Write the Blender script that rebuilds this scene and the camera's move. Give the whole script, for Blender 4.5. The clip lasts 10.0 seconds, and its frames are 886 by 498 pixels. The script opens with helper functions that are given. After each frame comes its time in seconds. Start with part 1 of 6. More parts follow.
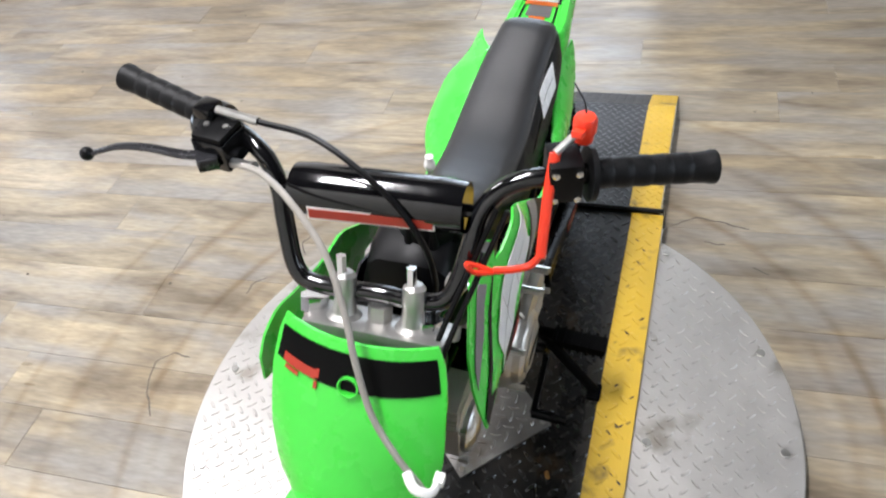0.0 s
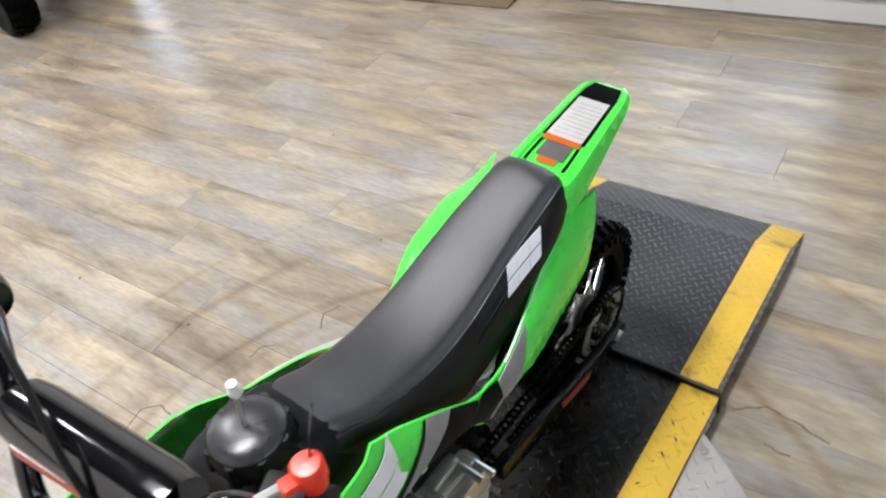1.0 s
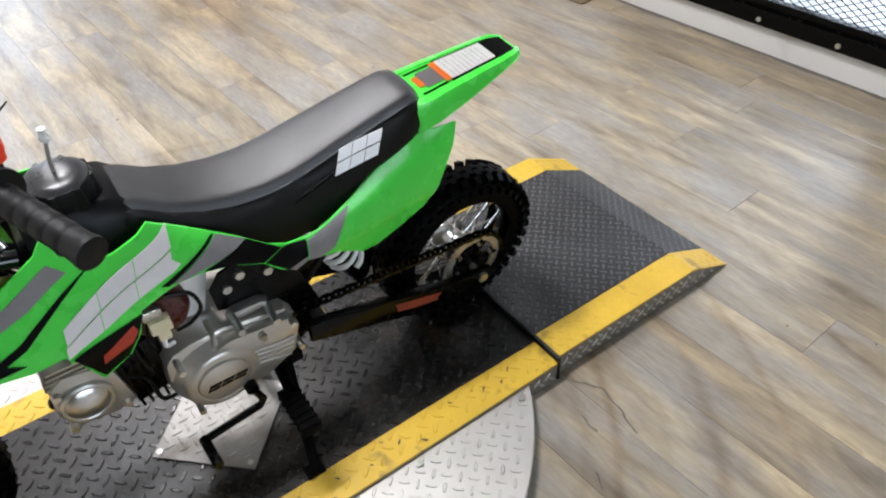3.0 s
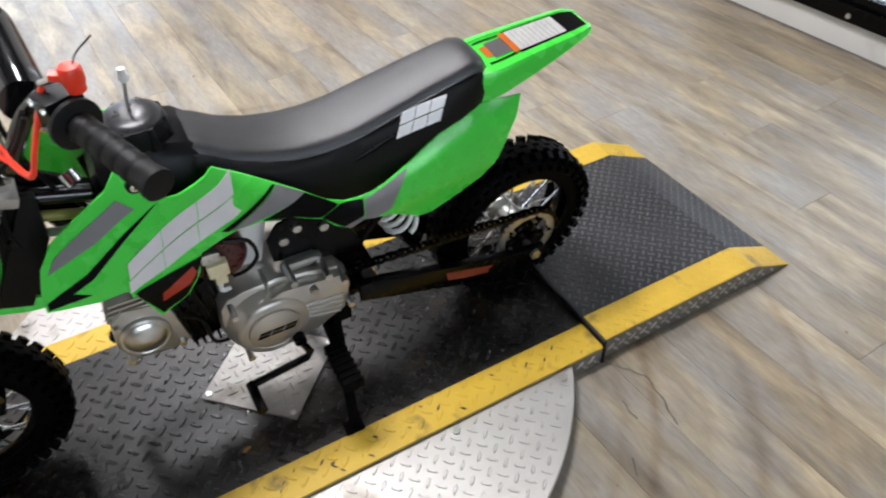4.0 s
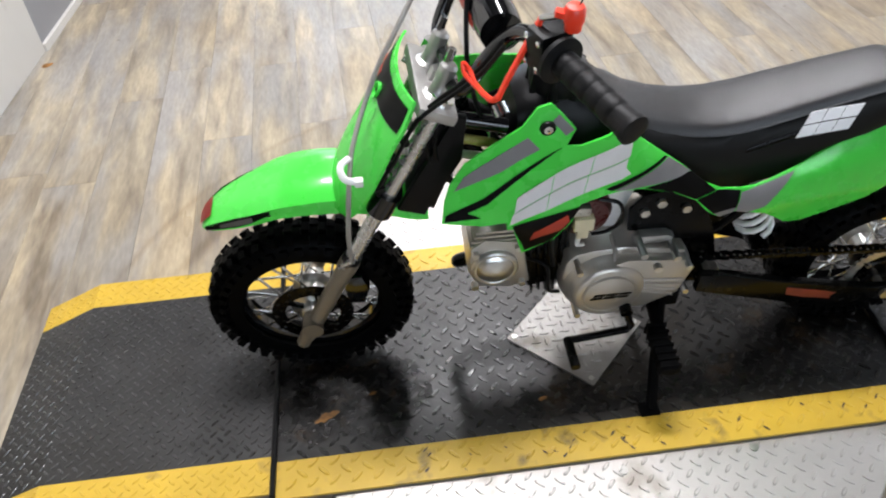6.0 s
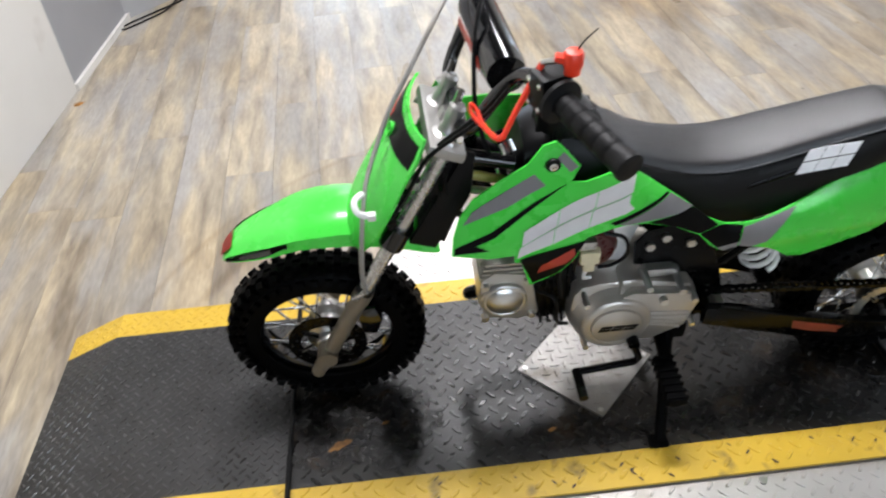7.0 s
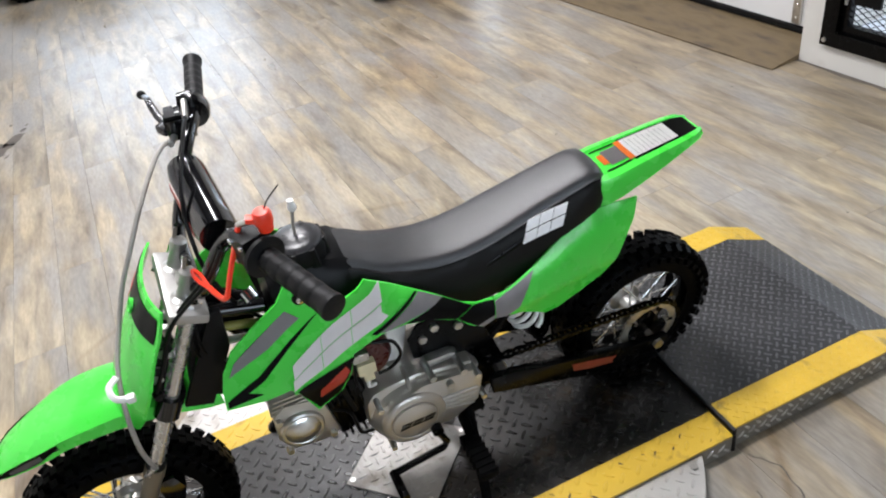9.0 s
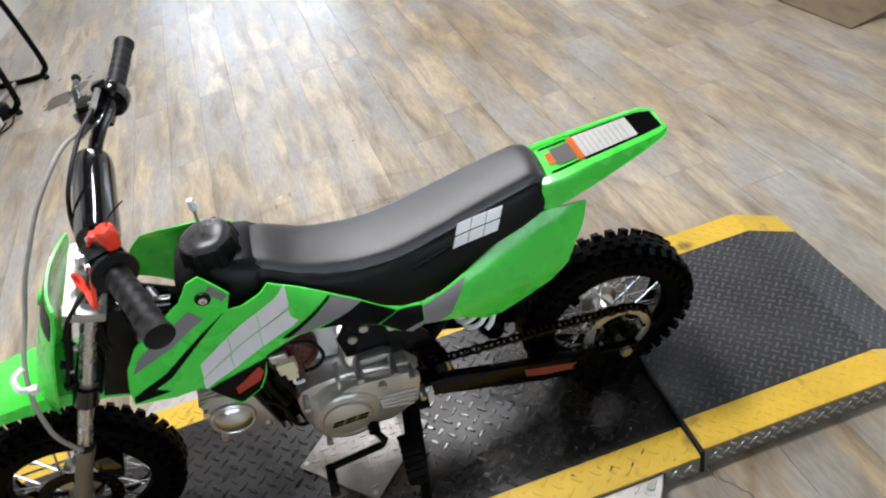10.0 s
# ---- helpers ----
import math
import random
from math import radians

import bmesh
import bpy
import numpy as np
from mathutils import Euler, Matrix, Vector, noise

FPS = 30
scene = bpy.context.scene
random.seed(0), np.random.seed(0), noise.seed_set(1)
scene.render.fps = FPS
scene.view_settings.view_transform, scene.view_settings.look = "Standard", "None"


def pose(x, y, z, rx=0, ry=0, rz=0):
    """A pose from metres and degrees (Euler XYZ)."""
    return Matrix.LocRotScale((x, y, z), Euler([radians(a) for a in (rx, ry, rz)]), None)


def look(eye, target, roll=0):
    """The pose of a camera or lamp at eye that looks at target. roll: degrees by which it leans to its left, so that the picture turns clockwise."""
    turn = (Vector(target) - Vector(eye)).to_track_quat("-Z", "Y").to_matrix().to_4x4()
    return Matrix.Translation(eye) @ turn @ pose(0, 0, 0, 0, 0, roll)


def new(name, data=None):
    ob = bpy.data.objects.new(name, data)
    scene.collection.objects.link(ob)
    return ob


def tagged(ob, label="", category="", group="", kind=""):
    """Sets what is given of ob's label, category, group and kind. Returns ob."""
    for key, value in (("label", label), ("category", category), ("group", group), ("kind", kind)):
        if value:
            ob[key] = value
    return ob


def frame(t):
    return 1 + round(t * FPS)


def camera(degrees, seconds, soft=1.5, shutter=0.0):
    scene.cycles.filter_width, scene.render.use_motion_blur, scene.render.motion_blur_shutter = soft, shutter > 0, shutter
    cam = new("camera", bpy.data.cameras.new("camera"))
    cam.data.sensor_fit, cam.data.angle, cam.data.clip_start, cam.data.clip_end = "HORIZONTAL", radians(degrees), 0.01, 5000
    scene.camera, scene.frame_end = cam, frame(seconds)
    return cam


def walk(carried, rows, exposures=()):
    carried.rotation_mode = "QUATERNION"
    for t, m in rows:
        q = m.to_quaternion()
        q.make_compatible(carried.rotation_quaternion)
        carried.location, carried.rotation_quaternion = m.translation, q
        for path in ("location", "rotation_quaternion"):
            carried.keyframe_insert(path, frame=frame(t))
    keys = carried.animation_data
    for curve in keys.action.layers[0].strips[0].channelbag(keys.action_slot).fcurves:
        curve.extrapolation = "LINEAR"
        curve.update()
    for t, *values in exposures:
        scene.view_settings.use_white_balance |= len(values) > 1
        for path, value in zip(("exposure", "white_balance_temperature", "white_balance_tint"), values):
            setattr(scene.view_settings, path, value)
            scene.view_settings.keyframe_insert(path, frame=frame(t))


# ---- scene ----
cam = camera(62.4, 10.0, 2.05, 0.2)
PATH = [
    (0, (-0.632, -0.366, 1.38), (0.642, 0.252, -0.032), -12.4),
    (0.5, (-0.39, -0.446, 1.38), (0.76, 0.426, -0.005), -18.1),
    (1, (-0.139, -0.548, 1.348), (0.91, 0.497, 0.004), -13.4),
    (1.5, (-0.052, -0.627, 1.305), (0.995, 0.582, 0.103), -9.8),
    (2, (-0.115, -0.844, 1.359), (0.986, 0.341, 0.183), -2.4),
    (2.5, (-0.081, -0.974, 1.356), (0.955, 0.234, 0.144), -2.7),
    (2.7, (-0.035, -0.997, 1.326), (0.904, 0.233, 0.06), -2.8),
    (3.8, (0.009, -1.042, 1.288), (0.753, 0.217, -0.075), -2.0),
    (4, (-0.015, -1.044, 1.289), (0.678, 0.255, -0.066), -2.0),
    (4.5, (-0.076, -1.024, 1.297), (0.464, 0.346, -0.056), -1.5),
    (5, (-0.136, -1.013, 1.295), (0.259, 0.398, -0.067), -1.2),
    (5.5, (-0.196, -1.007, 1.294), (0.07, 0.433, -0.068), -1.7),
    (5.7, (-0.224, -1.009, 1.29), (-0.015, 0.439, -0.073), -2.2),
    (6.8, (-0.273, -1.044, 1.303), (-0.246, 0.456, -0.02), -3.3),
    (7, (-0.24, -1.052, 1.315), (-0.153, 0.475, 0.027), -3.8),
    (7.5, (-0.167, -1.071, 1.348), (0.108, 0.517, 0.163), -5.4),
    (8, (-0.115, -1.076, 1.388), (0.303, 0.542, 0.288), -6.5),
    (8.5, (-0.093, -1.076, 1.386), (0.412, 0.491, 0.25), -5.6),
    (9, (-0.061, -1.082, 1.396), (0.434, 0.461, 0.223), -10.3),
    (9.5, (0.113, -1.126, 1.399), (0.381, 0.45, 0.196), -9.1),
    (10, (0.279, -1.065, 1.384), (0.452, 0.481, 0.128), -14.6),
]
walk(cam, [(t, look(eye, target, roll)) for t, eye, target, roll in PATH], ((0.0, -0.02), (2.5, -0.02), (4.0, -0.20), (5.5, -0.12), (7.0, -0.09), (8.5, -0.11), (10.0, -0.17)))

# ---- world and light ----
world = bpy.data.worlds.new("world")
scene.world = world
world.use_nodes = True
world.node_tree.nodes["Background"].inputs[0].default_value = (0.75, 0.85, 1.0, 1)
world.node_tree.nodes["Background"].inputs[1].default_value = 0.25


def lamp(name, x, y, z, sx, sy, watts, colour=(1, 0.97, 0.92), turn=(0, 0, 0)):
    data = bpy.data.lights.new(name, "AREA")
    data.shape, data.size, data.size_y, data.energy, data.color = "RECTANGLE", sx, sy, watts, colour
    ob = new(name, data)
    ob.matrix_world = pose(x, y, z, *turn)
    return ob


CEIL = 3.4
for lx, ly, sx, sy, power in ((-0.05, 0.45, 1.25, 0.22, 122), (0.32, 2.30, 0.22, 1.25, 74), (-0.1, 4.4, 1.25, 0.22, 56)):
    lamp("ceiling_tube", lx, ly, CEIL - 0.08, sx, sy, power, (1.0, 0.985, 1.02))
# fill lamp added at an assumed, unseen window to brighten the bike's near flank
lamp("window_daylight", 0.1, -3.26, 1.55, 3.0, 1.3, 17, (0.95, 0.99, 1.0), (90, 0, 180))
# second added lamp: an assumed far window that lays haze on the floor
lamp("window_daylight", -0.2, 7.22, 1.6, 2.1, 1.6, 17, (0.96, 0.98, 1.0), (-90, 0, 180))
lamp("door_daylight", 3.3, 0.45, 1.3, 1.9, 1.0, 15, (0.78, 0.86, 1.0), (0, 90, 4))

# ---- materials ----


def material(name, base, rough=0.5, metal=0.0, vary=0.0, scale=20.0, bump=0.0, bump_scale=200.0, coat=0.0, dirt=None, dirt_amount=0.0, dirt_scale=6.0, island=0.0, stretch=(1, 1, 1), spec=0.5):
    """A surface with grain and stains: base colour, varied in value at two scales, fine relief, and dirt of its own shape."""
    m = bpy.data.materials.new(name)
    m.use_nodes = True
    nt = m.node_tree
    b = nt.nodes["Principled BSDF"]
    b.inputs["Base Color"].default_value = (*base, 1)
    b.inputs["Roughness"].default_value = rough
    b.inputs["Metallic"].default_value = metal
    b.inputs["Coat Weight"].default_value = coat
    b.inputs["Specular IOR Level"].default_value = spec
    tc = nt.nodes.new("ShaderNodeTexCoord")
    mp = nt.nodes.new("ShaderNodeMapping")
    mp.inputs["Scale"].default_value = stretch
    nt.links.new(tc.outputs["Object"], mp.inputs[0])

    def tex(sc, detail=4.0):
        n = nt.nodes.new("ShaderNodeTexNoise")
        n.inputs["Scale"].default_value = sc
        n.inputs["Detail"].default_value = detail
        nt.links.new(mp.outputs[0], n.inputs["Vector"])
        return n

    col = None
    if vary or island:
        mix = nt.nodes.new("ShaderNodeHueSaturation")
        mix.inputs["Color"].default_value = (*base, 1)
        val = nt.nodes.new("ShaderNodeMapRange")
        val.inputs["From Min"].default_value, val.inputs["From Max"].default_value = 0.3, 0.7
        val.inputs["To Min"].default_value, val.inputs["To Max"].default_value = 1 - vary, 1 + vary
        nt.links.new(tex(scale).outputs["Fac"], val.inputs["Value"])
        nt.links.new(val.outputs[0], mix.inputs["Value"])
        col = mix.outputs[0]
        rg = nt.nodes.new("ShaderNodeMapRange")
        rg.inputs["To Min"].default_value, rg.inputs["To Max"].default_value = max(0.02, rough - 0.12), min(1, rough + 0.12)
        nt.links.new(tex(scale * 2.3).outputs["Fac"], rg.inputs["Value"])
        nt.links.new(rg.outputs[0], b.inputs["Roughness"])
    if dirt is not None:
        mx = nt.nodes.new("ShaderNodeMix")
        mx.data_type = "RGBA"
        ramp = nt.nodes.new("ShaderNodeMapRange")
        ramp.inputs["From Min"].default_value, ramp.inputs["From Max"].default_value = 0.62 - dirt_amount * 0.3, 0.72
        nt.links.new(tex(dirt_scale, 8.0).outputs["Fac"], ramp.inputs["Value"])
        nt.links.new(ramp.outputs[0], mx.inputs[0])
        mx.inputs[6].default_value, mx.inputs[7].default_value = (*base, 1), (*dirt, 1)
        if col:
            nt.links.new(col, mx.inputs[6])
        col = mx.outputs[2]
    if col:
        nt.links.new(col, b.inputs["Base Color"])
    if bump:
        bp = nt.nodes.new("ShaderNodeBump")
        bp.inputs["Strength"].default_value, bp.inputs["Distance"].default_value = bump, 0.002
        nt.links.new(tex(bump_scale).outputs["Fac"], bp.inputs["Height"])
        nt.links.new(bp.outputs[0], b.inputs["Normal"])
    return m


def glow(name, colour, strength):
    m = bpy.data.materials.new(name)
    m.use_nodes = True
    b = m.node_tree.nodes["Principled BSDF"]
    b.inputs["Base Color"].default_value = (*colour, 1)
    b.inputs["Emission Color"].default_value = (*colour, 1)
    b.inputs["Emission Strength"].default_value = strength
    return m


def plank_material():
    """Worn oak-look vinyl: each plank of its own tone, long streaks, grey wear, knots."""
    m = bpy.data.materials.new("vinyl_planks")
    m.use_nodes = True
    nt, N = m.node_tree, m.node_tree.nodes.new
    b = nt.nodes["Principled BSDF"]
    tc, info, mp, cmb = N("ShaderNodeTexCoord"), N("ShaderNodeObjectInfo"), N("ShaderNodeMapping"), N("ShaderNodeCombineXYZ")
    nt.links.new(tc.outputs["Object"], mp.inputs[0])
    mp.inputs["Scale"].default_value = (1.0, 0.19, 1.0)
    mul = N("ShaderNodeMath")
    mul.operation, mul.inputs[1].default_value = "MULTIPLY", 37.0
    nt.links.new(info.outputs["Random"], mul.inputs[0])
    nt.links.new(mul.outputs[0], cmb.inputs[0])
    nt.links.new(mul.outputs[0], cmb.inputs[2])
    nt.links.new(cmb.outputs[0], mp.inputs["Location"])

    def streak(sc, detail, distort):
        n = N("ShaderNodeTexNoise")
        n.inputs["Scale"].default_value, n.inputs["Detail"].default_value = sc, detail
        n.inputs["Distortion"].default_value = distort
        nt.links.new(mp.outputs[0], n.inputs["Vector"])
        return n

    ramp = N("ShaderNodeValToRGB")
    e = ramp.color_ramp.elements
    e[0].position, e[0].color = 0.30, (0.170, 0.138, 0.100, 1)
    e[1].position, e[1].color = 0.70, (0.475, 0.406, 0.292, 1)
    for p, col in ((0.40, (0.255, 0.217, 0.165, 1)), (0.50, (0.330, 0.282, 0.210, 1)), (0.60, (0.415, 0.350, 0.250, 1))):
        k = e.new(p)
        k.color = col
    nt.links.new(streak(16.0, 6.0, 0.5).outputs["Fac"], ramp.inputs[0])
    grey = N("ShaderNodeMix")
    grey.data_type = "RGBA"
    gr = N("ShaderNodeMapRange")
    gr.inputs["From Min"].default_value, gr.inputs["From Max"].default_value, gr.inputs["To Max"].default_value = 0.44, 0.60, 0.78
    nt.links.new(streak(9.0, 5.0, 0.3).outputs["Fac"], gr.inputs["Value"])
    nt.links.new(gr.outputs[0], grey.inputs[0])
    nt.links.new(ramp.outputs[0], grey.inputs[6])
    grey.inputs[7].default_value = (0.300, 0.290, 0.280, 1)
    hs = N("ShaderNodeHueSaturation")
    vr = N("ShaderNodeMapRange")
    vr.inputs["To Min"].default_value, vr.inputs["To Max"].default_value = 0.90, 1.10
    nt.links.new(info.outputs["Random"], vr.inputs["Value"])
    nt.links.new(vr.outputs[0], hs.inputs["Value"])
    fine = N("ShaderNodeMix")
    fine.data_type, fine.blend_type, fine.inputs[0].default_value = "RGBA", "MULTIPLY", 1.0
    fr = N("ShaderNodeMapRange")
    fr.inputs["From Min"].default_value, fr.inputs["From Max"].default_value = 0.30, 0.70
    fr.inputs["To Min"].default_value, fr.inputs["To Max"].default_value = 0.85, 1.14
    nt.links.new(streak(120.0, 5.0, 0.2).outputs["Fac"], fr.inputs["Value"])
    nt.links.new(grey.outputs[2], fine.inputs[6])
    nt.links.new(fr.outputs[0], fine.inputs[7])
    nt.links.new(fine.outputs[2], hs.inputs["Color"])
    geo, sep = N("ShaderNodeNewGeometry"), N("ShaderNodeVectorMath")
    sep.operation, sep.inputs[1].default_value = "DISTANCE", (0.132, 0.008, 0.0)
    nt.links.new(geo.outputs["Position"], sep.inputs[0])
    blot = N("ShaderNodeTexNoise")
    blot.inputs["Scale"].default_value, blot.inputs["Detail"].default_value = 3.2, 5.0
    nt.links.new(geo.outputs["Position"], blot.inputs["Vector"])
    wob = N("ShaderNodeMath")
    wob.operation, wob.inputs[1].default_value = "MULTIPLY_ADD", 0.03
    nt.links.new(blot.outputs["Fac"], wob.inputs[0])
    nt.links.new(sep.outputs["Value"], wob.inputs[2])
    ring = N("ShaderNodeValToRGB")
    r = ring.color_ramp.elements
    r[0].position, r[0].color = 0.0, (0, 0, 0, 1)
    r[1].position, r[1].color = 1.0, (0, 0, 0, 1)
    for p, v in ((0.31, 0.30), (0.3275, 0.35), (0.3525, 0.50), (0.365, 0.30), (0.376, 0.60), (0.385, 0.30), (0.402, 0.40), (0.409, 0.95), (0.419, 0.34), (0.46, 0.34), (0.4725, 0.16), (0.4975, 0.26), (0.51, 0.75), (0.5225, 0.20), (0.5775, 0.12), (0.585, 0.50), (0.5925, 0.08), (0.657, 0.0)):
        k = r.new(p)
        k.color = (v, v, v, 1)
    half = N("ShaderNodeMath")
    half.operation, half.inputs[1].default_value = "MULTIPLY", 0.5
    nt.links.new(wob.outputs[0], half.inputs[0])
    nt.links.new(half.outputs[0], ring.inputs[0])
    worn = N("ShaderNodeMix")
    worn.data_type, worn.blend_type = "RGBA", "MULTIPLY"
    worn.inputs[7].default_value = (0.54, 0.43, 0.31, 1)
    fade = N("ShaderNodeMapRange")
    fade.inputs["From Min"].default_value, fade.inputs["From Max"].default_value, fade.inputs["To Min"].default_value = 0.40, 0.60, 0.40
    nt.links.new(blot.outputs["Fac"], fade.inputs["Value"])
    arc = N("ShaderNodeMath")
    arc.operation = "MULTIPLY"
    nt.links.new(ring.outputs[0], arc.inputs[0])
    nt.links.new(fade.outputs[0], arc.inputs[1])
    nt.links.new(arc.outputs[0], worn.inputs[0])
    nt.links.new(hs.outputs[0], worn.inputs[6])
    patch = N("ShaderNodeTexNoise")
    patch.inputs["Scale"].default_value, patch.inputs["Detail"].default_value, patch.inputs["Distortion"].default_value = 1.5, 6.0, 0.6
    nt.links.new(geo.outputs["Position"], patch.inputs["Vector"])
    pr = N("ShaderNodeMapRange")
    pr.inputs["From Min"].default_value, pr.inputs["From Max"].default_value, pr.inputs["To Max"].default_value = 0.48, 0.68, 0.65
    # brown patches rise towards +x; the light's fall-off there is coloured in too
    xyz, near, brown_falloff = N("ShaderNodeSeparateXYZ"), N("ShaderNodeMapRange"), N("ShaderNodeMath")
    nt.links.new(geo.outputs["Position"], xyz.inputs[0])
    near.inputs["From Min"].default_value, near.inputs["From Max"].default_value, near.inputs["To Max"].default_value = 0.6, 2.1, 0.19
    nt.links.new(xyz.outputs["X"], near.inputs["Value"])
    nt.links.new(patch.outputs["Fac"], brown_falloff.inputs[0])
    nt.links.new(near.outputs[0], brown_falloff.inputs[1])
    nt.links.new(brown_falloff.outputs[0], pr.inputs["Value"])
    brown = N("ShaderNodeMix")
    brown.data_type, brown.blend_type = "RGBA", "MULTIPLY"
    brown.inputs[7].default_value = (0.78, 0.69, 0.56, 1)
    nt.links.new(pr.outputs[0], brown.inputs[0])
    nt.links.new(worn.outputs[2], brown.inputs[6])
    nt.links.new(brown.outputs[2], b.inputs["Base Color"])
    rg = N("ShaderNodeMapRange")
    rg.inputs["To Min"].default_value, rg.inputs["To Max"].default_value = 0.22, 0.40
    nt.links.new(streak(6.0, 4.0, 0.0).outputs["Fac"], rg.inputs["Value"])
    nt.links.new(rg.outputs[0], b.inputs["Roughness"])
    bp = N("ShaderNodeBump")
    bp.inputs["Strength"].default_value, bp.inputs["Distance"].default_value = 0.25, 0.001
    nt.links.new(streak(60.0, 4.0, 0.0).outputs["Fac"], bp.inputs["Height"])
    nt.links.new(bp.outputs[0], b.inputs["Normal"])
    return m


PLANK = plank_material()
GREEN = material("green_plastic", (0.060, 0.66, 0.058), 0.28, vary=0.03, scale=9, bump=0.04, bump_scale=300, coat=0.25)
BLACK_PLASTIC = material("black_plastic", (0.003, 0.003, 0.0034), 0.40, vary=0.2, scale=30, bump=0.1, bump_scale=500, spec=0.16)
BLACK_GLOSS = material("black_gloss_paint", (0.003, 0.003, 0.0035), 0.10, vary=0.1, scale=20, coat=0.3)
BLACK_PAINT = material("black_frame_paint", (0.0012, 0.0012, 0.0013), 0.24, vary=0.2, scale=25, bump=0.1, spec=0.12)
RUBBER = material("black_rubber", (0.004, 0.004, 0.0044), 0.50, vary=0.3, scale=40, bump=0.25, bump_scale=400, spec=0.22)
TYRE = material("tyre_rubber", (0.0011, 0.0011, 0.0012), 0.50, vary=0.3, scale=30, bump=0.3, bump_scale=300, dirt=(0.005, 0.0046, 0.0042), dirt_amount=0.06, spec=0.045)
SEAT_BLACK = material("seat_side_vinyl", (0.0055, 0.0054, 0.0053), 0.45, vary=0.1, scale=12, bump=0.2, bump_scale=900, spec=0.18)
VINYL = material("seat_vinyl", (0.0095, 0.0092, 0.0104), 0.36, spec=0.85, vary=0.08, scale=12, bump=0.35, bump_scale=900)
ALU = material("cast_aluminium", (0.46, 0.45, 0.43), 0.38, 0.85, vary=0.10, scale=30, bump=0.08, bump_scale=350)
LEVER = material("dark_lever_alloy", (0.03, 0.03, 0.034), 0.25, 0.5, vary=0.1, scale=40)
CASE = material("engine_case_paint", (0.50, 0.465, 0.415), 0.36, 0.75, vary=0.05, scale=18, bump=0.04, bump_scale=500)
CHROME = material("chrome", (0.80, 0.80, 0.80), 0.10, 1.0, vary=0.05, scale=40)
STEEL = material("zinc_steel", (0.62, 0.61, 0.58), 0.32, 1.0, vary=0.10, scale=50)
FORK_LOW = material("bronze_fork_slider", (0.19, 0.160, 0.118), 0.40, 0.45, vary=0.08, scale=25)
DULL_STEEL = material("dull_grey_steel", (0.32, 0.32, 0.33), 0.42, 0.8, vary=0.15, scale=40)
SPOKE = material("bright_spoke_wire", (0.86, 0.86, 0.85), 0.22, 0.9, vary=0.05, scale=40)
CAP_SHEEN = material("cap_sheen_grey", (0.026, 0.026, 0.028), 0.30, vary=0.1, scale=30, bump=0.1, spec=0.45)
FORK = material("satin_fork_alloy", (0.66, 0.64, 0.61), 0.26, 0.85, vary=0.06, scale=25)
DARK_STEEL = material("dark_brake_steel", (0.055, 0.053, 0.05), 0.20, 1.0, vary=0.2, scale=40)
SPROCKET = material("sprocket_steel", (0.60, 0.56, 0.48), 0.32, 0.8, vary=0.2, scale=40, dirt=(0.25, 0.19, 0.12), dirt_amount=0.2, dirt_scale=30)
GREY = material("grey_decal", (0.19, 0.18, 0.18), 0.35, vary=0.05, scale=40)
DECAL_BLACK = material("black_decal", (0.002, 0.002, 0.0022), 0.34, vary=0.1, scale=40, spec=0.10)
DECAL_WHITE = material("silver_white_decal", (0.70, 0.685, 0.66), 0.32, vary=0.04, scale=40)
SEAT_WHITE = material("white_print", (0.840, 0.840, 0.840), 0.4, vary=0.03, scale=40)
RED = material("red_print", (0.40, 0.035, 0.018), 0.35, vary=0.06, scale=30)
DULL_RED = material("dark_red_sticker", (0.20, 0.026, 0.014), 0.4, vary=0.25, scale=30)
ORANGE_RED = material("red_orange_plastic", (0.85, 0.045, 0.015), 0.35, vary=0.05, scale=30)
ORANGE = material("orange_print", (0.85, 0.20, 0.02), 0.4, vary=0.05, scale=30)
PAPER = material("label_paper", (0.78, 0.77, 0.74), 0.45, vary=0.04, scale=60)
INK = material("grey_ink", (0.50, 0.49, 0.47), 0.5, vary=0.05, scale=60)
HOSE = material("grey_hose", (0.30, 0.28, 0.25), 0.4, vary=0.1, scale=60)
WHITE_PLASTIC = material("white_nylon", (0.78, 0.77, 0.74), 0.4, vary=0.04, scale=60)
OLIVE = material("olive_connector", (0.30, 0.27, 0.06), 0.4, vary=0.1, scale=50)
CREAM = material("cream_connector", (0.66, 0.58, 0.38), 0.45, vary=0.06, scale=60)
MAROON = material("dark_red_coil", (0.06, 0.008, 0.008), 0.3, vary=0.1, scale=40)
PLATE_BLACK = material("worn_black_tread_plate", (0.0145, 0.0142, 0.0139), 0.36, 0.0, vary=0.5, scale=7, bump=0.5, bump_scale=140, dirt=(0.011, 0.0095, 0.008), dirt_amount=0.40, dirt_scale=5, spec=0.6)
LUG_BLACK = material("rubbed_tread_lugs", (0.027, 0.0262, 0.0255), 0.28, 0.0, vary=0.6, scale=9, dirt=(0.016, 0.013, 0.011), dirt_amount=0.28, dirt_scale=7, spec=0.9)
# middle deck and lugs: oil plus the bike's shade, both in the colour
OILY_SHADE_PLATE = material("oily_shaded_tread_plate", (0.0092, 0.0087, 0.0082), 0.34, 0.0, vary=0.5, scale=7, bump=0.5, bump_scale=140, dirt=(0.016, 0.011, 0.006), dirt_amount=0.40, dirt_scale=5, spec=0.5)
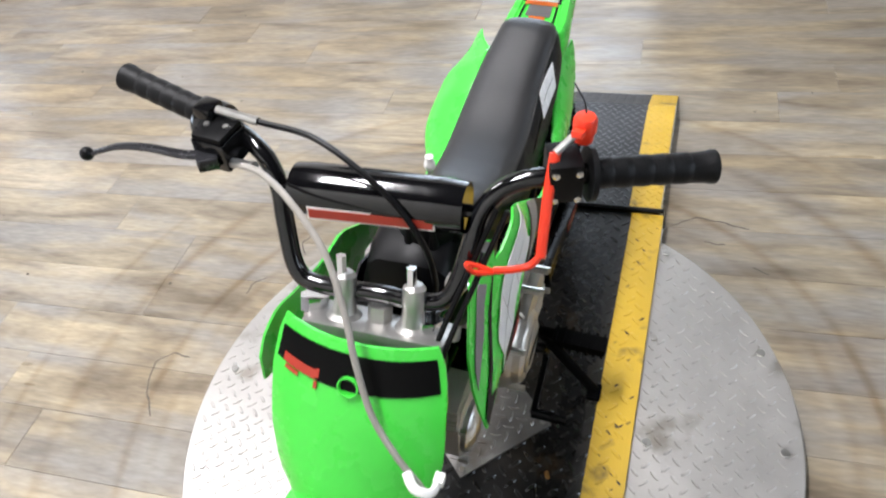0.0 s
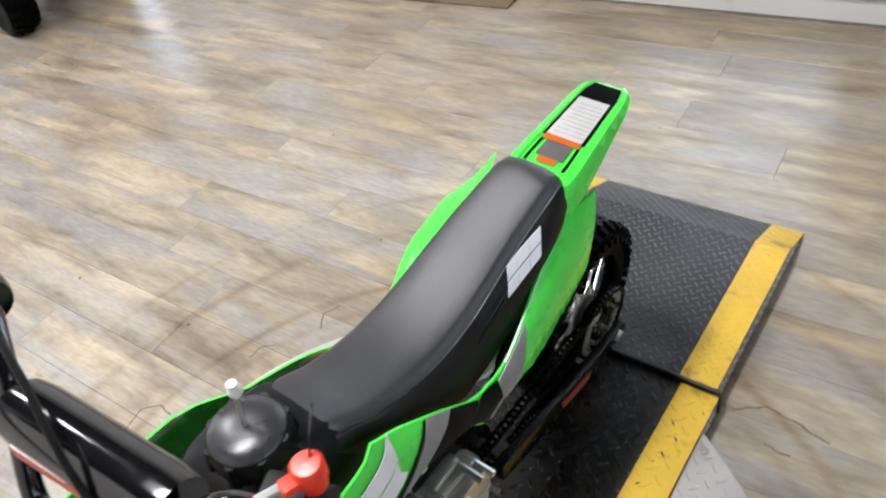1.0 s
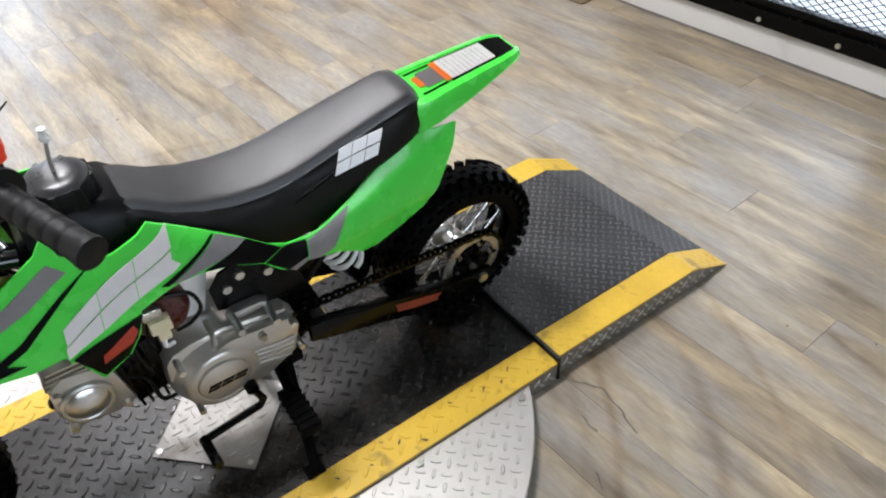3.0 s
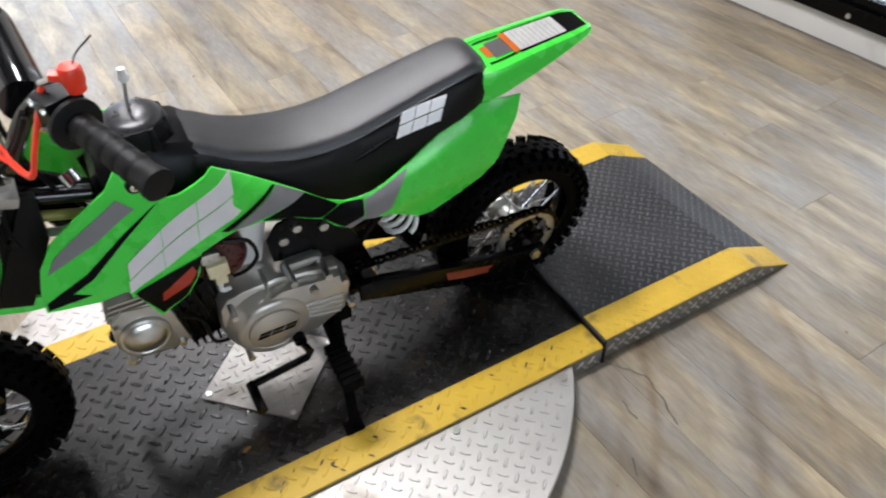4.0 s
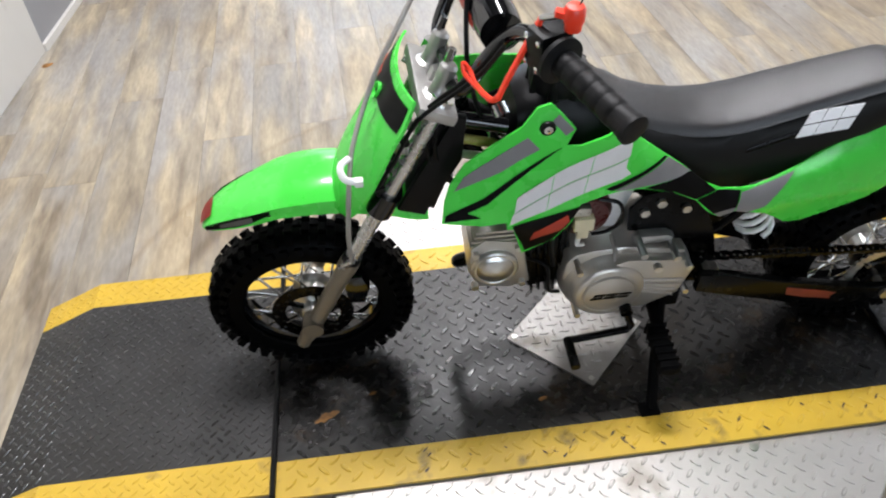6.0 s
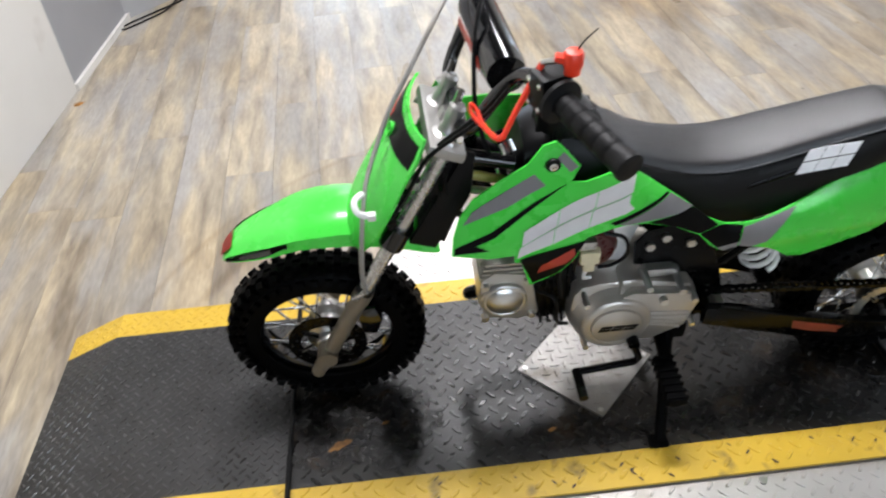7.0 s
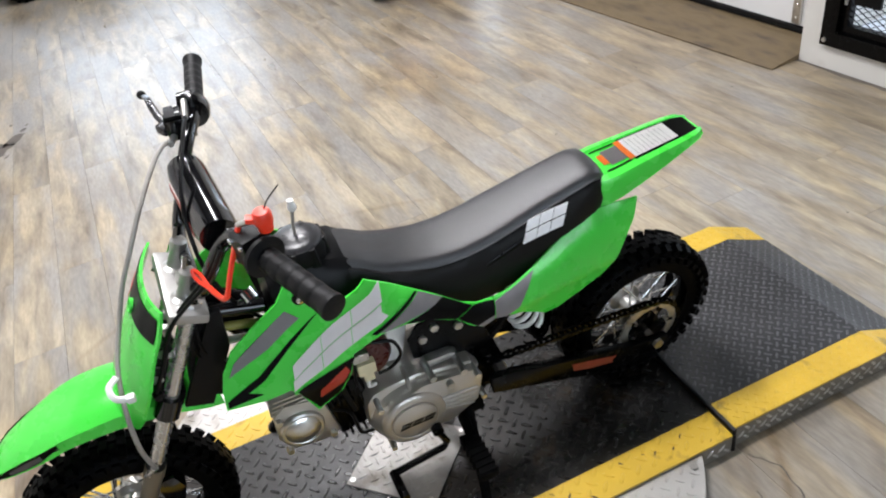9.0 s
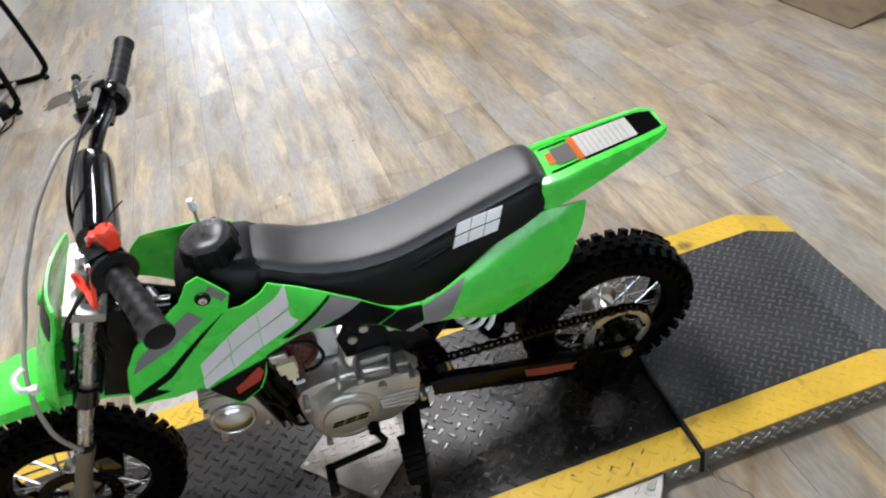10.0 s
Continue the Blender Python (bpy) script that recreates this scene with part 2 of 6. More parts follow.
OILY_SHADE_LUG = material("oily_shaded_lugs", (0.0115, 0.0108, 0.010), 0.28, 0.0, vary=0.6, scale=9, dirt=(0.014, 0.010, 0.006), dirt_amount=0.3, dirt_scale=7, spec=0.6)
PLATE_GREY = material("worn_grey_tread_plate", (0.027, 0.027, 0.028), 0.42, 0.0, vary=0.35, scale=6, bump=0.4, bump_scale=140, dirt=(0.07, 0.066, 0.06), dirt_amount=0.3, dirt_scale=4, spec=0.4)
LUG_GREY = material("rubbed_grey_lugs", (0.085, 0.085, 0.088), 0.32, 0.2, vary=0.4, scale=9, spec=0.45)
PLATE_YELLOW = material("worn_yellow_paint", (0.60, 0.385, 0.035), 0.40, vary=0.14, scale=7, bump=0.2, bump_scale=200, dirt=(0.16, 0.11, 0.03), dirt_amount=0.12, dirt_scale=14)
PLATE_SILVER = material("aluminium_tread_plate", (0.52, 0.50, 0.475), 0.42, 0.8, vary=0.08, scale=10, bump=0.2, bump_scale=250, dirt=(0.34, 0.31, 0.27), dirt_amount=0.06, dirt_scale=9)
PLATE_LOOSE = material("dulled_aluminium_plate", (0.36, 0.345, 0.325), 0.46, 0.9, vary=0.25, scale=14, bump=0.5, bump_scale=120, dirt=(0.16, 0.13, 0.10), dirt_amount=0.25, dirt_scale=12)
LUG_SIDE = material("bright_side_lugs", (0.46, 0.44, 0.40), 0.34, 0.6, vary=0.25, scale=20)
PLATE_SIDE = material("grey_tread_side", (0.19, 0.175, 0.15), 0.42, 0.45, vary=0.15, scale=12, bump=0.2, bump_scale=250, dirt=(0.14, 0.12, 0.09), dirt_amount=0.3)
PLYWOOD = material("worn_plywood", (0.172, 0.124, 0.066), 0.6, vary=0.45, scale=9, bump=0.5, bump_scale=90, dirt=(0.06, 0.046, 0.033), dirt_amount=0.45, dirt_scale=9, stretch=(1.6, 0.5, 1))
WALL_WHITE = material("white_wall_paint", (0.608, 0.592, 0.556), 0.6, vary=0.03, scale=3, bump=0.15, bump_scale=80, dirt=(0.5, 0.47, 0.43), dirt_amount=0.05, dirt_scale=4)
# for unseen closing walls, dark to cut bounce from behind the camera
WALL_DARK = material("dark_unseen_wall", (0.13, 0.13, 0.135), 0.6, vary=0.05, scale=3, bump=0.15, bump_scale=80)
WALL_STUB = material("shaded_end_wall_grey", (0.36, 0.36, 0.365), 0.55, vary=0.08, scale=4, bump=0.15, bump_scale=80)
YELLOW_CORD = material("yellow_cord_sheath", (0.62, 0.60, 0.08), 0.4, vary=0.05, scale=30)
TAN_PAPER = material("tan_label_paper", (0.42, 0.33, 0.23), 0.6, vary=0.08, scale=20)
WALL_GREY = material("grey_wall_paint", (0.26, 0.26, 0.27), 0.6, vary=0.04, scale=3, bump=0.15, bump_scale=80)
CEILING_DARK = material("dark_unseen_ceiling", (0.055, 0.055, 0.06), 0.9, vary=0.03, scale=2)
DOOR_WHITE = material("white_door_panel", (0.76, 0.76, 0.76), 0.4, vary=0.02, scale=3, bump=0.1, bump_scale=60)
CONCRETE = material("pale_concrete", (0.74, 0.76, 0.80), 0.7, vary=0.1, scale=6, bump=0.3, bump_scale=60)
DARK_WOOD = material("dark_stained_wood", (0.028, 0.018, 0.011), 0.5, vary=0.3, scale=14, bump=0.2, stretch=(4, 4, 0.4))
BROWN_WOOD = material("brown_door_post", (0.22, 0.12, 0.07), 0.5, vary=0.2, scale=8, stretch=(1, 1, 0.2))
GUNK_SHADE = material("oily_dirt_shade_film", (0.0036, 0.0031, 0.0027), 0.28, vary=0.7, scale=22, bump=0.8, bump_scale=210, dirt=(0.034, 0.021, 0.010), dirt_amount=0.24, dirt_scale=16, spec=0.32)
CHIP = material("bare_brown_chips", (0.055, 0.036, 0.012), 0.5, vary=0.4, scale=60)
DEAD_BLACK = material("matt_black_coating", (0.0016, 0.0016, 0.0017), 0.7, vary=0.2, scale=30, bump=0.2, spec=0.04)
BRIGHT = material("bright_cast_alloy", (0.82, 0.82, 0.81), 0.36, 0.55, vary=0.06, scale=30)
RUST = material("orange_rust_dirt", (0.30, 0.135, 0.030), 0.6, vary=0.5, scale=60, bump=0.4)
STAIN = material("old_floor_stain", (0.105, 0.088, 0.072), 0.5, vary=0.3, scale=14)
DAY = glow("daylight_backdrop", (0.75, 0.86, 1.0), 4.0)

# ---- mesh helpers ----


def as_mesh(name, bm, mat, smooth=True, angle=35):
    me = bpy.data.meshes.new(name)
    bmesh.ops.recalc_face_normals(bm, faces=bm.faces)
    bm.to_mesh(me)
    bm.free()
    me.materials.append(mat)
    if smooth:
        me.polygons.foreach_set("use_smooth", [True] * len(me.polygons))
        me.set_sharp_from_angle(angle=radians(angle))
    return me


def part(name, bm, mat, parent=None, label="", smooth=True, angle=35):
    ob = new(name, bm if isinstance(bm, bpy.types.Mesh) else as_mesh(name, bm, mat, smooth, angle))
    if parent is not None:
        ob.parent = parent
    if label:
        ob["label"] = label
    return ob


def thing(name, label, category, group="", kind="", m=None):
    ob = new(name)
    ob.empty_display_size = 0.05
    if m is not None:
        ob.matrix_world = m
    return tagged(ob, label, category, group, kind)


def box(bm, x0, x1, y0, y1, z0, z1, bevel=0.0, m=None):
    v = [bm.verts.new((x, y, z)) for x in (x0, x1) for y in (y0, y1) for z in (z0, z1)]
    fs = [bm.faces.new([v[i] for i in q]) for q in ((0, 1, 3, 2), (4, 6, 7, 5), (0, 4, 5, 1), (2, 3, 7, 6), (0, 2, 6, 4), (1, 5, 7, 3))]
    if m is not None:
        bmesh.ops.transform(bm, matrix=m, verts=v)
    if bevel:
        es = list({e for f in fs for e in f.edges})
        bmesh.ops.bevel(bm, geom=es, offset=bevel, segments=2, affect="EDGES", profile=0.7)
    return bm


def spline(points, steps=8):
    """A smooth line through the points."""
    p = [Vector(q) for q in points]
    if len(p) < 3:
        return p
    p = [2 * p[0] - p[1]] + p + [2 * p[-1] - p[-2]]
    out = []
    for i in range(1, len(p) - 2):
        for k in range(steps):
            t = k / steps
            a, b, c, d = p[i - 1], p[i], p[i + 1], p[i + 2]
            out.append(0.5 * (2 * b + (c - a) * t + (2 * a - 5 * b + 4 * c - d) * t * t + (3 * b - a - 3 * c + d) * t**3))
    out.append(p[-2])
    return out


def tube(bm, points, r, sides=10, smooth=8, cap=True, flat=1.0, taper=None):
    """A round bar along a line; flat squeezes it, taper gives the radius at the end."""
    line = spline(points, smooth) if smooth else [Vector(q) for q in points]
    up = Vector((0, 0, 1))
    rings, prev = [], None
    for i, q in enumerate(line):
        d = (line[min(i + 1, len(line) - 1)] - line[max(i - 1, 0)]).normalized()
        if prev is None:
            n = d.cross(up if abs(d.z) < 0.9 else Vector((1, 0, 0))).normalized()
        else:
            n = (prev - d * prev.dot(d)).normalized()
        prev, b = n, d.cross(n)
        rr = r if taper is None else r + (taper - r) * i / (len(line) - 1)
        rings.append([bm.verts.new(q + rr * (math.cos(a) * n + flat * math.sin(a) * b)) for a in (2 * math.pi * k / sides for k in range(sides))])
    for a, b in zip(rings, rings[1:]):
        for k in range(sides):
            bm.faces.new((a[k], a[(k + 1) % sides], b[(k + 1) % sides], b[k]))
    if cap:
        bm.faces.new(rings[0]), bm.faces.new(rings[-1])
    return bm


def rod(bm, a, b, r, sides=12, r2=None):
    return tube(bm, (a, b), r, sides, 0, True, 1.0, r2)


def lathe(bm, profile, sides=40, m=None, closed=False):
    """Turns (radius, along) round the y axis; m places it."""
    rings = []
    for r, y in profile:
        rings.append([bm.verts.new((r * math.cos(a), y, r * math.sin(a))) for a in (2 * math.pi * k / sides for k in range(sides))])
    pairs = list(zip(rings, rings[1:])) + ([(rings[-1], rings[0])] if closed else [])
    for a, b in pairs:
        for k in range(sides):
            bm.faces.new((a[k], a[(k + 1) % sides], b[(k + 1) % sides], b[k]))
    if not closed:
        bm.faces.new(rings[0]), bm.faces.new(rings[-1])
    if m is not None:
        bmesh.ops.transform(bm, matrix=m, verts=[v for ring in rings for v in ring])
    return bm


def loft(bm, rings, cap=True):
    made = [[bm.verts.new(p) for p in ring] for ring in rings]
    n = len(made[0])
    for a, b in zip(made, made[1:]):
        for k in range(n):
            bm.faces.new((a[k], a[(k + 1) % n], b[(k + 1) % n], b[k]))
    if cap:
        bm.faces.new(made[0]), bm.faces.new(made[-1])
    return bm


def sheet(outline, height, thick, step=0.02, drop=0.0, round_edges=0):
    """A moulded skin: an outline in (u, w), cut into cells, laid on v = height(u, w), and given thickness along v."""
    bm = bmesh.new()
    pts = [Vector((u, 0, w)) for u, w in outline]
    if round_edges:
        pts = spline(pts + [pts[0]], round_edges)[:-1]
    bm.faces.new([bm.verts.new(p) for p in pts])
    us, ws = [p.x for p in pts], [p.z for p in pts]
    for lo, hi, axis in ((min(us), max(us), (1, 0, 0)), (min(ws), max(ws), (0, 0, 1))):
        for k in range(1, int((hi - lo) / step) + 1):
            co = Vector(axis) * (lo + k * step)
            bmesh.ops.bisect_plane(bm, geom=bm.verts[:] + bm.edges[:] + bm.faces[:], plane_co=co, plane_no=axis)
    bmesh.ops.triangulate(bm, faces=[f for f in bm.faces if len(f.verts) > 4])
    rim = [e for e in bm.edges if e.is_boundary]
    side = 1 if thick > 0 else -1
    dup = bmesh.ops.duplicate(bm, geom=bm.verts[:] + bm.edges[:] + bm.faces[:])
    twin = {a: b for a, b in dup["vert_map"].items() if isinstance(a, bmesh.types.BMVert)}
    firsts = [v for v in bm.verts if v in twin and v not in set(g for g in dup["geom"] if isinstance(g, bmesh.types.BMVert))]
    for v in firsts:
        h = height(v.co.x, v.co.z) - drop
        v.co.y = h
        twin[v].co.y = h + thick
    for e in rim:
        a, b = e.verts
        if a in twin and b in twin:
            bm.faces.new((a, b, twin[b], twin[a]))
    return bm


def prism(outline, v0, v1, bevel=0.0):
    """A block with an outline in (u, w) from v0 to v1."""
    bm = bmesh.new()
    a = [bm.verts.new((u, v0, w)) for u, w in outline]
    b = [bm.verts.new((u, v1, w)) for u, w in outline]
    n = len(a)
    fs = [bm.faces.new(a), bm.faces.new(b)]
    for k in range(n):
        bm.faces.new((a[k], a[(k + 1) % n], b[(k + 1) % n], b[k]))
    if bevel:
        es = [e for f in fs for e in f.edges]
        bmesh.ops.bevel(bm, geom=es, offset=bevel, segments=2, affect="EDGES", profile=0.6)
    return bm


# ---- the setting ----
ROOM = pose(2.35, 1.105, 0, 0, 0, 4.0)
WIDE, TOP = 0.304, 0.066
X_FOOT0, X_CREST0, X_JOINT0, X_JOINT1, X_CREST1, X_FOOT1 = -1.100, -0.960, -0.524, 0.762, 1.211, 1.354
INNER = 0.227
MID = 0.058
SPREAD = 0.009
DECK = 0.046


def block(name, mat, x0, x1, y0, y1, z0, z1, m=None, bevel=0.0, parent=None, label=""):
    bm = bmesh.new()
    box(bm, x0, x1, y0, y1, z0, z1, bevel)
    ob = part(name, bm, mat, parent, label)
    if m is not None:
        ob.matrix_world = m
    return ob


def between(a, b):
    """A pose whose x axis runs from a to b along the ground."""
    return pose(a[0], a[1], 0, 0, 0, math.degrees(math.atan2(b[1] - a[1], b[0] - a[0])))


# out of view; dark so that black surfaces mirror little light
tagged(block("ceiling", CEILING_DARK, -3.6, 3.8, -3.4, 7.4, CEIL, CEIL + 0.1), "unseen ceiling over the showroom, kept dark to weaken reflections", "ceiling", kind="structure")
for x0, x1, z0, z1 in ((-3.6, -1.45, 0, CEIL), (1.65, 3.8, 0, CEIL), (-1.45, 1.65, 0, 0.88), (-1.45, 1.65, 2.22, CEIL)):
    tagged(block("wall_south", WALL_DARK, x0, x1, -3.45, -3.3, z0, z1), "unseen closing wall, kept dark to hold back bounce light", "wall", kind="structure")
# glowing sheet added behind the assumed south opening
tagged(block("backdrop_daylight", DAY, -1.6, 1.8, -3.62, -3.6, 0.7, 2.4), "glowing sheet behind the assumed shop window, added for light", "backdrop", kind="structure")
for x0, x1, z0, z1 in ((-3.6, -1.3, 0, CEIL), (0.9, 3.8, 0, CEIL), (-1.3, 0.9, 0, 0.8), (-1.3, 0.9, 2.4, CEIL)):
    tagged(block("wall_north", WALL_WHITE, x0, x1, 7.3, 7.45, z0, z1), "plain white painted wall", "wall", kind="structure")
# glowing sheet added behind the assumed north opening, out of view
tagged(block("backdrop_daylight", DAY, -1.6, 1.2, 7.6, 7.62, 0.5, 2.7), "glowing sheet behind the assumed far window, added for floor haze", "backdrop", kind="structure")


def unseen_window(name, x0, x1, y, z0, z1):
    ob = thing(name, "unseen, assumed shop window with a pale metal frame, added to carry light", "window", kind="structure")
    for a, b, c, d in ((x0, x0 + 0.05, z0, z1), (x1 - 0.05, x1, z0, z1), (x0 + 0.05, x1 - 0.05, z0, z0 + 0.05), (x0 + 0.05, x1 - 0.05, z1 - 0.05, z1)):
        block("window_frame", STEEL, a, b, y - 0.03, y + 0.03, c, d, parent=ob, bevel=0.003)
    block("mullion", STEEL, (x0 + x1) / 2 - 0.02, (x0 + x1) / 2 + 0.02, y - 0.025, y + 0.025, z0 + 0.05, z1 - 0.05, parent=ob, bevel=0.003)


# both windows are out of view, assumed only to carry the added light
unseen_window("window_1", -1.45, 1.65, -3.40, 0.88, 2.22)
unseen_window("window_2", -1.3, 0.9, 7.40, 0.8, 2.4)
tagged(block("wall_west", WALL_DARK, -3.65, -3.5, -3.3, 7.3, 0, CEIL), "unseen closing wall, kept dark to hold back bounce light", "wall", kind="structure")

# wall with the barred doorway, in pieces round its opening
GY0, GY1, GZ0, GZ1 = -1.318, -0.120, 0.115, 2.12
for nm, y0, y1, z0, z1 in (("wall_east", -4.6, GY0, 0, CEIL), ("wall_east", GY1, 0.0, 0, CEIL), ("wall_east", GY0, GY1, 0, GZ0), ("wall_east", GY0, GY1, GZ1, CEIL)):
    tagged(block(nm, WALL_WHITE, 0.0, 0.16, y0, y1, z0, z1, ROOM), "white painted wall with scuffs near the floor", "wall", kind="structure")
tagged(block("wall_east", WALL_WHITE, 0.16, 0.32, 0.0, 0.06, 0, CEIL, ROOM), "white painted return beside the overhead door", "wall", kind="structure")
for y0, y1, z0, z1 in ((2.26, 2.76, 0, CEIL), (2.76, 3.16, 0, 0.10), (2.76, 3.16, 2.05, CEIL), (3.16, 6.4, 0, CEIL)):
    tagged(block("wall_east", WALL_WHITE, 0.12, 0.30, y0, y1, z0, z1, ROOM), "white painted wall", "wall", kind="structure")
side_door = thing("side_door", "narrow glazed side door with cold daylight behind", "door", kind="structure", m=ROOM)
for y0, y1, z0, z1 in ((2.76, 2.80, 0.10, 2.05), (3.12, 3.16, 0.10, 2.05), (2.80, 3.12, 0.10, 0.16), (2.80, 3.12, 1.99, 2.05)):
    block("door_frame", STEEL, 0.18, 0.24, y0, y1, z0, z1, parent=side_door, bevel=0.003)
tagged(block("backdrop_daylight", DAY, 0.42, 0.44, 2.3, 3.6, 0.0, 2.3, ROOM), "cold daylight outside the side door", "backdrop", kind="structure")
tagged(block("wall_east", WALL_WHITE, 0.12, 0.30, 0.02, 2.26, 2.4, CEIL, ROOM), "white painted wall over the overhead door", "wall", kind="structure")

# walls by the stool
CAB = between((-1.5836, 0.0), (-1.487, 1.703))
tagged(block("wall_cabinet", WALL_WHITE, -0.9, 1.706, 0.0, 0.5, 0, 2.3, CAB, 0.004), "white boxed-in counter end standing on the floor", "partition", kind="structure")
tagged(block("wall_grey", WALL_GREY, 1.706, 2.42, 0.006, 0.12, 0.0, CEIL, CAB), "grey painted partition wall", "wall", kind="structure")
tagged(block("baseboard", WALL_WHITE, 1.708, 2.42, -0.008, 0.006, 0.0, 0.028, CAB), "thin white strip along the foot of the grey wall", "baseboard", kind="structure")
STUB = between((-1.452, 2.405), (-1.257, 2.651))
# the grey holds the shade on this unlit end wall's face
stub = tagged(block("wall_stub", WALL_STUB, -0.02, 0.296, 0.0, 0.09, 0, 1.1, STUB, 0.004), "low end wall, its face greyed for shade, with a white edge", "partition", kind="structure")
block("corner_trim", WALL_WHITE, 0.296, 0.316, -0.003, 0.093, 0, 1.102, STUB, 0.004).name = "trim"
bm = bmesh.new()
tube(bm, ((0.215, -0.006, 0.52), (0.188, -0.006, 0.462), (0.153, -0.006, 0.423), (0.093, -0.006, 0.381), (0.0, -0.006, 0.370)), 0.005, 8)
cord = tagged(part("yellow_cord", bm, YELLOW_CORD), "yellow extension cord hanging against the grey wall", "cord")
cord.matrix_world = STUB
tag = tagged(block("paper_tag", TAN_PAPER, 0.120, 0.235, -0.0025, -0.0005, 0.36, 0.45, STUB), "tan paper label stuck on the grey wall", "label")
tagged(block("wall_west_far", WALL_WHITE, 0.0, 4.2, 0.0, 0.15, 0, CEIL, between((-1.73, 2.6), (-1.38, 5.85))), "white wall behind the stool", "wall", kind="structure")

# overhead door over a plywood wedge
door = thing("overhead_door", "closed white overhead door with a black rubber seal", "door", kind="structure", m=ROOM)
for k in range(4):
    block("door_panel", DOOR_WHITE, 0.135, 0.18, 0.065, 2.255, 0.075 + 0.58 * k, 0.65 + 0.58 * k, parent=door, bevel=0.004)
block("rubber_seal", RUBBER, 0.125, 0.185, 0.065, 2.255, 0.046, 0.073, parent=door, bevel=0.008)
block("corner_bracket", STEEL, 0.118, 0.133, 0.120, 0.160, 0.085, 0.27, parent=door, bevel=0.003)
for z in (0.11, 0.17, 0.24):
    bm = bmesh.new()
    rod(bm, (0.119, 0.14, z), (0.113, 0.14, z), 0.006, 10)
    part("bolt", bm, STEEL, door)
block("latch", STEEL, 0.118, 0.133, 0.86, 0.93, 0.076, 0.11, parent=door, bevel=0.004)
block("latch", STEEL, 0.118, 0.133, 1.9, 1.97, 0.076, 0.11, parent=door, bevel=0.004)
bm = bmesh.new()
v = [bm.verts.new(p) for p in ((-0.155, 0.0, 0.001), (0.16, 0.0, 0.001), (0.16, 0.0, 0.045), (-0.155, 0.0, 0.006), (-0.243, 2.255, 0.001), (0.16, 2.255, 0.001), (0.16, 2.255, 0.045), (-0.243, 2.255, 0.006))]
for q in ((0, 1, 2, 3), (7, 6, 5, 4), (0, 4, 5, 1), (1, 5, 6, 2), (2, 6, 7, 3), (3, 7, 4, 0)):
    bm.faces.new([v[i] for i in q])
ramp = tagged(part("threshold_ramp", bm, PLYWOOD, smooth=False), "worn brown plywood wedge in front of the overhead door", "ramp", kind="structure")
ramp.matrix_world = ROOM

# barred doorway: black frame, expanded metal, bright porch behind
gate = thing("security_door", "black steel security door with expanded metal mesh, shut", "door", kind="structure", m=ROOM)
for nm, y0, y1, z0, z1 in (("bottom_rail", GY0 - 0.02, GY1 + 0.02, GZ0 - 0.012, GZ0 + 0.045), ("top_rail", GY0 - 0.02, GY1 + 0.02, GZ1 - 0.03, GZ1 + 0.02), ("side_rail", GY1 - 0.045, GY1 + 0.02, GZ0 + 0.045, GZ1 - 0.03), ("side_rail", GY0 - 0.02, GY0 + 0.06, GZ0 + 0.045, GZ1 - 0.03)):
    block(nm, BLACK_PAINT, -0.022, -0.002, y0, y1, z0, z1, parent=gate, bevel=0.002)
block("inner_rail", BLACK_PAINT, 0.0, 0.035, GY0, GY1, GZ0 + 0.0, GZ0 + 0.075, parent=gate, bevel=0.002)
block("inner_rail", DARK_WOOD, 0.0, 0.035, GY0 + 0.03, GY0 + 0.085, GZ0 + 0.075, GZ1, parent=gate, bevel=0.002)
block("inner_rail", BLACK_PAINT, 0.0, 0.035, GY1 - 0.075, GY1 - 0.03, GZ0 + 0.075, GZ1, parent=gate, bevel=0.002)
for k in range(5):
    bm = bmesh.new()
    y = GY1 - 0.0 - k * (GY1 - GY0) / 4
    lathe(bm, [(0.0, -0.004), (0.009, -0.003), (0.010, 0.002)], 10, pose(-0.024, y, GZ0 + 0.010, 0, 0, -90))
    part("bolt", bm, STEEL, gate)
for k in range(4):
    for y in (GY1 + 0.008, GY0 - 0.008):
        bm = bmesh.new()
        lathe(bm, [(0.0, -0.004), (0.009, -0.003), (0.010, 0.002)], 10, pose(-0.024, y, GZ0 + 0.28 + 0.4 * k, 0, 0, -90))
        part("bolt", bm, STEEL, gate)
block("lock_plate", BLACK_PLASTIC, -0.006, 0.006, GY1 - 0.20, GY1 - 0.09, GZ0 + 0.165, GZ0 + 0.48, parent=gate, bevel=0.003)
bm = bmesh.new()
tube(bm, ((-0.036, GY1 - 0.01, GZ0 + 0.265), (-0.038, GY1 - 0.075, GZ0 + 0.265), (-0.038, GY1 - 0.082, GZ0 + 0.255), (-0.038, GY1 - 0.082, GZ0 + 0.175)), 0.0055, 8, 4)
box(bm, -0.034, -0.022, GY1 - 0.048, GY1 + 0.002, GZ0 + 0.248, GZ0 + 0.282, 0.003)
part("bolt_handle", bm, DULL_STEEL, gate, "grey steel slide bolt")
bm = bmesh.new()
sw, sl, hw = 0.0235, 0.044, 0.0014
ny, nz = int((GY1 - GY0) / sl) + 1, 164
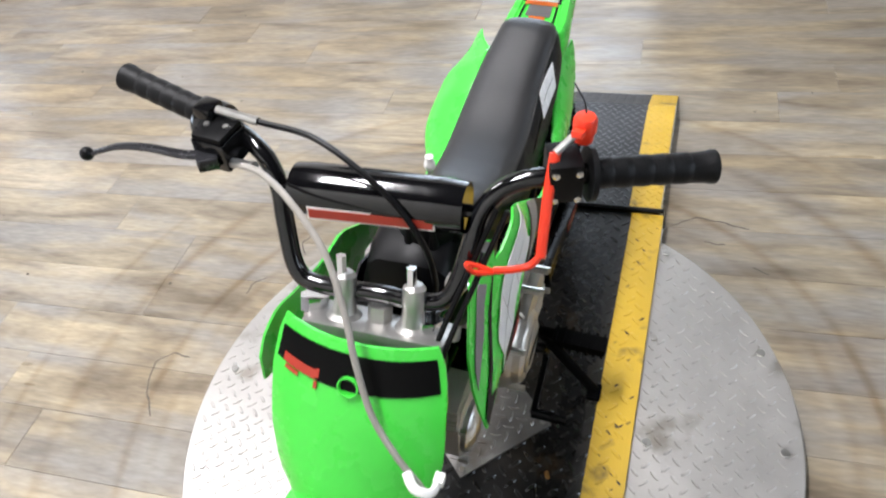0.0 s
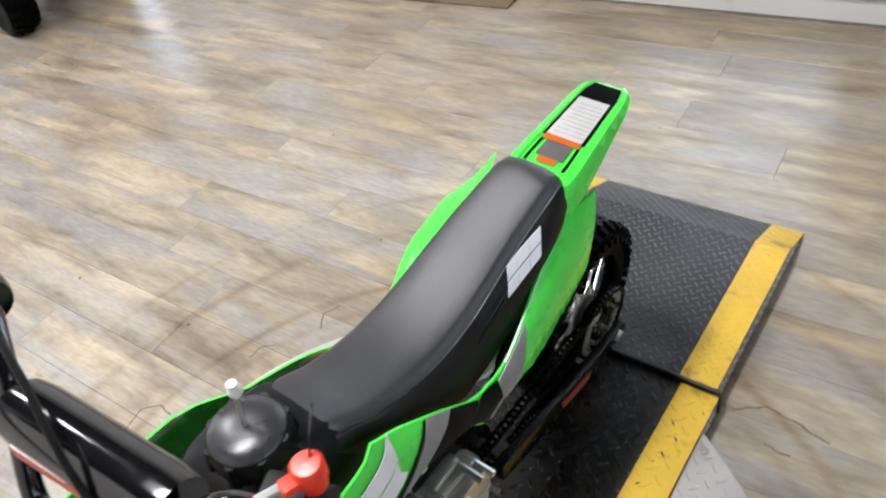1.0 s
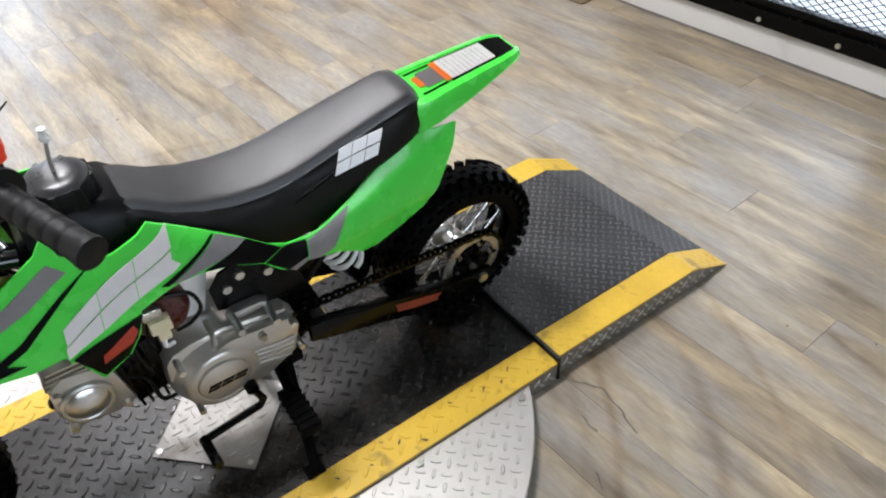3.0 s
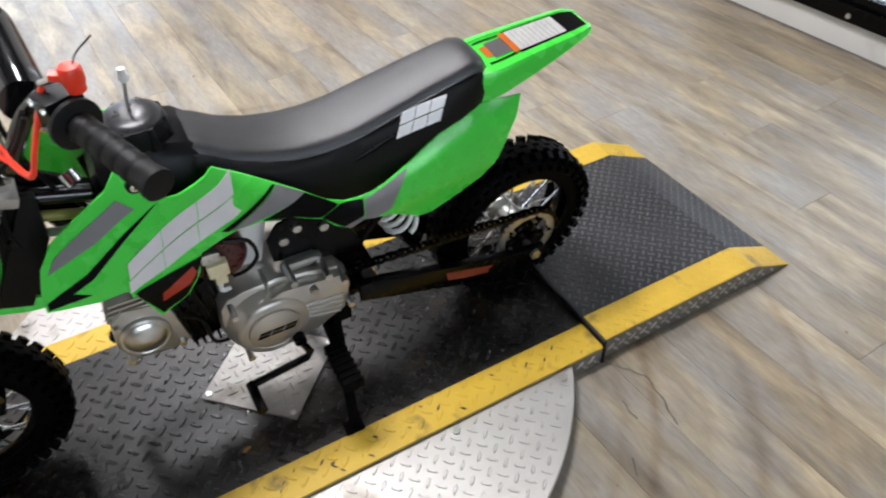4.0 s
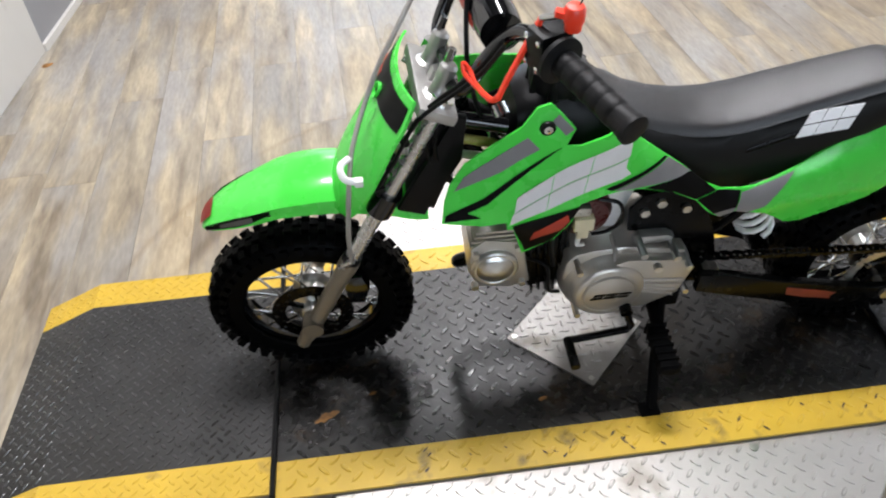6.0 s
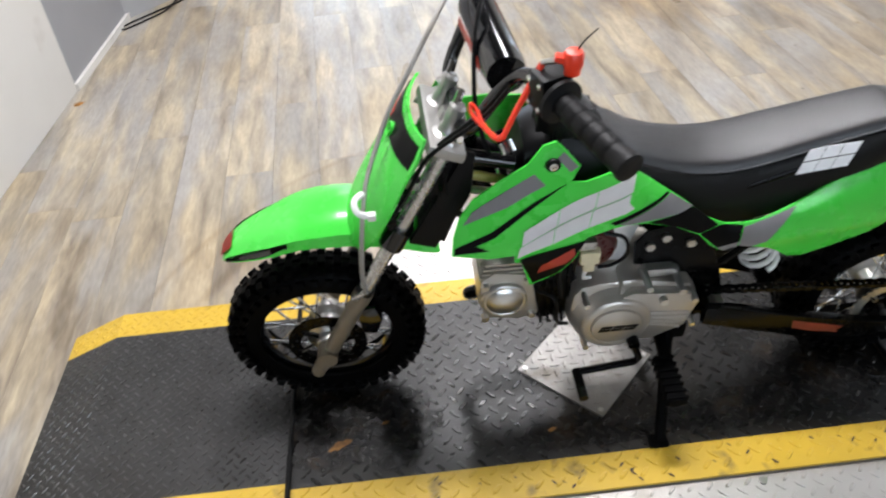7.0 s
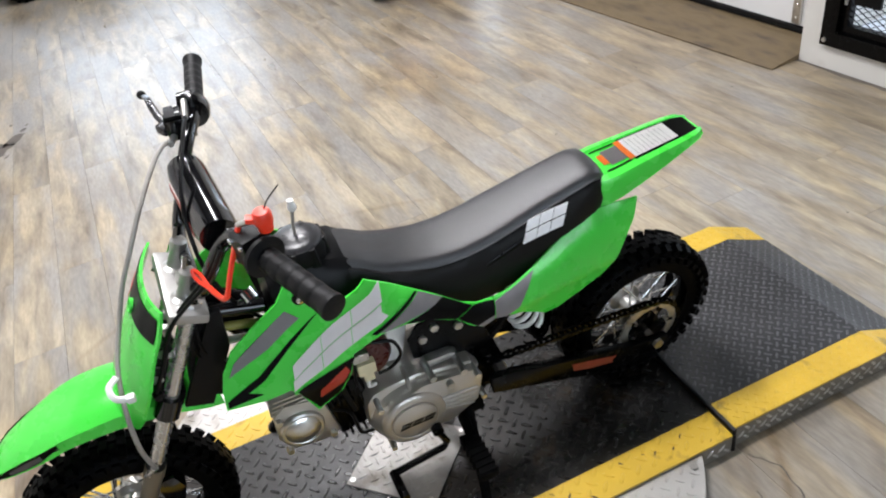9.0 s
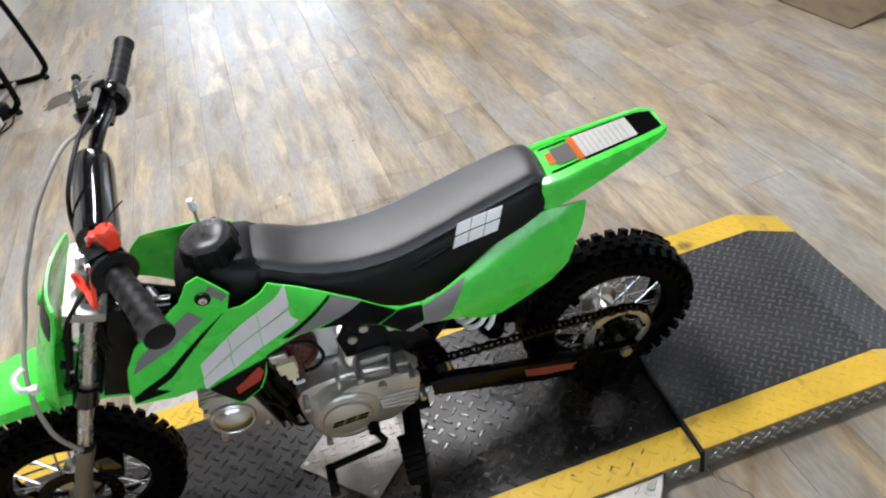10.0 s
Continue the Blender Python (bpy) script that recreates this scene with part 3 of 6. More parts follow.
for k in range(nz):
    for j in range(ny):
        y, z = GY0 + j * sl + (sl / 2 if k % 2 else 0), GZ0 + 0.05 + k * sw / 2
        for sgn in (-1, 1):
            a, b = Vector((0.012, y, z)), Vector((0.012, y + sgn * sl / 2, z + sw / 2))
            if b.y > GY1 - 0.03 or b.y < GY0 + 0.03 or a.y > GY1 - 0.03 or a.y < GY0 + 0.03:
                continue
            d = (b - a).normalized()
            n = Vector((0, -d.z, d.y)) * hw
            q = [bm.verts.new(p + o) for p, o in ((a, n), (a, -n), (b, -n), (b, n))]
            r = [bm.verts.new(p + o + Vector((0.003, 0, 0))) for p, o in ((a, n), (a, -n), (b, -n), (b, n))]
            bm.faces.new(q), bm.faces.new(r[::-1])
            for i in range(4):
                bm.faces.new((q[i], q[(i + 1) % 4], r[(i + 1) % 4], r[i]))
mesh = part("metal_mesh", bm, BLACK_PAINT, gate, "black expanded metal mesh", smooth=False)
mesh["kind"] = "stuff"

tagged(block("porch_floor", CONCRETE, 0.035, 1.5, -2.4, -0.06, 0.03, 0.08, ROOM), "pale daylit concrete porch floor", "floor", kind="structure")
tagged(block("wall_porch", WALL_WHITE, 0.16, 1.5, -0.06, 0.0, 0.08, 2.5, ROOM), "white porch side wall", "wall", kind="structure")
outer = thing("outer_door", "glazed outer door with brown posts in daylight", "door", kind="structure", m=ROOM)
block("bottom_rail", CONCRETE, 0.72, 0.80, -2.4, -0.06, 0.08, 0.16, parent=outer, bevel=0.004)
block("threshold_strip", BROWN_WOOD, 0.685, 0.72, -2.4, -0.06, 0.08, 0.092, parent=outer, bevel=0.003)
for y in (-0.10, -0.555, -1.6):
    block("post", BROWN_WOOD if y < -0.2 else STEEL, 0.70, 0.78, y - 0.035, y + 0.035, 0.16, 2.4, parent=outer, bevel=0.004)
    block("post_edge", STEEL, 0.69, 0.70, y - 0.05, y - 0.034, 0.16, 2.4, parent=outer)
tagged(block("backdrop_daylight", DAY, 1.5, 1.52, -3.2, 1.2, -0.2, 2.8, ROOM), "bright white daylight outside the door", "backdrop", kind="structure")

# ---- turntable ----


def lug_at(verts, faces, x, y, z, turn, nx=0.0, long=0.0128, wide=0.0040, high=0.0019, frame_m=None):
    """One raised lozenge of a tread plate."""
    c, s = math.cos(turn), math.sin(turn)
    n0 = len(verts)
    for r, h in ((1.0, 0.0), (0.62, high)):
        for a, b in ((1, 0), (0.55, 0.8), (-0.55, 0.8), (-1, 0), (-0.55, -0.8), (0.55, -0.8)):
            p, q = a * long * r, b * wide * (1.0 if r == 1.0 else 0.7)
            verts.append((x + p * c - q * s, y + p * s + q * c, z + h))
    for k in range(6):
        faces.append((n0 + k, n0 + (k + 1) % 6, n0 + 6 + (k + 1) % 6, n0 + 6 + k))
    faces.append(tuple(n0 + 6 + k for k in range(6)))


def lattice(x0, x1, y0, y1, p):
    """Places and turns of tread lugs: each one points at the middle of its neighbours."""
    q = p * math.sqrt(0.5)
    n0, n1, m0, m1 = math.ceil(x0 / q), math.floor(x1 / q), math.ceil(y0 / q), math.floor(y1 / q)
    out = []
    for n in range(n0, n1 + 1):
        for m in range(m0, m1 + 1):
            if (n + m) % 2 == 0:
                out.append((n * q, m * q, radians(45 if m % 2 == 0 else -45)))
    return out


def lugs(name, mat, inside, x0, x1, y0, y1, z, parent, pitch=0.0262, m=None, skew=0.0):
    """All lozenges of a plate where inside(x, y) holds, in one mesh."""
    verts, faces = [], []
    for x, y, turn in lattice(x0, x1, y0, y1, pitch):
        if inside(x, y):
            lug_at(verts, faces, x, y, z, turn + skew)
    me = bpy.data.meshes.new(name)
    me.from_pydata(verts, [], faces)
    me.materials.append(mat)
    ob = new(name, me)
    ob.parent = parent
    if m is not None:
        ob.matrix_local = m
    ob["kind"] = "stuff"
    return ob


DISC = (0.132, 0.008, 0.633)
table = thing("turntable", "round aluminium tread plate turntable raised on a low drum", "turntable", m=pose(DISC[0], DISC[1], 0))
bm = bmesh.new()
lathe(bm, [(0.0, DECK - 0.008), (DISC[2], DECK - 0.008), (DISC[2], DECK - 0.002), (DISC[2] - 0.002, DECK), (0.0, DECK)], 120, pose(0, 0, 0, 90))
part("disc", bm, PLATE_SILVER, table)
bm = bmesh.new()
lathe(bm, [(0.0, 0.001), (DISC[2] - 0.02, 0.001), (DISC[2] - 0.02, DECK - 0.0085), (0.0, DECK - 0.0085)], 80, pose(0, 0, 0, 90))
part("drum", bm, PLATE_SIDE, table, "dark steel drum under the disc")
rr = DISC[2] - 0.016
lugs("tread_lug", PLATE_SILVER, lambda x, y: x * x + y * y < rr * rr and abs(y + DISC[1]) > WIDE + SPREAD - 0.005, -rr, rr, -rr, rr, DECK, table, 0.0262)
bolts = [(0.641, -0.330), (0.382, -0.328), (0.124, -0.340), (0.380, -0.544), (0.155, -0.590), (-0.100, -0.555), (-0.320, -0.430), (0.36, 0.56), (0.12, 0.595), (-0.12, 0.545), (-0.33, 0.42), (0.57, 0.41)]
for x, y in bolts:
    bm = bmesh.new()
    lathe(bm, [(0.0090, -0.003), (0.0086, 0.0005), (0.0045, 0.0016), (0.0040, 0.0006), (0.0, 0.0006)], 10, pose(x - DISC[0], y - DISC[1], DECK + 0.0012, -90))
    part("bolt", bm, STEEL, table)


# ---- display platform: three sections of tread plate with yellow borders ----


def section(name, label, x_low, x_a, x_b, ramp_side):
    """One section from x_a to x_b; ramp_side -1 or 1: it slopes to the floor at x_low."""
    ob = thing(name, label, "platform", "platform sections")
    top = TOP if ramp_side else MID
    wide, inner = (WIDE, INNER) if ramp_side else (WIDE + SPREAD, INNER + SPREAD)
    xs = [x_low, x_a, x_b] if ramp_side < 0 else [x_a, x_b, x_low]
    if ramp_side == 0:
        xs = [x_a, x_b]

    def z_at(x):
        if ramp_side < 0 and x < x_a:
            return 0.003 + (top - 0.003) * (x - x_low) / (x_a - x_low)
        if ramp_side > 0 and x > x_b:
            return 0.003 + (top - 0.003) * (x_low - x) / (x_low - x_b)
        return top

    def strip(part_name, mat, y0, y1, lug_mat):
        bm = bmesh.new()
        rings = []
        for x in xs:
            z = z_at(x)
            rings.append([bm.verts.new((x, y, zz)) for y, zz in ((y0, z - 0.003 if z < 0.01 else z - 0.006), (y1, z - 0.003 if z < 0.01 else z - 0.006), (y1, z), (y0, z))])
        for a, b in zip(rings, rings[1:]):
            for k in range(4):
                bm.faces.new((a[k], a[(k + 1) % 4], b[(k + 1) % 4], b[k]))
        bm.faces.new(rings[0]), bm.faces.new(rings[-1])
        me = part(part_name, bm, mat, ob, smooth=False)
        verts, faces = [], []
        p = 0.0290 if ramp_side == 0 else 0.0190
        size = p / 0.0262
        for x, y, turn in lattice(min(xs) + 0.008, max(xs) - 0.008, y0 + 0.006, y1 - 0.006, p):
            n0 = len(verts)
            lug_at(verts, faces, x, y, 0, turn, 0.0, 0.0142 * size, 0.0047 * size, 0.0020 * size)
            for k in range(n0, len(verts)):
                u, v, w = verts[k]
                verts[k] = (u, v, w + z_at(u))
        me = bpy.data.meshes.new("tread_lug")
        me.from_pydata(verts, [], faces)
        me.materials.append(lug_mat)
        lug = new("tread_lug", me)
        lug.parent = ob
        lug["kind"] = "stuff"

    deck_mat, lug_mat = ((PLATE_BLACK, LUG_BLACK), (OILY_SHADE_PLATE, OILY_SHADE_LUG), (PLATE_GREY, LUG_GREY))[ramp_side + 1]
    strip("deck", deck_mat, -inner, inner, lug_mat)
    strip("yellow_border", PLATE_YELLOW, -wide, -inner, PLATE_YELLOW)
    strip("yellow_border", PLATE_YELLOW, inner, wide, PLATE_YELLOW)
    # the middle section rests on the disc, its ends reach past it down to the floor
    reach = math.sqrt(DISC[2] ** 2 - (wide + DISC[1]) ** 2) + 0.004
    spans = [(xs, 0.001)] if ramp_side else [([xs[0], DISC[0] - reach], 0.001), ([DISC[0] - reach, DISC[0] + reach], DECK + 0.001), ([DISC[0] + reach, xs[1]], 0.001)]
    for y in (-wide, wide - 0.004):
        bm = bmesh.new()
        for run, base in spans:
            lo = [bm.verts.new((x, y, base)) for x in run]
            hi = [bm.verts.new((x, y, max(base + 0.0005, z_at(x) - 0.0062))) for x in run]
            lo2 = [bm.verts.new((x, y + 0.004, base)) for x in run]
            hi2 = [bm.verts.new((x, y + 0.004, max(base + 0.0005, z_at(x) - 0.0062))) for x in run]
            for k in range(len(run) - 1):
                bm.faces.new((lo[k], lo[k + 1], hi[k + 1], hi[k]))
                bm.faces.new((lo2[k], hi2[k], hi2[k + 1], lo2[k + 1]))
                bm.faces.new((hi[k], hi[k + 1], hi2[k + 1], hi2[k]))
        part("side_wall", bm, PLATE_SIDE, ob, "grey tread plate side", smooth=False)
    verts, faces = [], []
    p = 0.0215
    for x, z, turn in lattice(min(xs) + 0.012, max(xs) - 0.012, 0.010, top - 0.014, p):
        if z + 0.012 < z_at(x) and (ramp_side or abs(x - DISC[0]) > reach + 0.012):
            n0 = len(verts)
            lug_at(verts, faces, x, z, 0, turn)
            for k in range(n0, len(verts)):
                u, v, w = verts[k]
                verts[k] = (u, -wide - w, v)
    me = bpy.data.meshes.new("tread_lug")
    me.from_pydata(verts, [], faces)
    me.materials.append(LUG_SIDE)
    lug = new("tread_lug", me)
    lug.parent = ob
    lug["kind"] = "stuff"
    return ob


section("platform_section", "worn grey-black tread plate ramp with yellow borders on the floor", X_FOOT0, X_CREST0, X_JOINT0 - 0.004, -1)
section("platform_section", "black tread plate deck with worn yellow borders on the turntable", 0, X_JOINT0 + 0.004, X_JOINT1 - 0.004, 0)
section("platform_section", "worn grey-black tread plate ramp with yellow borders, sloping to the floor", X_FOOT1, X_JOINT1 + 0.004, X_CREST1, 1)
for x in (X_JOINT0, X_JOINT1):
    bm = bmesh.new()
    tube(bm, ((x, WIDE + 0.008, 0.006), (x, WIDE + 0.008, TOP + 0.003), (x, 0.0, TOP + 0.003), (x, -WIDE - 0.008, TOP + 0.002), (x, -WIDE - 0.008, 0.006)), 0.0056, 8, 0)
    tagged(part("joint_strip", bm, BLACK_PLASTIC), "black rubber strip over the gap between platform sections", "joint strip", "joint strips")

# loose tread plate under the engine
pl = thing("tread_plate", "loose square of bright aluminium tread plate lying on the deck", "metal plate", m=pose(0.116, -0.005, MID + 0.0022, 0, 0, 45.5))
bm = bmesh.new()
box(bm, -0.106, 0.106, -0.106, 0.106, 0.0, 0.004, 0.001)
part("sheet", bm, PLATE_LOOSE, pl)
lugs("tread_lug", PLATE_LOOSE, lambda x, y: max(abs(x), abs(y)) < 0.096, -0.094, 0.1, -0.094, 0.1, 0.004, pl, 0.0225, skew=0.0)
for sx, sy in ((-1, -1), (-1, 1), (1, -1), (1, 1)):
    bm = bmesh.new()
    lathe(bm, [(0.006, -0.002), (0.0055, 0.0), (0.0, 0.001)], 8, pose(sx * 0.094, sy * 0.094, 0.0055, -90))
    part("screw", bm, STEEL, pl)

# ---- dirt bike: u runs to its tail, v to its right, w up; it leans on its stand ----
BIKE = pose(0, 0.015, TOP, 5.7, 0, -1.2)
bike = thing("dirt_bike", "small bright green and black dirt bike leaning on its side stand", "dirt bike", m=BIKE)


def ring_knobs(bm, R, rows, count, size, tall):
    """Tyre knobs round the y axis: rows of (offset across, lean, half width, phase)."""
    for across, lean, half, phase in rows:
        for k in range(count):
            a = 2 * math.pi * (k + phase) / count
            m = pose(0, 0, 0, 0, -math.degrees(a), 0) @ pose(R, across, 0, 0, 0, lean)
            box(bm, -0.008, tall, -half, half, -size, size, m=m)


def wheel(name, label, u, v, w, R, half, knobs):
    """A spoked wheel: hub, rim, spokes and knobbly tyre."""
    bm = bmesh.new()
    lathe(bm, [(0.010, -0.058), (0.022, -0.054), (0.022, -0.034), (0.040, -0.031), (0.040, -0.021), (0.026, -0.012), (0.026, 0.012), (0.040, 0.021), (0.040, 0.031), (0.022, 0.032), (0.022, 0.052), (0.010, 0.056)], 32)
    hub = part(name, bm, STEEL, bike, label)
    hub.location = (u, v, w)
    r = R - 0.012
    prof = []
    for k in range(17):
        a = math.pi * (k / 16) * 1.25 - math.pi * 0.125
        ca, sa = math.cos(a), math.sin(a)
        prof.append((r - 0.036 + 0.036 * (abs(sa) ** 0.8) * (1 if sa > 0 else -1), -half * (abs(ca) ** 0.8) * (1 if ca > 0 else -1)))
    prof += [(0.146, half * 0.40), (0.146, -half * 0.40)]
    bm = bmesh.new()
    lathe(bm, prof, 72, closed=True)
    part("tyre", bm, TYRE, hub, "knobbly black tyre", smooth=True, angle=30)
    bm = bmesh.new()
    ring_knobs(bm, r - 0.002, [(-half * 0.26, -4, half * 0.2, 0.0), (half * 0.26, 4, half * 0.2, 0.0), (0.0, 0, half * 0.3, 0.5), (-half * 0.70, -24, half * 0.2, 0.5), (half * 0.70, 24, half * 0.2, 0.5)], knobs, 0.0072, 0.012)
    for side in (-1, 1):
        for k in range(knobs):
            a = 2 * math.pi * k / knobs
            box(bm, -0.007, 0.009, -0.007, 0.005, -0.007, 0.007, m=pose(0, 0, 0, 0, -math.degrees(a), 0) @ pose(r - 0.019, side * half * 0.97, 0, 0, 0, side * 68))
    knob = part("tread_knob", bm, TYRE, hub, smooth=False)
    knob["kind"] = "stuff"
    bm = bmesh.new()
    lathe(bm, [(0.149, -0.018), (0.149, -0.015), (0.143, -0.013), (0.130, -0.007), (0.130, 0.007), (0.143, 0.013), (0.149, 0.015), (0.149, 0.018), (0.138, 0.016), (0.1255, 0.009), (0.1255, -0.009), (0.138, -0.016)], 64, closed=True)
    part("rim", bm, BLACK_GLOSS, hub, "gloss black rim")
    bm = bmesh.new()
    rod(bm, (0, 0, 0), (0, 0, 1), 0.0027, 6)
    spoke = as_mesh("spoke", bm, SPOKE)
    for k in range(28):
        side = -1 if k % 2 else 1
        a = 2 * math.pi * k / 28
        b = a + (0.62 if (k // 2) % 2 else -0.62)
        p = Vector((0.036 * math.cos(b), side * 0.026, 0.036 * math.sin(b)))
        q = Vector((0.128 * math.cos(a), side * 0.004, 0.128 * math.sin(a)))
        ob = part("spoke", spoke, None, hub)
        d = q - p
        ob.matrix_local = Matrix.Translation(p) @ d.to_track_quat("Z", "Y").to_matrix().to_4x4() @ Matrix.Diagonal((1, 1, d.length, 1))
    return hub


FU, FV, FW = -0.421, 0.000, 0.190
RU, RV, RW = 0.697, -0.006, 0.183
front = wheel("front_wheel", "front spoked wheel with a knobbly tyre and brake disc", FU, FV, FW, 0.1975, 0.034, 40)
rear = wheel("rear_wheel", "rear spoked wheel with a knobbly tyre and sprocket", RU, RV, RW, 0.1905, 0.041, 38)


def ring(r0, r1, y0, y1, sides=48):
    bm = bmesh.new()
    lathe(bm, [(r0, y0), (r1, y0), (r1, y1), (r0, y1)], sides, closed=True)
    return bm


def toothed(r, tooth, n, y0, y1, hole):
    bm = bmesh.new()
    out = []
    for k in range(n):
        for f, rr in ((0.0, r), (0.3, r + tooth), (0.55, r + tooth), (0.8, r)):
            a = 2 * math.pi * (k + f) / n
            out.append((rr * math.cos(a), rr * math.sin(a)))
    m = len(out)
    rings = []
    for y, s in ((y0, 1), (y1, 1)):
        rings.append(([bm.verts.new((x, y, z)) for x, z in out], [bm.verts.new((x * hole / math.hypot(x, z), y, z * hole / math.hypot(x, z))) for x, z in out]))
    (a0, b0), (a1, b1) = rings
    for k in range(m):
        j = (k + 1) % m
        for q in ((a0[k], a0[j], a1[j], a1[k]), (b0[k], b1[k], b1[j], b0[j]), (a0[k], b0[k], b0[j], a0[j]), (a1[k], a1[j], b1[j], b1[k])):
            bm.faces.new(q)
    return bm


part("brake_disc", ring(0.052, 0.078, -0.046, -0.043), DARK_STEEL, front, "dark drilled brake disc")
for k in range(6):
    bm = bmesh.new()
    a = 2 * math.pi * k / 6
    tube(bm, ((0.028 * math.cos(a), -0.046, 0.028 * math.sin(a)), (0.056 * math.cos(a + 0.3), -0.0455, 0.056 * math.sin(a + 0.3))), 0.007, 6, 0, flat=0.35)
    part("disc_arm", bm, DARK_STEEL, front)
# black plugs paint the darkness of the drilled holes
for k in range(24):
    bm = bmesh.new()
    a = 2 * math.pi * k / 24
    r = 0.060 if k % 2 else 0.070
    rod(bm, (r * math.cos(a), -0.0468, r * math.sin(a)), (r * math.cos(a), -0.0425, r * math.sin(a)), 0.0032, 8)
    part("disc_hole", bm, BLACK_PLASTIC, front)
part("sprocket", toothed(0.070, 0.005, 37, -0.074, -0.070, 0.054), SPROCKET, rear, "worn steel rear sprocket")
for k in range(5):
    bm = bmesh.new()
    a = 2 * math.pi * k / 5
    tube(bm, ((0.02 * math.cos(a), -0.066, 0.02 * math.sin(a)), (0.060 * math.cos(a), -0.072, 0.060 * math.sin(a))), 0.009, 8, 0, flat=0.25)
    part("sprocket_arm", bm, DARK_STEEL, rear)
    bm = bmesh.new()
    rod(bm, (0.045 * math.cos(a), -0.077, 0.045 * math.sin(a)), (0.045 * math.cos(a), -0.064, 0.045 * math.sin(a)), 0.0055, 6)
    part("bolt", bm, STEEL, rear)
bm = bmesh.new()
lathe(bm, [(0.0, -0.070), (0.028, -0.070), (0.031, -0.066), (0.031, -0.040), (0.0, -0.036)], 28)
part("sprocket_carrier", bm, DARK_STEEL, rear, "cast sprocket carrier")
bm = bmesh.new()
rod(bm, (0, -0.112, -0.02), (0, 0.085, -0.02), 0.008, 10)
rod(bm, (0, -0.114, -0.02), (0, -0.104, -0.02), 0.013, 6)
part("axle", bm, STEEL, rear)

# chain
bm = bmesh.new()
cu0, cw0, cr0, cr1 = 0.290, 0.262, 0.026, 0.073
A, Bc = Vector((cu0, 0, cw0)), Vector((RU, 0, RW))
d = (Bc - A).normalized()
n = Vector((-d.z, 0, d.x))
loop = [A + cr0 * (-d * math.cos(t) + n * math.sin(t)) for t in (math.pi / 2 * k / 6 for k in range(-6, 7))]
loop += [Bc + cr1 * (d * math.cos(t) + n * math.sin(t)) for t in (math.pi / 2 - math.pi * k / 24 for k in range(25))]
loop.append(loop[0])
pts, dist = [], 0.0
for a, b in zip(loop, loop[1:]):
    L = (b - a).length
    while dist < L:
        pts.append((a + (b - a) * dist / L, (b - a).normalized()))
        dist += 0.0127
    dist -= L
for k, (p, t) in enumerate(pts):
    ang = math.degrees(math.atan2(t.z, t.x))
    wide = 0.0075 if k % 2 else 0.005
    for s in (-1, 1):
        box(bm, -0.0078, 0.0078, s * wide - 0.0009, s * wide + 0.0009, -0.0045, 0.0045, m=pose(p.x, RV - 0.072, p.z, 0, -ang, 0))
    rod(bm, (p.x, RV - 0.080, p.z), (p.x, RV - 0.064, p.z), 0.0035, 6)
part("chain", bm, BLACK_PAINT, bike, "dark oily drive chain", smooth=False)

# swing arm, shock, stand, pegs
for v in (RV - 0.098, RV + 0.066):
    bm = prism([(0.300, 0.272), (0.345, 0.267), (0.50, 0.219), (0.64, 0.183), (0.725, 0.172), (0.735, 0.148), (0.64, 0.138), (0.52, 0.152), (0.36, 0.208), (0.300, 0.226)], v - 0.009, v + 0.009, 0.004)
    arm = part("swingarm_beam", bm, BLACK_PAINT, bike, "black steel swing arm beam")
    if v < 0:
        part("arm_decal", prism([(0.482, 0.212), (0.545, 0.194), (0.592, 0.180), (0.580, 0.170), (0.585, 0.163), (0.525, 0.176), (0.486, 0.190)], v - 0.0105, v - 0.009), DULL_RED, arm, "red sticker")
bm = prism([(0.40, 0.19), (0.60, 0.16), (0.74, 0.135), (0.76, 0.15), (0.70, 0.165), (0.52, 0.168), (0.42, 0.20)], RV - 0.066, RV - 0.060, 0.001)
part("chain_guard", bm, BLACK_PLASTIC, bike)
for du in (0.0, 0.022):
    bm = bmesh.new()
    rod(bm, (0.600 + du, RV - 0.098, 0.172), (0.600 + du, RV - 0.072, 0.172), 0.0055, 6)
    part("adjuster_nut", bm, STEEL, bike)
bm = bmesh.new()
rod(bm, (0.332, -0.098, 0.256), (0.332, -0.072, 0.256), 0.014, 6)
rod(bm, (0.332, -0.108, 0.256), (0.332, -0.072, 0.256), 0.008, 10)
part("pivot_bolt", bm, STEEL, bike, "zinc-plated pivot bolt")
s0, s1 = Vector((0.356, -0.016, 0.446)), Vector((0.456, -0.016, 0.244))
bm = bmesh.new()
rod(bm, s0, s1, 0.012, 14)
rod(bm, s0 + (s1 - s0) * 0.76, s1, 0.025, 18)
rod(bm, s0 + (s1 - s0) * 0.98, s1 + (s1 - s0) * 0.06, 0.016, 12)
shock = part("shock_absorber", bm, BLACK_PAINT, bike, "black rear shock absorber")
bm = bmesh.new()
dn = (s1 - s0).normalized()
e1 = dn.cross(Vector((0, 1, 0))).normalized()
e2 = dn.cross(e1)
tube(bm, [s0 + (s1 - s0) * (0.10 + 0.68 * k / 80) + 0.031 * (math.cos(k * 0.49) * e1 + math.sin(k * 0.49) * e2) for k in range(81)], 0.0055, 8, 0)
part("spring", bm, WHITE_PLASTIC, shock, "white coil spring")
bm = bmesh.new()
foot = (BIKE.inverted() @ Vector((0.212, -0.226, MID + 0.008)))
tube(bm, ((0.262, -0.075, 0.185), (0.250, -0.095, 0.160), foot), 0.0110, 8, 4)
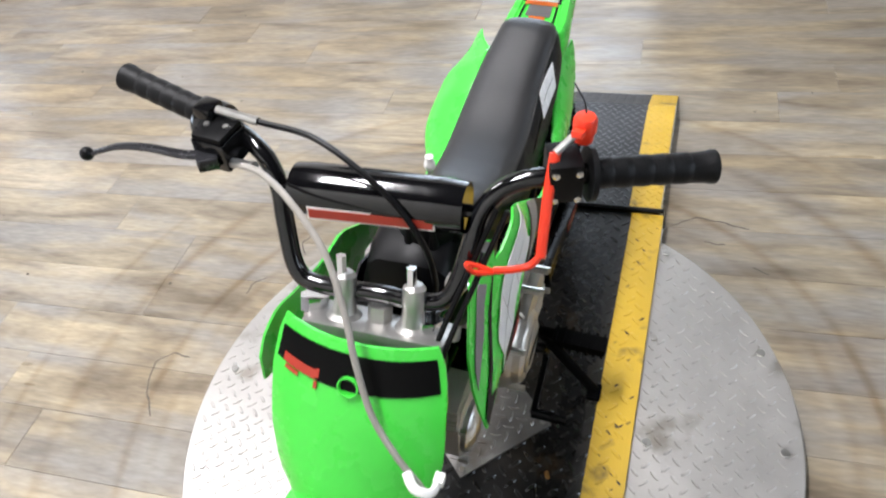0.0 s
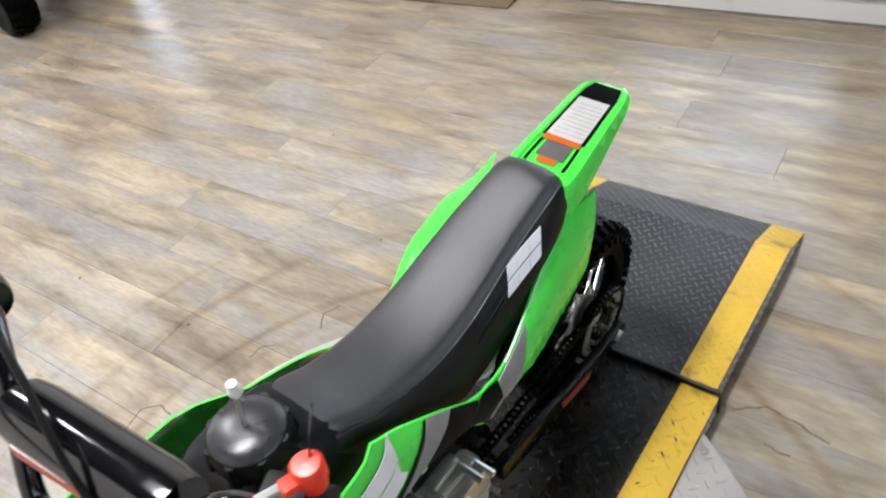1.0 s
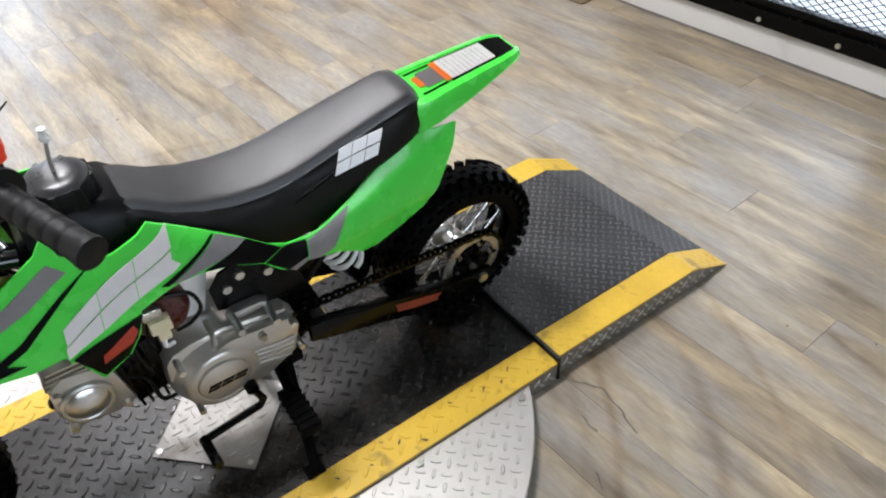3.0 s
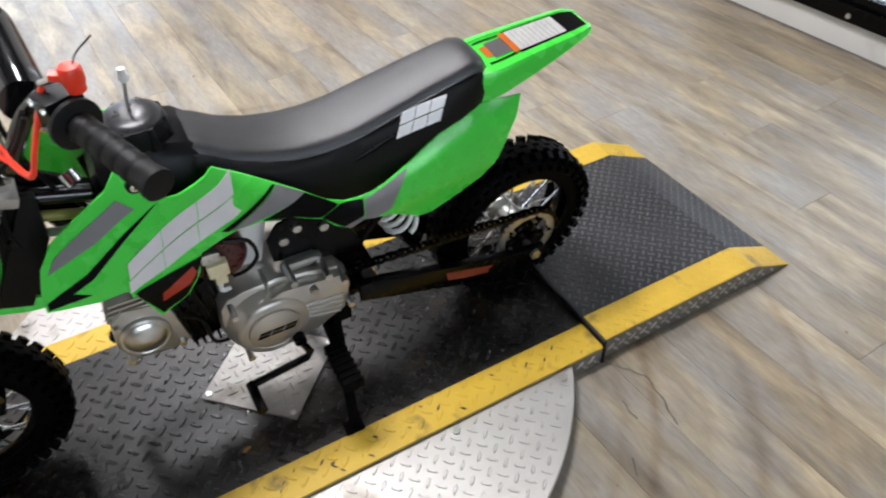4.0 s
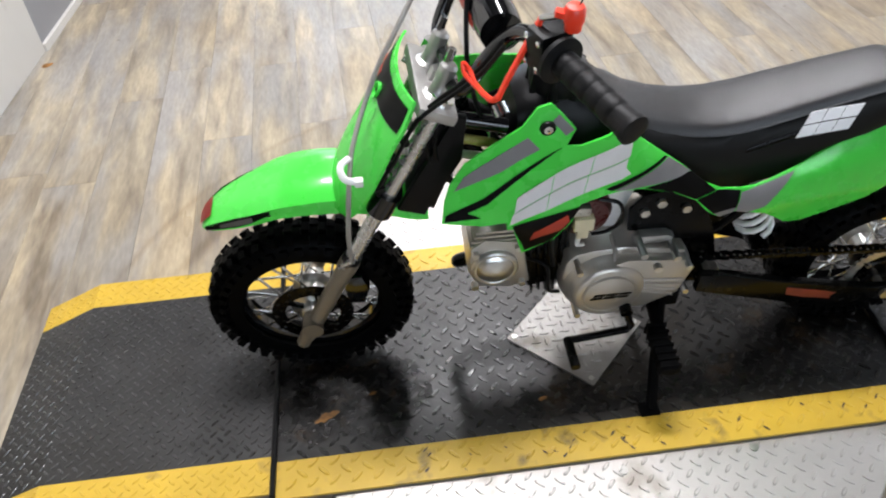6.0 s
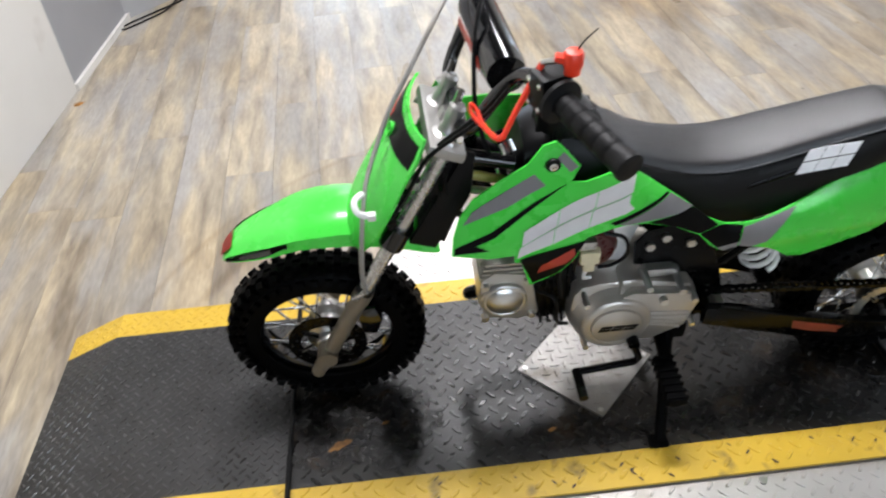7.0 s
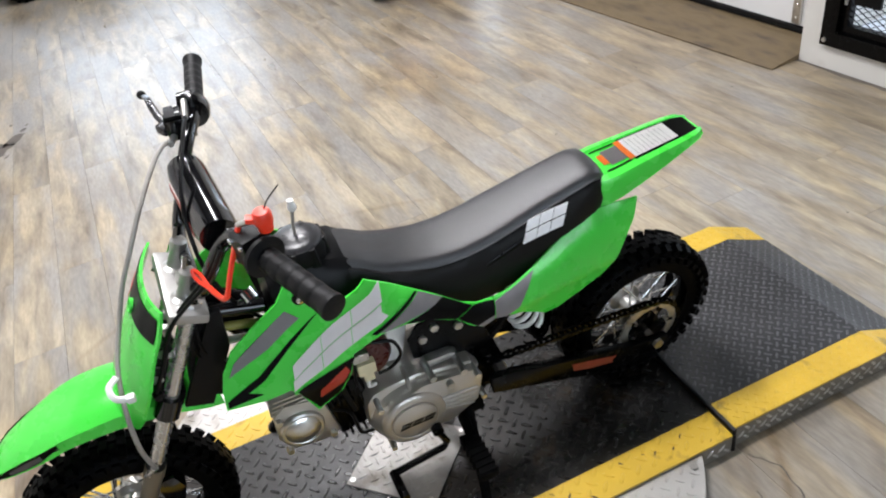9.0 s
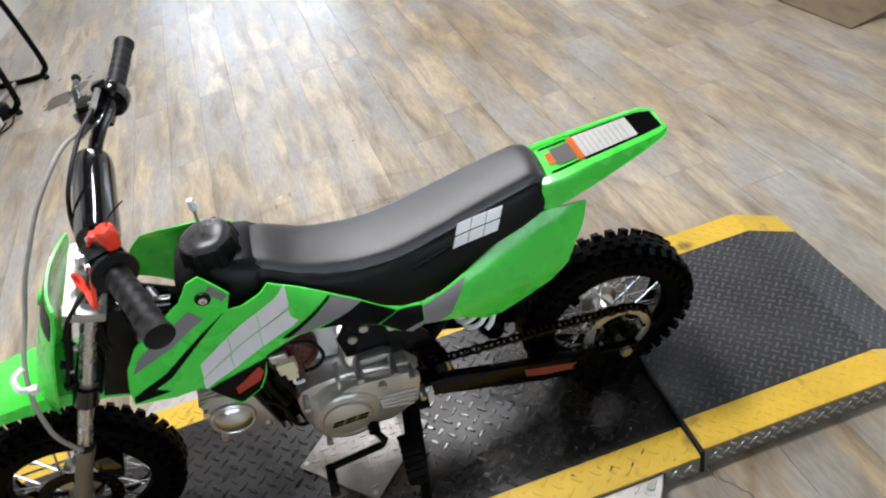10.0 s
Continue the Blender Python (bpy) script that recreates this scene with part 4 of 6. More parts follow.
box(bm, foot.x - 0.022, foot.x + 0.016, foot.y - 0.014, foot.y + 0.014, foot.z - 0.007, foot.z + 0.002, 0.003)
box(bm, 0.245, 0.285, -0.090, -0.060, 0.160, 0.205, 0.004)
part("side_stand", bm, DEAD_BLACK, bike, "black side stand, down")
for s in (-1, 1):
    bm = bmesh.new()
    y0, y1 = s * 0.140, s * 0.244
    tube(bm, ((0.240, s * 0.05, 0.160), (0.230, y0, 0.166), (0.222, y1, 0.168)), 0.011, 10, 3)
    box(bm, 0.206, 0.242, min(y0, y1), max(y0, y1), 0.158, 0.178, 0.006)
    peg = part("foot_peg", bm, DEAD_BLACK, bike, "black foot peg with a ribbed tread")
    for k in range(7):
        y = y0 + (y1 - y0) * (0.06 + 0.88 * k / 6)
        b2 = bmesh.new()
        box(b2, 0.204, 0.244, y - 0.0022, y + 0.0022, 0.156, 0.182)
        part("peg_rib", b2, DEAD_BLACK, peg)
bm = bmesh.new()
tube(bm, ((0.168, -0.115, 0.205), (0.168, -0.132, 0.203)), 0.012, 12, 0)
tube(bm, ((0.168, -0.130, 0.203), (0.180, -0.136, 0.172), (0.172, -0.138, 0.162), (0.078, -0.140, 0.150), (0.060, -0.140, 0.147)), 0.0075, 8, 0)
tube(bm, ((0.060, -0.136, 0.147), (0.062, -0.200, 0.145)), 0.0095, 10, 0)
part("shift_lever", bm, BLACK_PAINT, bike, "black gear shift lever")

# engine
bm = prism([(0.044, 0.310), (0.060, 0.330), (0.090, 0.338), (0.150, 0.336), (0.262, 0.318), (0.280, 0.288), (0.262, 0.215), (0.190, 0.172), (0.105, 0.165), (0.055, 0.200), (0.040, 0.270)], -0.085, 0.085, 0.010)
engine = part("engine_case", bm, CASE, bike, "grey cast engine case")
engine.location = (0.008, 0.0, 0.000)
bm = bmesh.new()
lathe(bm, [(0.0, -0.113), (0.049, -0.113), (0.051, -0.1145), (0.058, -0.1145), (0.064, -0.112), (0.0685, -0.106), (0.070, -0.098), (0.073, -0.094), (0.078, -0.088), (0.084, -0.070), (0.084, -0.040)], 44, pose(0.123, 0.0, 0.248))
cover = part("flywheel_cover", bm, CASE, engine, "round silver-grey engine cover")
bm = bmesh.new()
lathe(bm, [(0.0, -0.1195), (0.043, -0.1195), (0.0465, -0.118), (0.048, -0.1125)], 40, pose(0.123, 0.0, 0.250))
part("cover_cap", bm, CASE, cover, "round cap with a dark printed badge")
bm = bmesh.new()
tube(bm, ((0.128, -0.098, 0.322), (0.130, -0.086, 0.334), (0.131, -0.050, 0.340)), 0.004, 8)
part("case_ridge", bm, CASE, engine)
bm = prism([(0.115, 0.312), (0.150, 0.327), (0.258, 0.314), (0.276, 0.285), (0.262, 0.222), (0.20, 0.186), (0.150, 0.190)], -0.106, -0.084, 0.007)
part("sprocket_cover", bm, CASE, engine, "silver-grey sprocket cover")
for k in range(4):
    bm = bmesh.new()
    tube(bm, ((0.186, -0.107, 0.270 - 0.011 * k), (0.262 - 0.004 * k, -0.107, 0.262 - 0.014 * k)), 0.0028, 6, 0)
    part("cooling_rib", bm, CASE, engine)
# dark badge on the cap: slanted bars
for a, b in ((0.088, 0.109), (0.112, 0.133), (0.136, 0.157)):
    for z0, z1 in ((0.241, 0.2465), (0.2495, 0.255)):
        part("badge_bar", prism([(a + (z0 - 0.241) * 0.5, z0), (b + (z0 - 0.241) * 0.5, z0), (b + (z1 - 0.241) * 0.5, z1), (a + (z1 - 0.241) * 0.5, z1)], -0.1208, -0.1194), DECAL_BLACK, cover)
bm = prism([(0.164, 0.338), (0.176, 0.353), (0.226, 0.352), (0.240, 0.343), (0.222, 0.333), (0.185, 0.332)], -0.076, -0.052, 0.007)
part("upper_case", bm, ALU, engine)
for (u, w), r in (((0.172, 0.348), 0.007), ((0.234, 0.334), 0.007), ((0.205, 0.308), 0.008), ((0.262, 0.306), 0.006), ((0.070, 0.192), 0.006), ((0.062, 0.316), 0.006), ((0.270, 0.235), 0.006)):
    bm = bmesh.new()
    rod(bm, (u, -0.118, w), (u, -0.070, w), r, 8)
    part("case_bolt", bm, STEEL, engine)
bm = prism([(-0.030, 0.345), (0.050, 0.365), (0.060, 0.230), (-0.015, 0.215)], -0.052, 0.052, 0.004)
part("cylinder", bm, BLACK_PAINT, engine, "black finned cylinder")
for k in range(5):
    u = -0.022 + 0.014 * k
    bm = prism([(u, 0.358 + 0.004 * k), (u + 0.005, 0.359 + 0.004 * k), (u + 0.016, 0.212), (u + 0.011, 0.211)], -0.062, 0.062, 0.001)
    part("cooling_fin", bm, BLACK_PAINT, engine)
bm = prism([(-0.125, 0.345), (-0.100, 0.365), (-0.032, 0.352), (-0.014, 0.240), (-0.050, 0.228), (-0.112, 0.238), (-0.130, 0.280)], -0.060, 0.060, 0.006)
head = part("cylinder_head", bm, CASE, engine, "grey cast cylinder head")
bm = bmesh.new()
lathe(bm, [(0.043, 0.0), (0.043, -0.010), (0.040, -0.013), (0.037, -0.013), (0.035, -0.011), (0.031, -0.015), (0.022, -0.019), (0.010, -0.0215), (0.0, -0.022)], 40, pose(-0.082, -0.058, 0.295))
part("head_cover", bm, STEEL, head, "polished round cover")
for k in range(4):
    bm = bmesh.new()
    box(bm, -0.128 + 0.004 * k, -0.04, -0.056, 0.056, 0.345 + 0.011 * k, 0.350 + 0.011 * k, 0.001)
    part("cooling_fin", bm, CASE, engine)
for u, w in ((-0.118, 0.335), (-0.118, 0.246), (-0.040, 0.345), (-0.030, 0.246)):
    bm = bmesh.new()
    rod(bm, (u, -0.070, w), (u, -0.055, w), 0.007, 6)
    part("case_bolt", bm, STEEL, engine)
bm = bmesh.new()
tube(bm, ((-0.030, -0.048, 0.300), (0.010, -0.075, 0.300), (0.020, -0.075, 0.230), (0.045, -0.06, 0.20)), 0.004, 6)
part("oil_line", bm, BLACK_PLASTIC, engine)
bm = bmesh.new()
lathe(bm, [(0.0, -0.022), (0.040, -0.019), (0.049, -0.006), (0.049, 0.014), (0.040, 0.020), (0.0, 0.020)], 32, pose(0.078, -0.052, 0.412))
part("ignition_coil", bm, MAROON, bike, "dark red ignition coil")
bm = bmesh.new()
box(bm, 0.052, 0.086, -0.098, -0.082, 0.408, 0.436, 0.003)
box(bm, 0.060, 0.080, -0.094, -0.080, 0.385, 0.409, 0.003)
part("wire_connector", bm, CREAM, bike, "cream plastic wire connector")
bm = bmesh.new()
box(bm, 0.048, 0.078, -0.094, -0.080, 0.440, 0.458, 0.003)
part("wire_connector", bm, STEEL, bike)
for path, r in ((((0.09, -0.085, 0.47), (0.125, -0.09, 0.46), (0.135, -0.09, 0.42), (0.115, -0.085, 0.39), (0.09, -0.08, 0.38)), 0.0035), (((0.055, -0.085, 0.44), (0.045, -0.09, 0.40), (0.05, -0.085, 0.36)), 0.003), (((0.03, -0.07, 0.45), (0.02, -0.08, 0.38), (0.03, -0.075, 0.30)), 0.005), (((0.07, -0.08, 0.385), (0.066, -0.082, 0.36), (0.08, -0.075, 0.35)), 0.004)):
    bm = bmesh.new()
    tube(bm, path, r, 6)
    part("wire", bm, BLACK_PLASTIC if r != 0.004 else WHITE_PLASTIC, bike)
bm = bmesh.new()
tube(bm, ((0.03, 0.0, 0.37), (0.06, 0.0, 0.42), (0.10, 0.0, 0.43)), 0.018, 14)
rod(bm, (0.10, 0.0, 0.43), (0.165, 0.0, 0.43), 0.028, 16)
box(bm, 0.110, 0.150, -0.028, 0.028, 0.370, 0.43, 0.006)
part("carburettor", bm, BRIGHT, bike, "silver carburettor")
part("airbox_shield", prism([(0.105, 0.345), (0.150, 0.340), (0.178, 0.455), (0.165, 0.480), (0.128, 0.478)], -0.034, 0.010, 0.008), BRIGHT, bike, "bright metal shield")
bm = bmesh.new()
tube(bm, ((-0.10, 0.03, 0.22), (-0.13, 0.05, 0.19), (-0.09, 0.085, 0.16), (0.10, 0.095, 0.18), (0.26, 0.10, 0.30), (0.36, 0.10, 0.42)), 0.014, 12)
tube(bm, ((0.36, 0.10, 0.42), (0.58, 0.11, 0.50)), 0.034, 20, 0)
part("exhaust", bm, BLACK_PAINT, bike, "black exhaust pipe and silencer")

# frame
bm = bmesh.new()
for path, r in (
    (((-0.155, 0.006, 0.655), (-0.105, 0.006, 0.540)), 0.026),
    (((-0.125, 0.006, 0.61), (-0.02, 0.0, 0.55), (0.12, 0.0, 0.50), (0.22, 0.0, 0.45), (0.29, 0.0, 0.36), (0.30, 0.0, 0.20)), 0.019),
    (((-0.11, 0.006, 0.52), (-0.04, 0.0, 0.47), (0.06, 0.0, 0.44)), 0.012),
    (((0.18, -0.045, 0.47), (0.32, -0.055, 0.52), (0.50, -0.05, 0.58)), 0.009),
    (((0.18, 0.045, 0.47), (0.32, 0.055, 0.52), (0.50, 0.05, 0.58)), 0.009),
    (((0.30, -0.045, 0.28), (0.40, -0.055, 0.42), (0.47, -0.05, 0.56)), 0.008),
    (((0.30, 0.045, 0.28), (0.40, 0.055, 0.42), (0.47, 0.05, 0.56)), 0.008),
):
    tube(bm, path, r, 12)
part("frame_tube", bm, BLACK_PAINT, bike, "black steel frame tubes")
for v in (-0.056, 0.050):
    bm = prism([(0.160, 0.405), (0.182, 0.436), (0.222, 0.446), (0.264, 0.430), (0.300, 0.392), (0.328, 0.335), (0.350, 0.262), (0.352, 0.205), (0.305, 0.180), (0.262, 0.180), (0.262, 0.300), (0.215, 0.340), (0.165, 0.352)], v, v + 0.006, 0.002)
    pl_ = part("frame_plate", bm, BLACK_PAINT, bike, "black pivot plate")
    if v < 0:
        for u, w in ((0.214, 0.418), (0.188, 0.398), (0.262, 0.400), (0.318, 0.268)):
            b2 = bmesh.new()
            rod(b2, (u, v - 0.007, w), (u, v, w), 0.009, 6)
            part("bolt", b2, STEEL, pl_)
# steering: fork line rises from the axle to the top clamp
SV = 0.025
F0, FD = Vector((-0.443, 0.0, 0.143)), Vector((0.475, 0.038, 0.879))


def on_fork(s, v=0.0, ahead=0.0):
    return F0 + FD * s + Vector((-0.879 * ahead, v, 0.475 * ahead))


for s in (-1, 1):
    bm = bmesh.new()
    rod(bm, on_fork(0.215, s * 0.071), on_fork(0.590, s * 0.071), 0.0132, 20)
    leg = part("fork_tube", bm, FORK, bike, "silver fork tube")
    bm = bmesh.new()
    rod(bm, on_fork(0.010, s * 0.071), on_fork(0.225, s * 0.071), 0.0150, 22, 0.0165)
    rod(bm, on_fork(0.214, s * 0.071), on_fork(0.238, s * 0.071), 0.0182, 22)
    rod(bm, on_fork(-0.012, s * 0.071), on_fork(0.012, s * 0.071), 0.014, 8)
    a = on_fork(0.052, s * 0.071)
    rod(bm, (FU, a.y - 0.021, FW), (FU, a.y + 0.021, FW), 0.020, 16)
    part("fork_slider", bm, FORK_LOW, leg, "bronze-grey fork slider")
    bm = bmesh.new()
    rod(bm, on_fork(0.238, s * 0.071), on_fork(0.250, s * 0.071), 0.017, 20)
    part("dust_seal", bm, RUBBER, leg)
    bm = bmesh.new()
    rod(bm, on_fork(0.362, s * 0.071), on_fork(0.405, s * 0.071), 0.022, 20)
    part("clamp_collar", bm, BLACK_GLOSS, leg)
    bm = bmesh.new()
    rod(bm, on_fork(0.586, s * 0.071), on_fork(0.604, s * 0.071), 0.018, 8)
    part("fork_cap", bm, CHROME, leg)
bm = bmesh.new()
box(bm, -0.020, 0.026, -0.070, 0.070, -0.016, 0.016, 0.006, Matrix.Translation(on_fork(0.391)) @ pose(0, 0, 0, 0, 28, 0))
part("lower_clamp", bm, BLACK_PAINT, bike)
bm = bmesh.new()
box(bm, -0.026, 0.036, -0.086, 0.086, -0.009, 0.009, 0.007, Matrix.Translation(on_fork(0.580, 0, 0.022)) @ pose(0, 0, 0, 0, 25, 0))
rod(bm, on_fork(0.585, 0, 0.012), on_fork(0.607, 0, 0.012), 0.015, 6)
top = part("top_clamp", bm, ALU, bike, "cast silver top clamp with a chrome stem nut")
for s in (-1, 1):
    bm = bmesh.new()
    lathe(bm, [(0.0, 0.0), (0.021, 0.0), (0.021, 0.005), (0.0145, 0.009), (0.012, 0.030), (0.0135, 0.036), (0.0135, 0.056), (0.009, 0.061), (0.0, 0.061)], 18, Matrix.Translation(on_fork(0.585, s * 0.042, 0.018)) @ pose(0, 0, 0, 0, 25, 0) @ pose(0, 0, 0, 90, 0, 0))
    mount = part("bar_mount", bm, ALU, top, "cast bar mount")
    bm = bmesh.new()
    rod(bm, on_fork(0.643, s * 0.042, 0.026), on_fork(0.667, s * 0.042, 0.028), 0.0062, 6)
    part("mount_bolt", bm, CHROME, mount)
for k in range(6):
    bm = bmesh.new()
    box(bm, -0.008, 0.008, -0.007, 0.007, -0.005, 0.005, 0.002, Matrix.Translation(on_fork(0.42 + 0.025 * k, -0.086 + 0.010 * (k % 2), 0.024 + 0.003 * (k % 3))) @ pose(0, 0, 0, 40 * k, 20 * k, 15))
    part("cable_clip", bm, STEEL if k % 2 else BLACK_PLASTIC, bike)

# the bar is turned a little to one side on the stem
STEER = Matrix.Translation((0.0105, -0.008, -0.002)) @ pose(0, 0, 0, 0, 0, 2.1)
bar_l = [(-0.156, SV, 0.692), (-0.155, SV - 0.055, 0.690), (-0.146, SV - 0.084, 0.703), (-0.118, SV - 0.100, 0.755), (-0.094, SV - 0.110, 0.793), (-0.074, SV - 0.140, 0.819), (-0.054, SV - 0.205, 0.827), (-0.001, SV - 0.339, 0.817)]
bar_r = [(-0.156, SV, 0.692), (-0.157, SV + 0.075, 0.690), (-0.150, SV + 0.106, 0.702), (-0.124, SV + 0.121, 0.755), (-0.106, SV + 0.128, 0.795), (-0.084, SV + 0.155, 0.823), (-0.058, SV + 0.215, 0.836), (-0.028, SV + 0.350, 0.858)]
bm = bmesh.new()
tube(bm, bar_l[::-1] + bar_r[1:], 0.0112, 14, 8)
part("handlebar", bm, BLACK_GLOSS, bike, "gloss black handlebar")
bm = bmesh.new()
tube(bm, ((-0.096, SV - 0.108, 0.790), (-0.108, SV + 0.126, 0.792)), 0.008, 10, 0)
part("crossbar", bm, BLACK_GLOSS, bike)
rings = []
for k in range(11):
    v = SV - 0.092 + 0.196 * k / 10
    s = 1.0 if 0 < k < 10 else 0.93
    cu, cw = -0.094 - 0.013 * k / 10, 0.792 + 0.004 * k / 10
    rings.append([(cu + s * 0.031 * math.cos(a), v, cw + s * 0.031 * math.sin(a)) for a in (2 * math.pi * q / 20 for q in range(20))])
bm = loft(bmesh.new(), rings)
pad = part("bar_pad", bm, BLACK_GLOSS, bike, "gloss black crossbar pad with a red stripe", angle=40)
bm = bmesh.new()
m = Matrix.Translation((-0.1305, SV + 0.0, 0.790)) @ pose(0, 0, 0, 1.2, -82, 3.5)
box(bm, -0.0085, 0.0075, -0.064, 0.080, -0.0010, 0.0010, 0.0, m)
part("stripe_border", bm, PAPER, pad, "white border of the stripe")
bm = bmesh.new()
box(bm, -0.0062, 0.0052, -0.062, 0.078, -0.0018, 0.0018, 0.0, m)
part("red_stripe", bm, RED, pad, "red printed stripe")

# grips and controls
def grip(a, b, flange, label, f=1.0):
    a, b = Vector(a), Vector(b)
    d = b - a
    L = d.length
    prof = [(0.0, -0.004), (flange, -0.004), (flange, 0.002), (0.0165, 0.005)]
    for k in range(5):
        y = L * (0.16 + 0.16 * k)
        prof += [(0.0172, y - 0.0095), (0.0170, y - 0.0012), (0.0162, y), (0.0162, y + 0.0012)]
    prof += [(0.0175, L - 0.006), (0.0186, L - 0.004), (0.0186, L + 0.002), (0.016, L + 0.003), (0.0, L + 0.003)]
    prof = prof[:3] + [(r * f, y) for r, y in prof[3:]]
    bm = bmesh.new()
    lathe(bm, prof, 24, Matrix.Translation(a) @ d.to_track_quat("Y", "Z").to_matrix().to_4x4())
    return part("grip", bm, RUBBER, bike, label)


grip((-0.050, SV - 0.216, 0.827), (-0.001, SV - 0.339, 0.817), 0.030, "black ribbed rubber grip with a wide flange", 1.0)
grip((-0.053, SV + 0.236, 0.839), (-0.029, SV + 0.350, 0.858), 0.017, "black ribbed throttle grip", 0.92)
bm = bmesh.new()
box(bm, -0.022, 0.022, -0.018, 0.018, -0.024, 0.026, 0.006, pose(-0.058, SV - 0.188, 0.829, 0, 0, 20))
sw = part("switch_housing", bm, BLACK_PLASTIC, bike, "black engine switch housing")
for a, b in ((-0.012, 0.017), (0.012, 0.017), (-0.012, -0.017), (0.012, -0.017)):
    bm = bmesh.new()
    lathe(bm, [(0.0042, 0.0), (0.004, 0.003), (0.0, 0.004)], 8, pose(-0.058, SV - 0.188, 0.829, 0, 0, 20) @ pose(-0.022, a, b, 0, 0, 90))
    part("screw", bm, CHROME, sw)
bm = bmesh.new()
lathe(bm, [(0.0, 0.0), (0.010, 0.0), (0.0105, 0.008), (0.0125, 0.012), (0.0125, 0.026), (0.010, 0.030), (0.0, 0.031)], 18, pose(-0.036, SV - 0.204, 0.859, 90, 0, 0))
box(bm, -0.026, 0.0, -0.006, 0.006, 0.012, 0.020, 0.002, pose(-0.036, SV - 0.204, 0.859, 0, 12, -15))
kill = part("stop_button", bm, ORANGE_RED, sw, "red safety stop button")
bm = bmesh.new()
tube(bm, ((-0.050, SV - 0.196, 0.874), (-0.068, SV - 0.180, 0.863)), 0.0042, 8, 0)
part("lanyard_clip", bm, STEEL, bike)
bm = bmesh.new()
tube(bm, ((-0.032, SV - 0.204, 0.888), (-0.024, SV - 0.200, 0.898), (-0.004, SV - 0.186, 0.905)), 0.0010, 6)
part("tether_wire", bm, BLACK_PLASTIC, bike)
bm = bmesh.new()
tube(bm, [(-0.067, SV - 0.180, 0.862), (-0.084, SV - 0.178, 0.824), (-0.102, SV - 0.178, 0.784), (-0.114, SV - 0.178, 0.754)], 0.0058, 8, 6, flat=0.6)
part("lanyard_strap", bm, ORANGE_RED, bike, "orange-red stop switch strap")
bm = bmesh.new()
tube(bm, ((-0.113, SV - 0.178, 0.757), (-0.119, SV - 0.168, 0.744), (-0.127, SV - 0.150, 0.741), (-0.134, SV - 0.130, 0.742)), 0.0042, 8)
tube(bm, ((-0.134, SV - 0.130, 0.739), (-0.146, SV - 0.112, 0.748), (-0.147, SV - 0.104, 0.760), (-0.139, SV - 0.110, 0.752), (-0.134, SV - 0.128, 0.741)), 0.0032, 8)
part("lanyard_loop", bm, ORANGE_RED, bike)

# brake side
bm = bmesh.new()
box(bm, -0.026, 0.020, -0.022, 0.022, -0.020, 0.018, 0.004, pose(-0.085, SV + 0.200, 0.818, 0, 0, -8))
mc = part("master_cylinder", bm, BLACK_GLOSS, bike, "black brake master cylinder")
bm = bmesh.new()
box(bm, -0.024, 0.018, -0.020, 0.020, 0.018, 0.025, 0.003, pose(-0.085, SV + 0.200, 0.818, 0, 0, -8))
part("reservoir_lid", bm, BLACK_PLASTIC, mc)
for a in (-0.012, 0.012):
    bm = bmesh.new()
    rod(bm, (-0.087, SV + 0.200 + a, 0.842), (-0.087, SV + 0.200 + a, 0.845), 0.0035, 8)
    part("screw", bm, STEEL, mc)
bm = bmesh.new()
lathe(bm, [(0.0, -0.016), (0.026, -0.016), (0.028, -0.008), (0.028, 0.008), (0.024, 0.016), (0.0, 0.016)], 22, pose(-0.060, SV + 0.222, 0.823, 0, 0, -10))
box(bm, -0.020, 0.006, -0.012, 0.012, 0.005, 0.034, 0.004, pose(-0.060, SV + 0.218, 0.823, 0, 0, -10))
tc_ = part("throttle_housing", bm, BLACK_GLOSS, bike, "black throttle housing")
bm = bmesh.new()
rod(bm, (-0.070, SV + 0.205, 0.852), (-0.078, SV + 0.150, 0.850), 0.005, 10)
part("cable_adjuster", bm, STEEL, tc_)
bm = bmesh.new()
tube(bm, ((-0.102, SV + 0.204, 0.814), (-0.116, SV + 0.232, 0.819), (-0.123, SV + 0.272, 0.828), (-0.126, SV + 0.310, 0.826), (-0.133, SV + 0.345, 0.816)), 0.0082, 8, 8, flat=0.6, taper=0.0048)
box(bm, -0.020, 0.014, -0.012, 0.012, -0.008, 0.008, 0.003, pose(-0.106, SV + 0.210, 0.814, 0, 0, 30))
lever = part("brake_lever", bm, LEVER, bike, "dark alloy brake lever with a black ball end")
bm = bmesh.new()
bmesh.ops.create_uvsphere(bm, u_segments=12, v_segments=8, radius=0.0085)
bmesh.ops.translate(bm, vec=(-0.134, SV + 0.353, 0.8145), verts=bm.verts)
part("lever_ball", bm, BLACK_PLASTIC, lever, "black ball end")
bm = bmesh.new()
hose = [STEER @ Vector((-0.108, SV + 0.172, 0.818)), (-0.126, 0.140, 0.830), (-0.150, 0.096, 0.821), (-0.184, 0.046, 0.791), (-0.220, 0.016, 0.742), (-0.248, -0.001, 0.700), (-0.276, -0.024, 0.645), (-0.297, -0.058, 0.603), (-0.307, -0.087, 0.565), (-0.315, -0.105, 0.515), (-0.322, -0.106, 0.450), (-0.326, -0.083, 0.372)]
tube(bm, hose, 0.0040, 10, 8)
part("brake_hose", bm, HOSE, bike, "grey brake hose")
bm = bmesh.new()
rod(bm, (-0.104, SV + 0.188, 0.806), (-0.114, SV + 0.146, 0.815), 0.0058, 10)
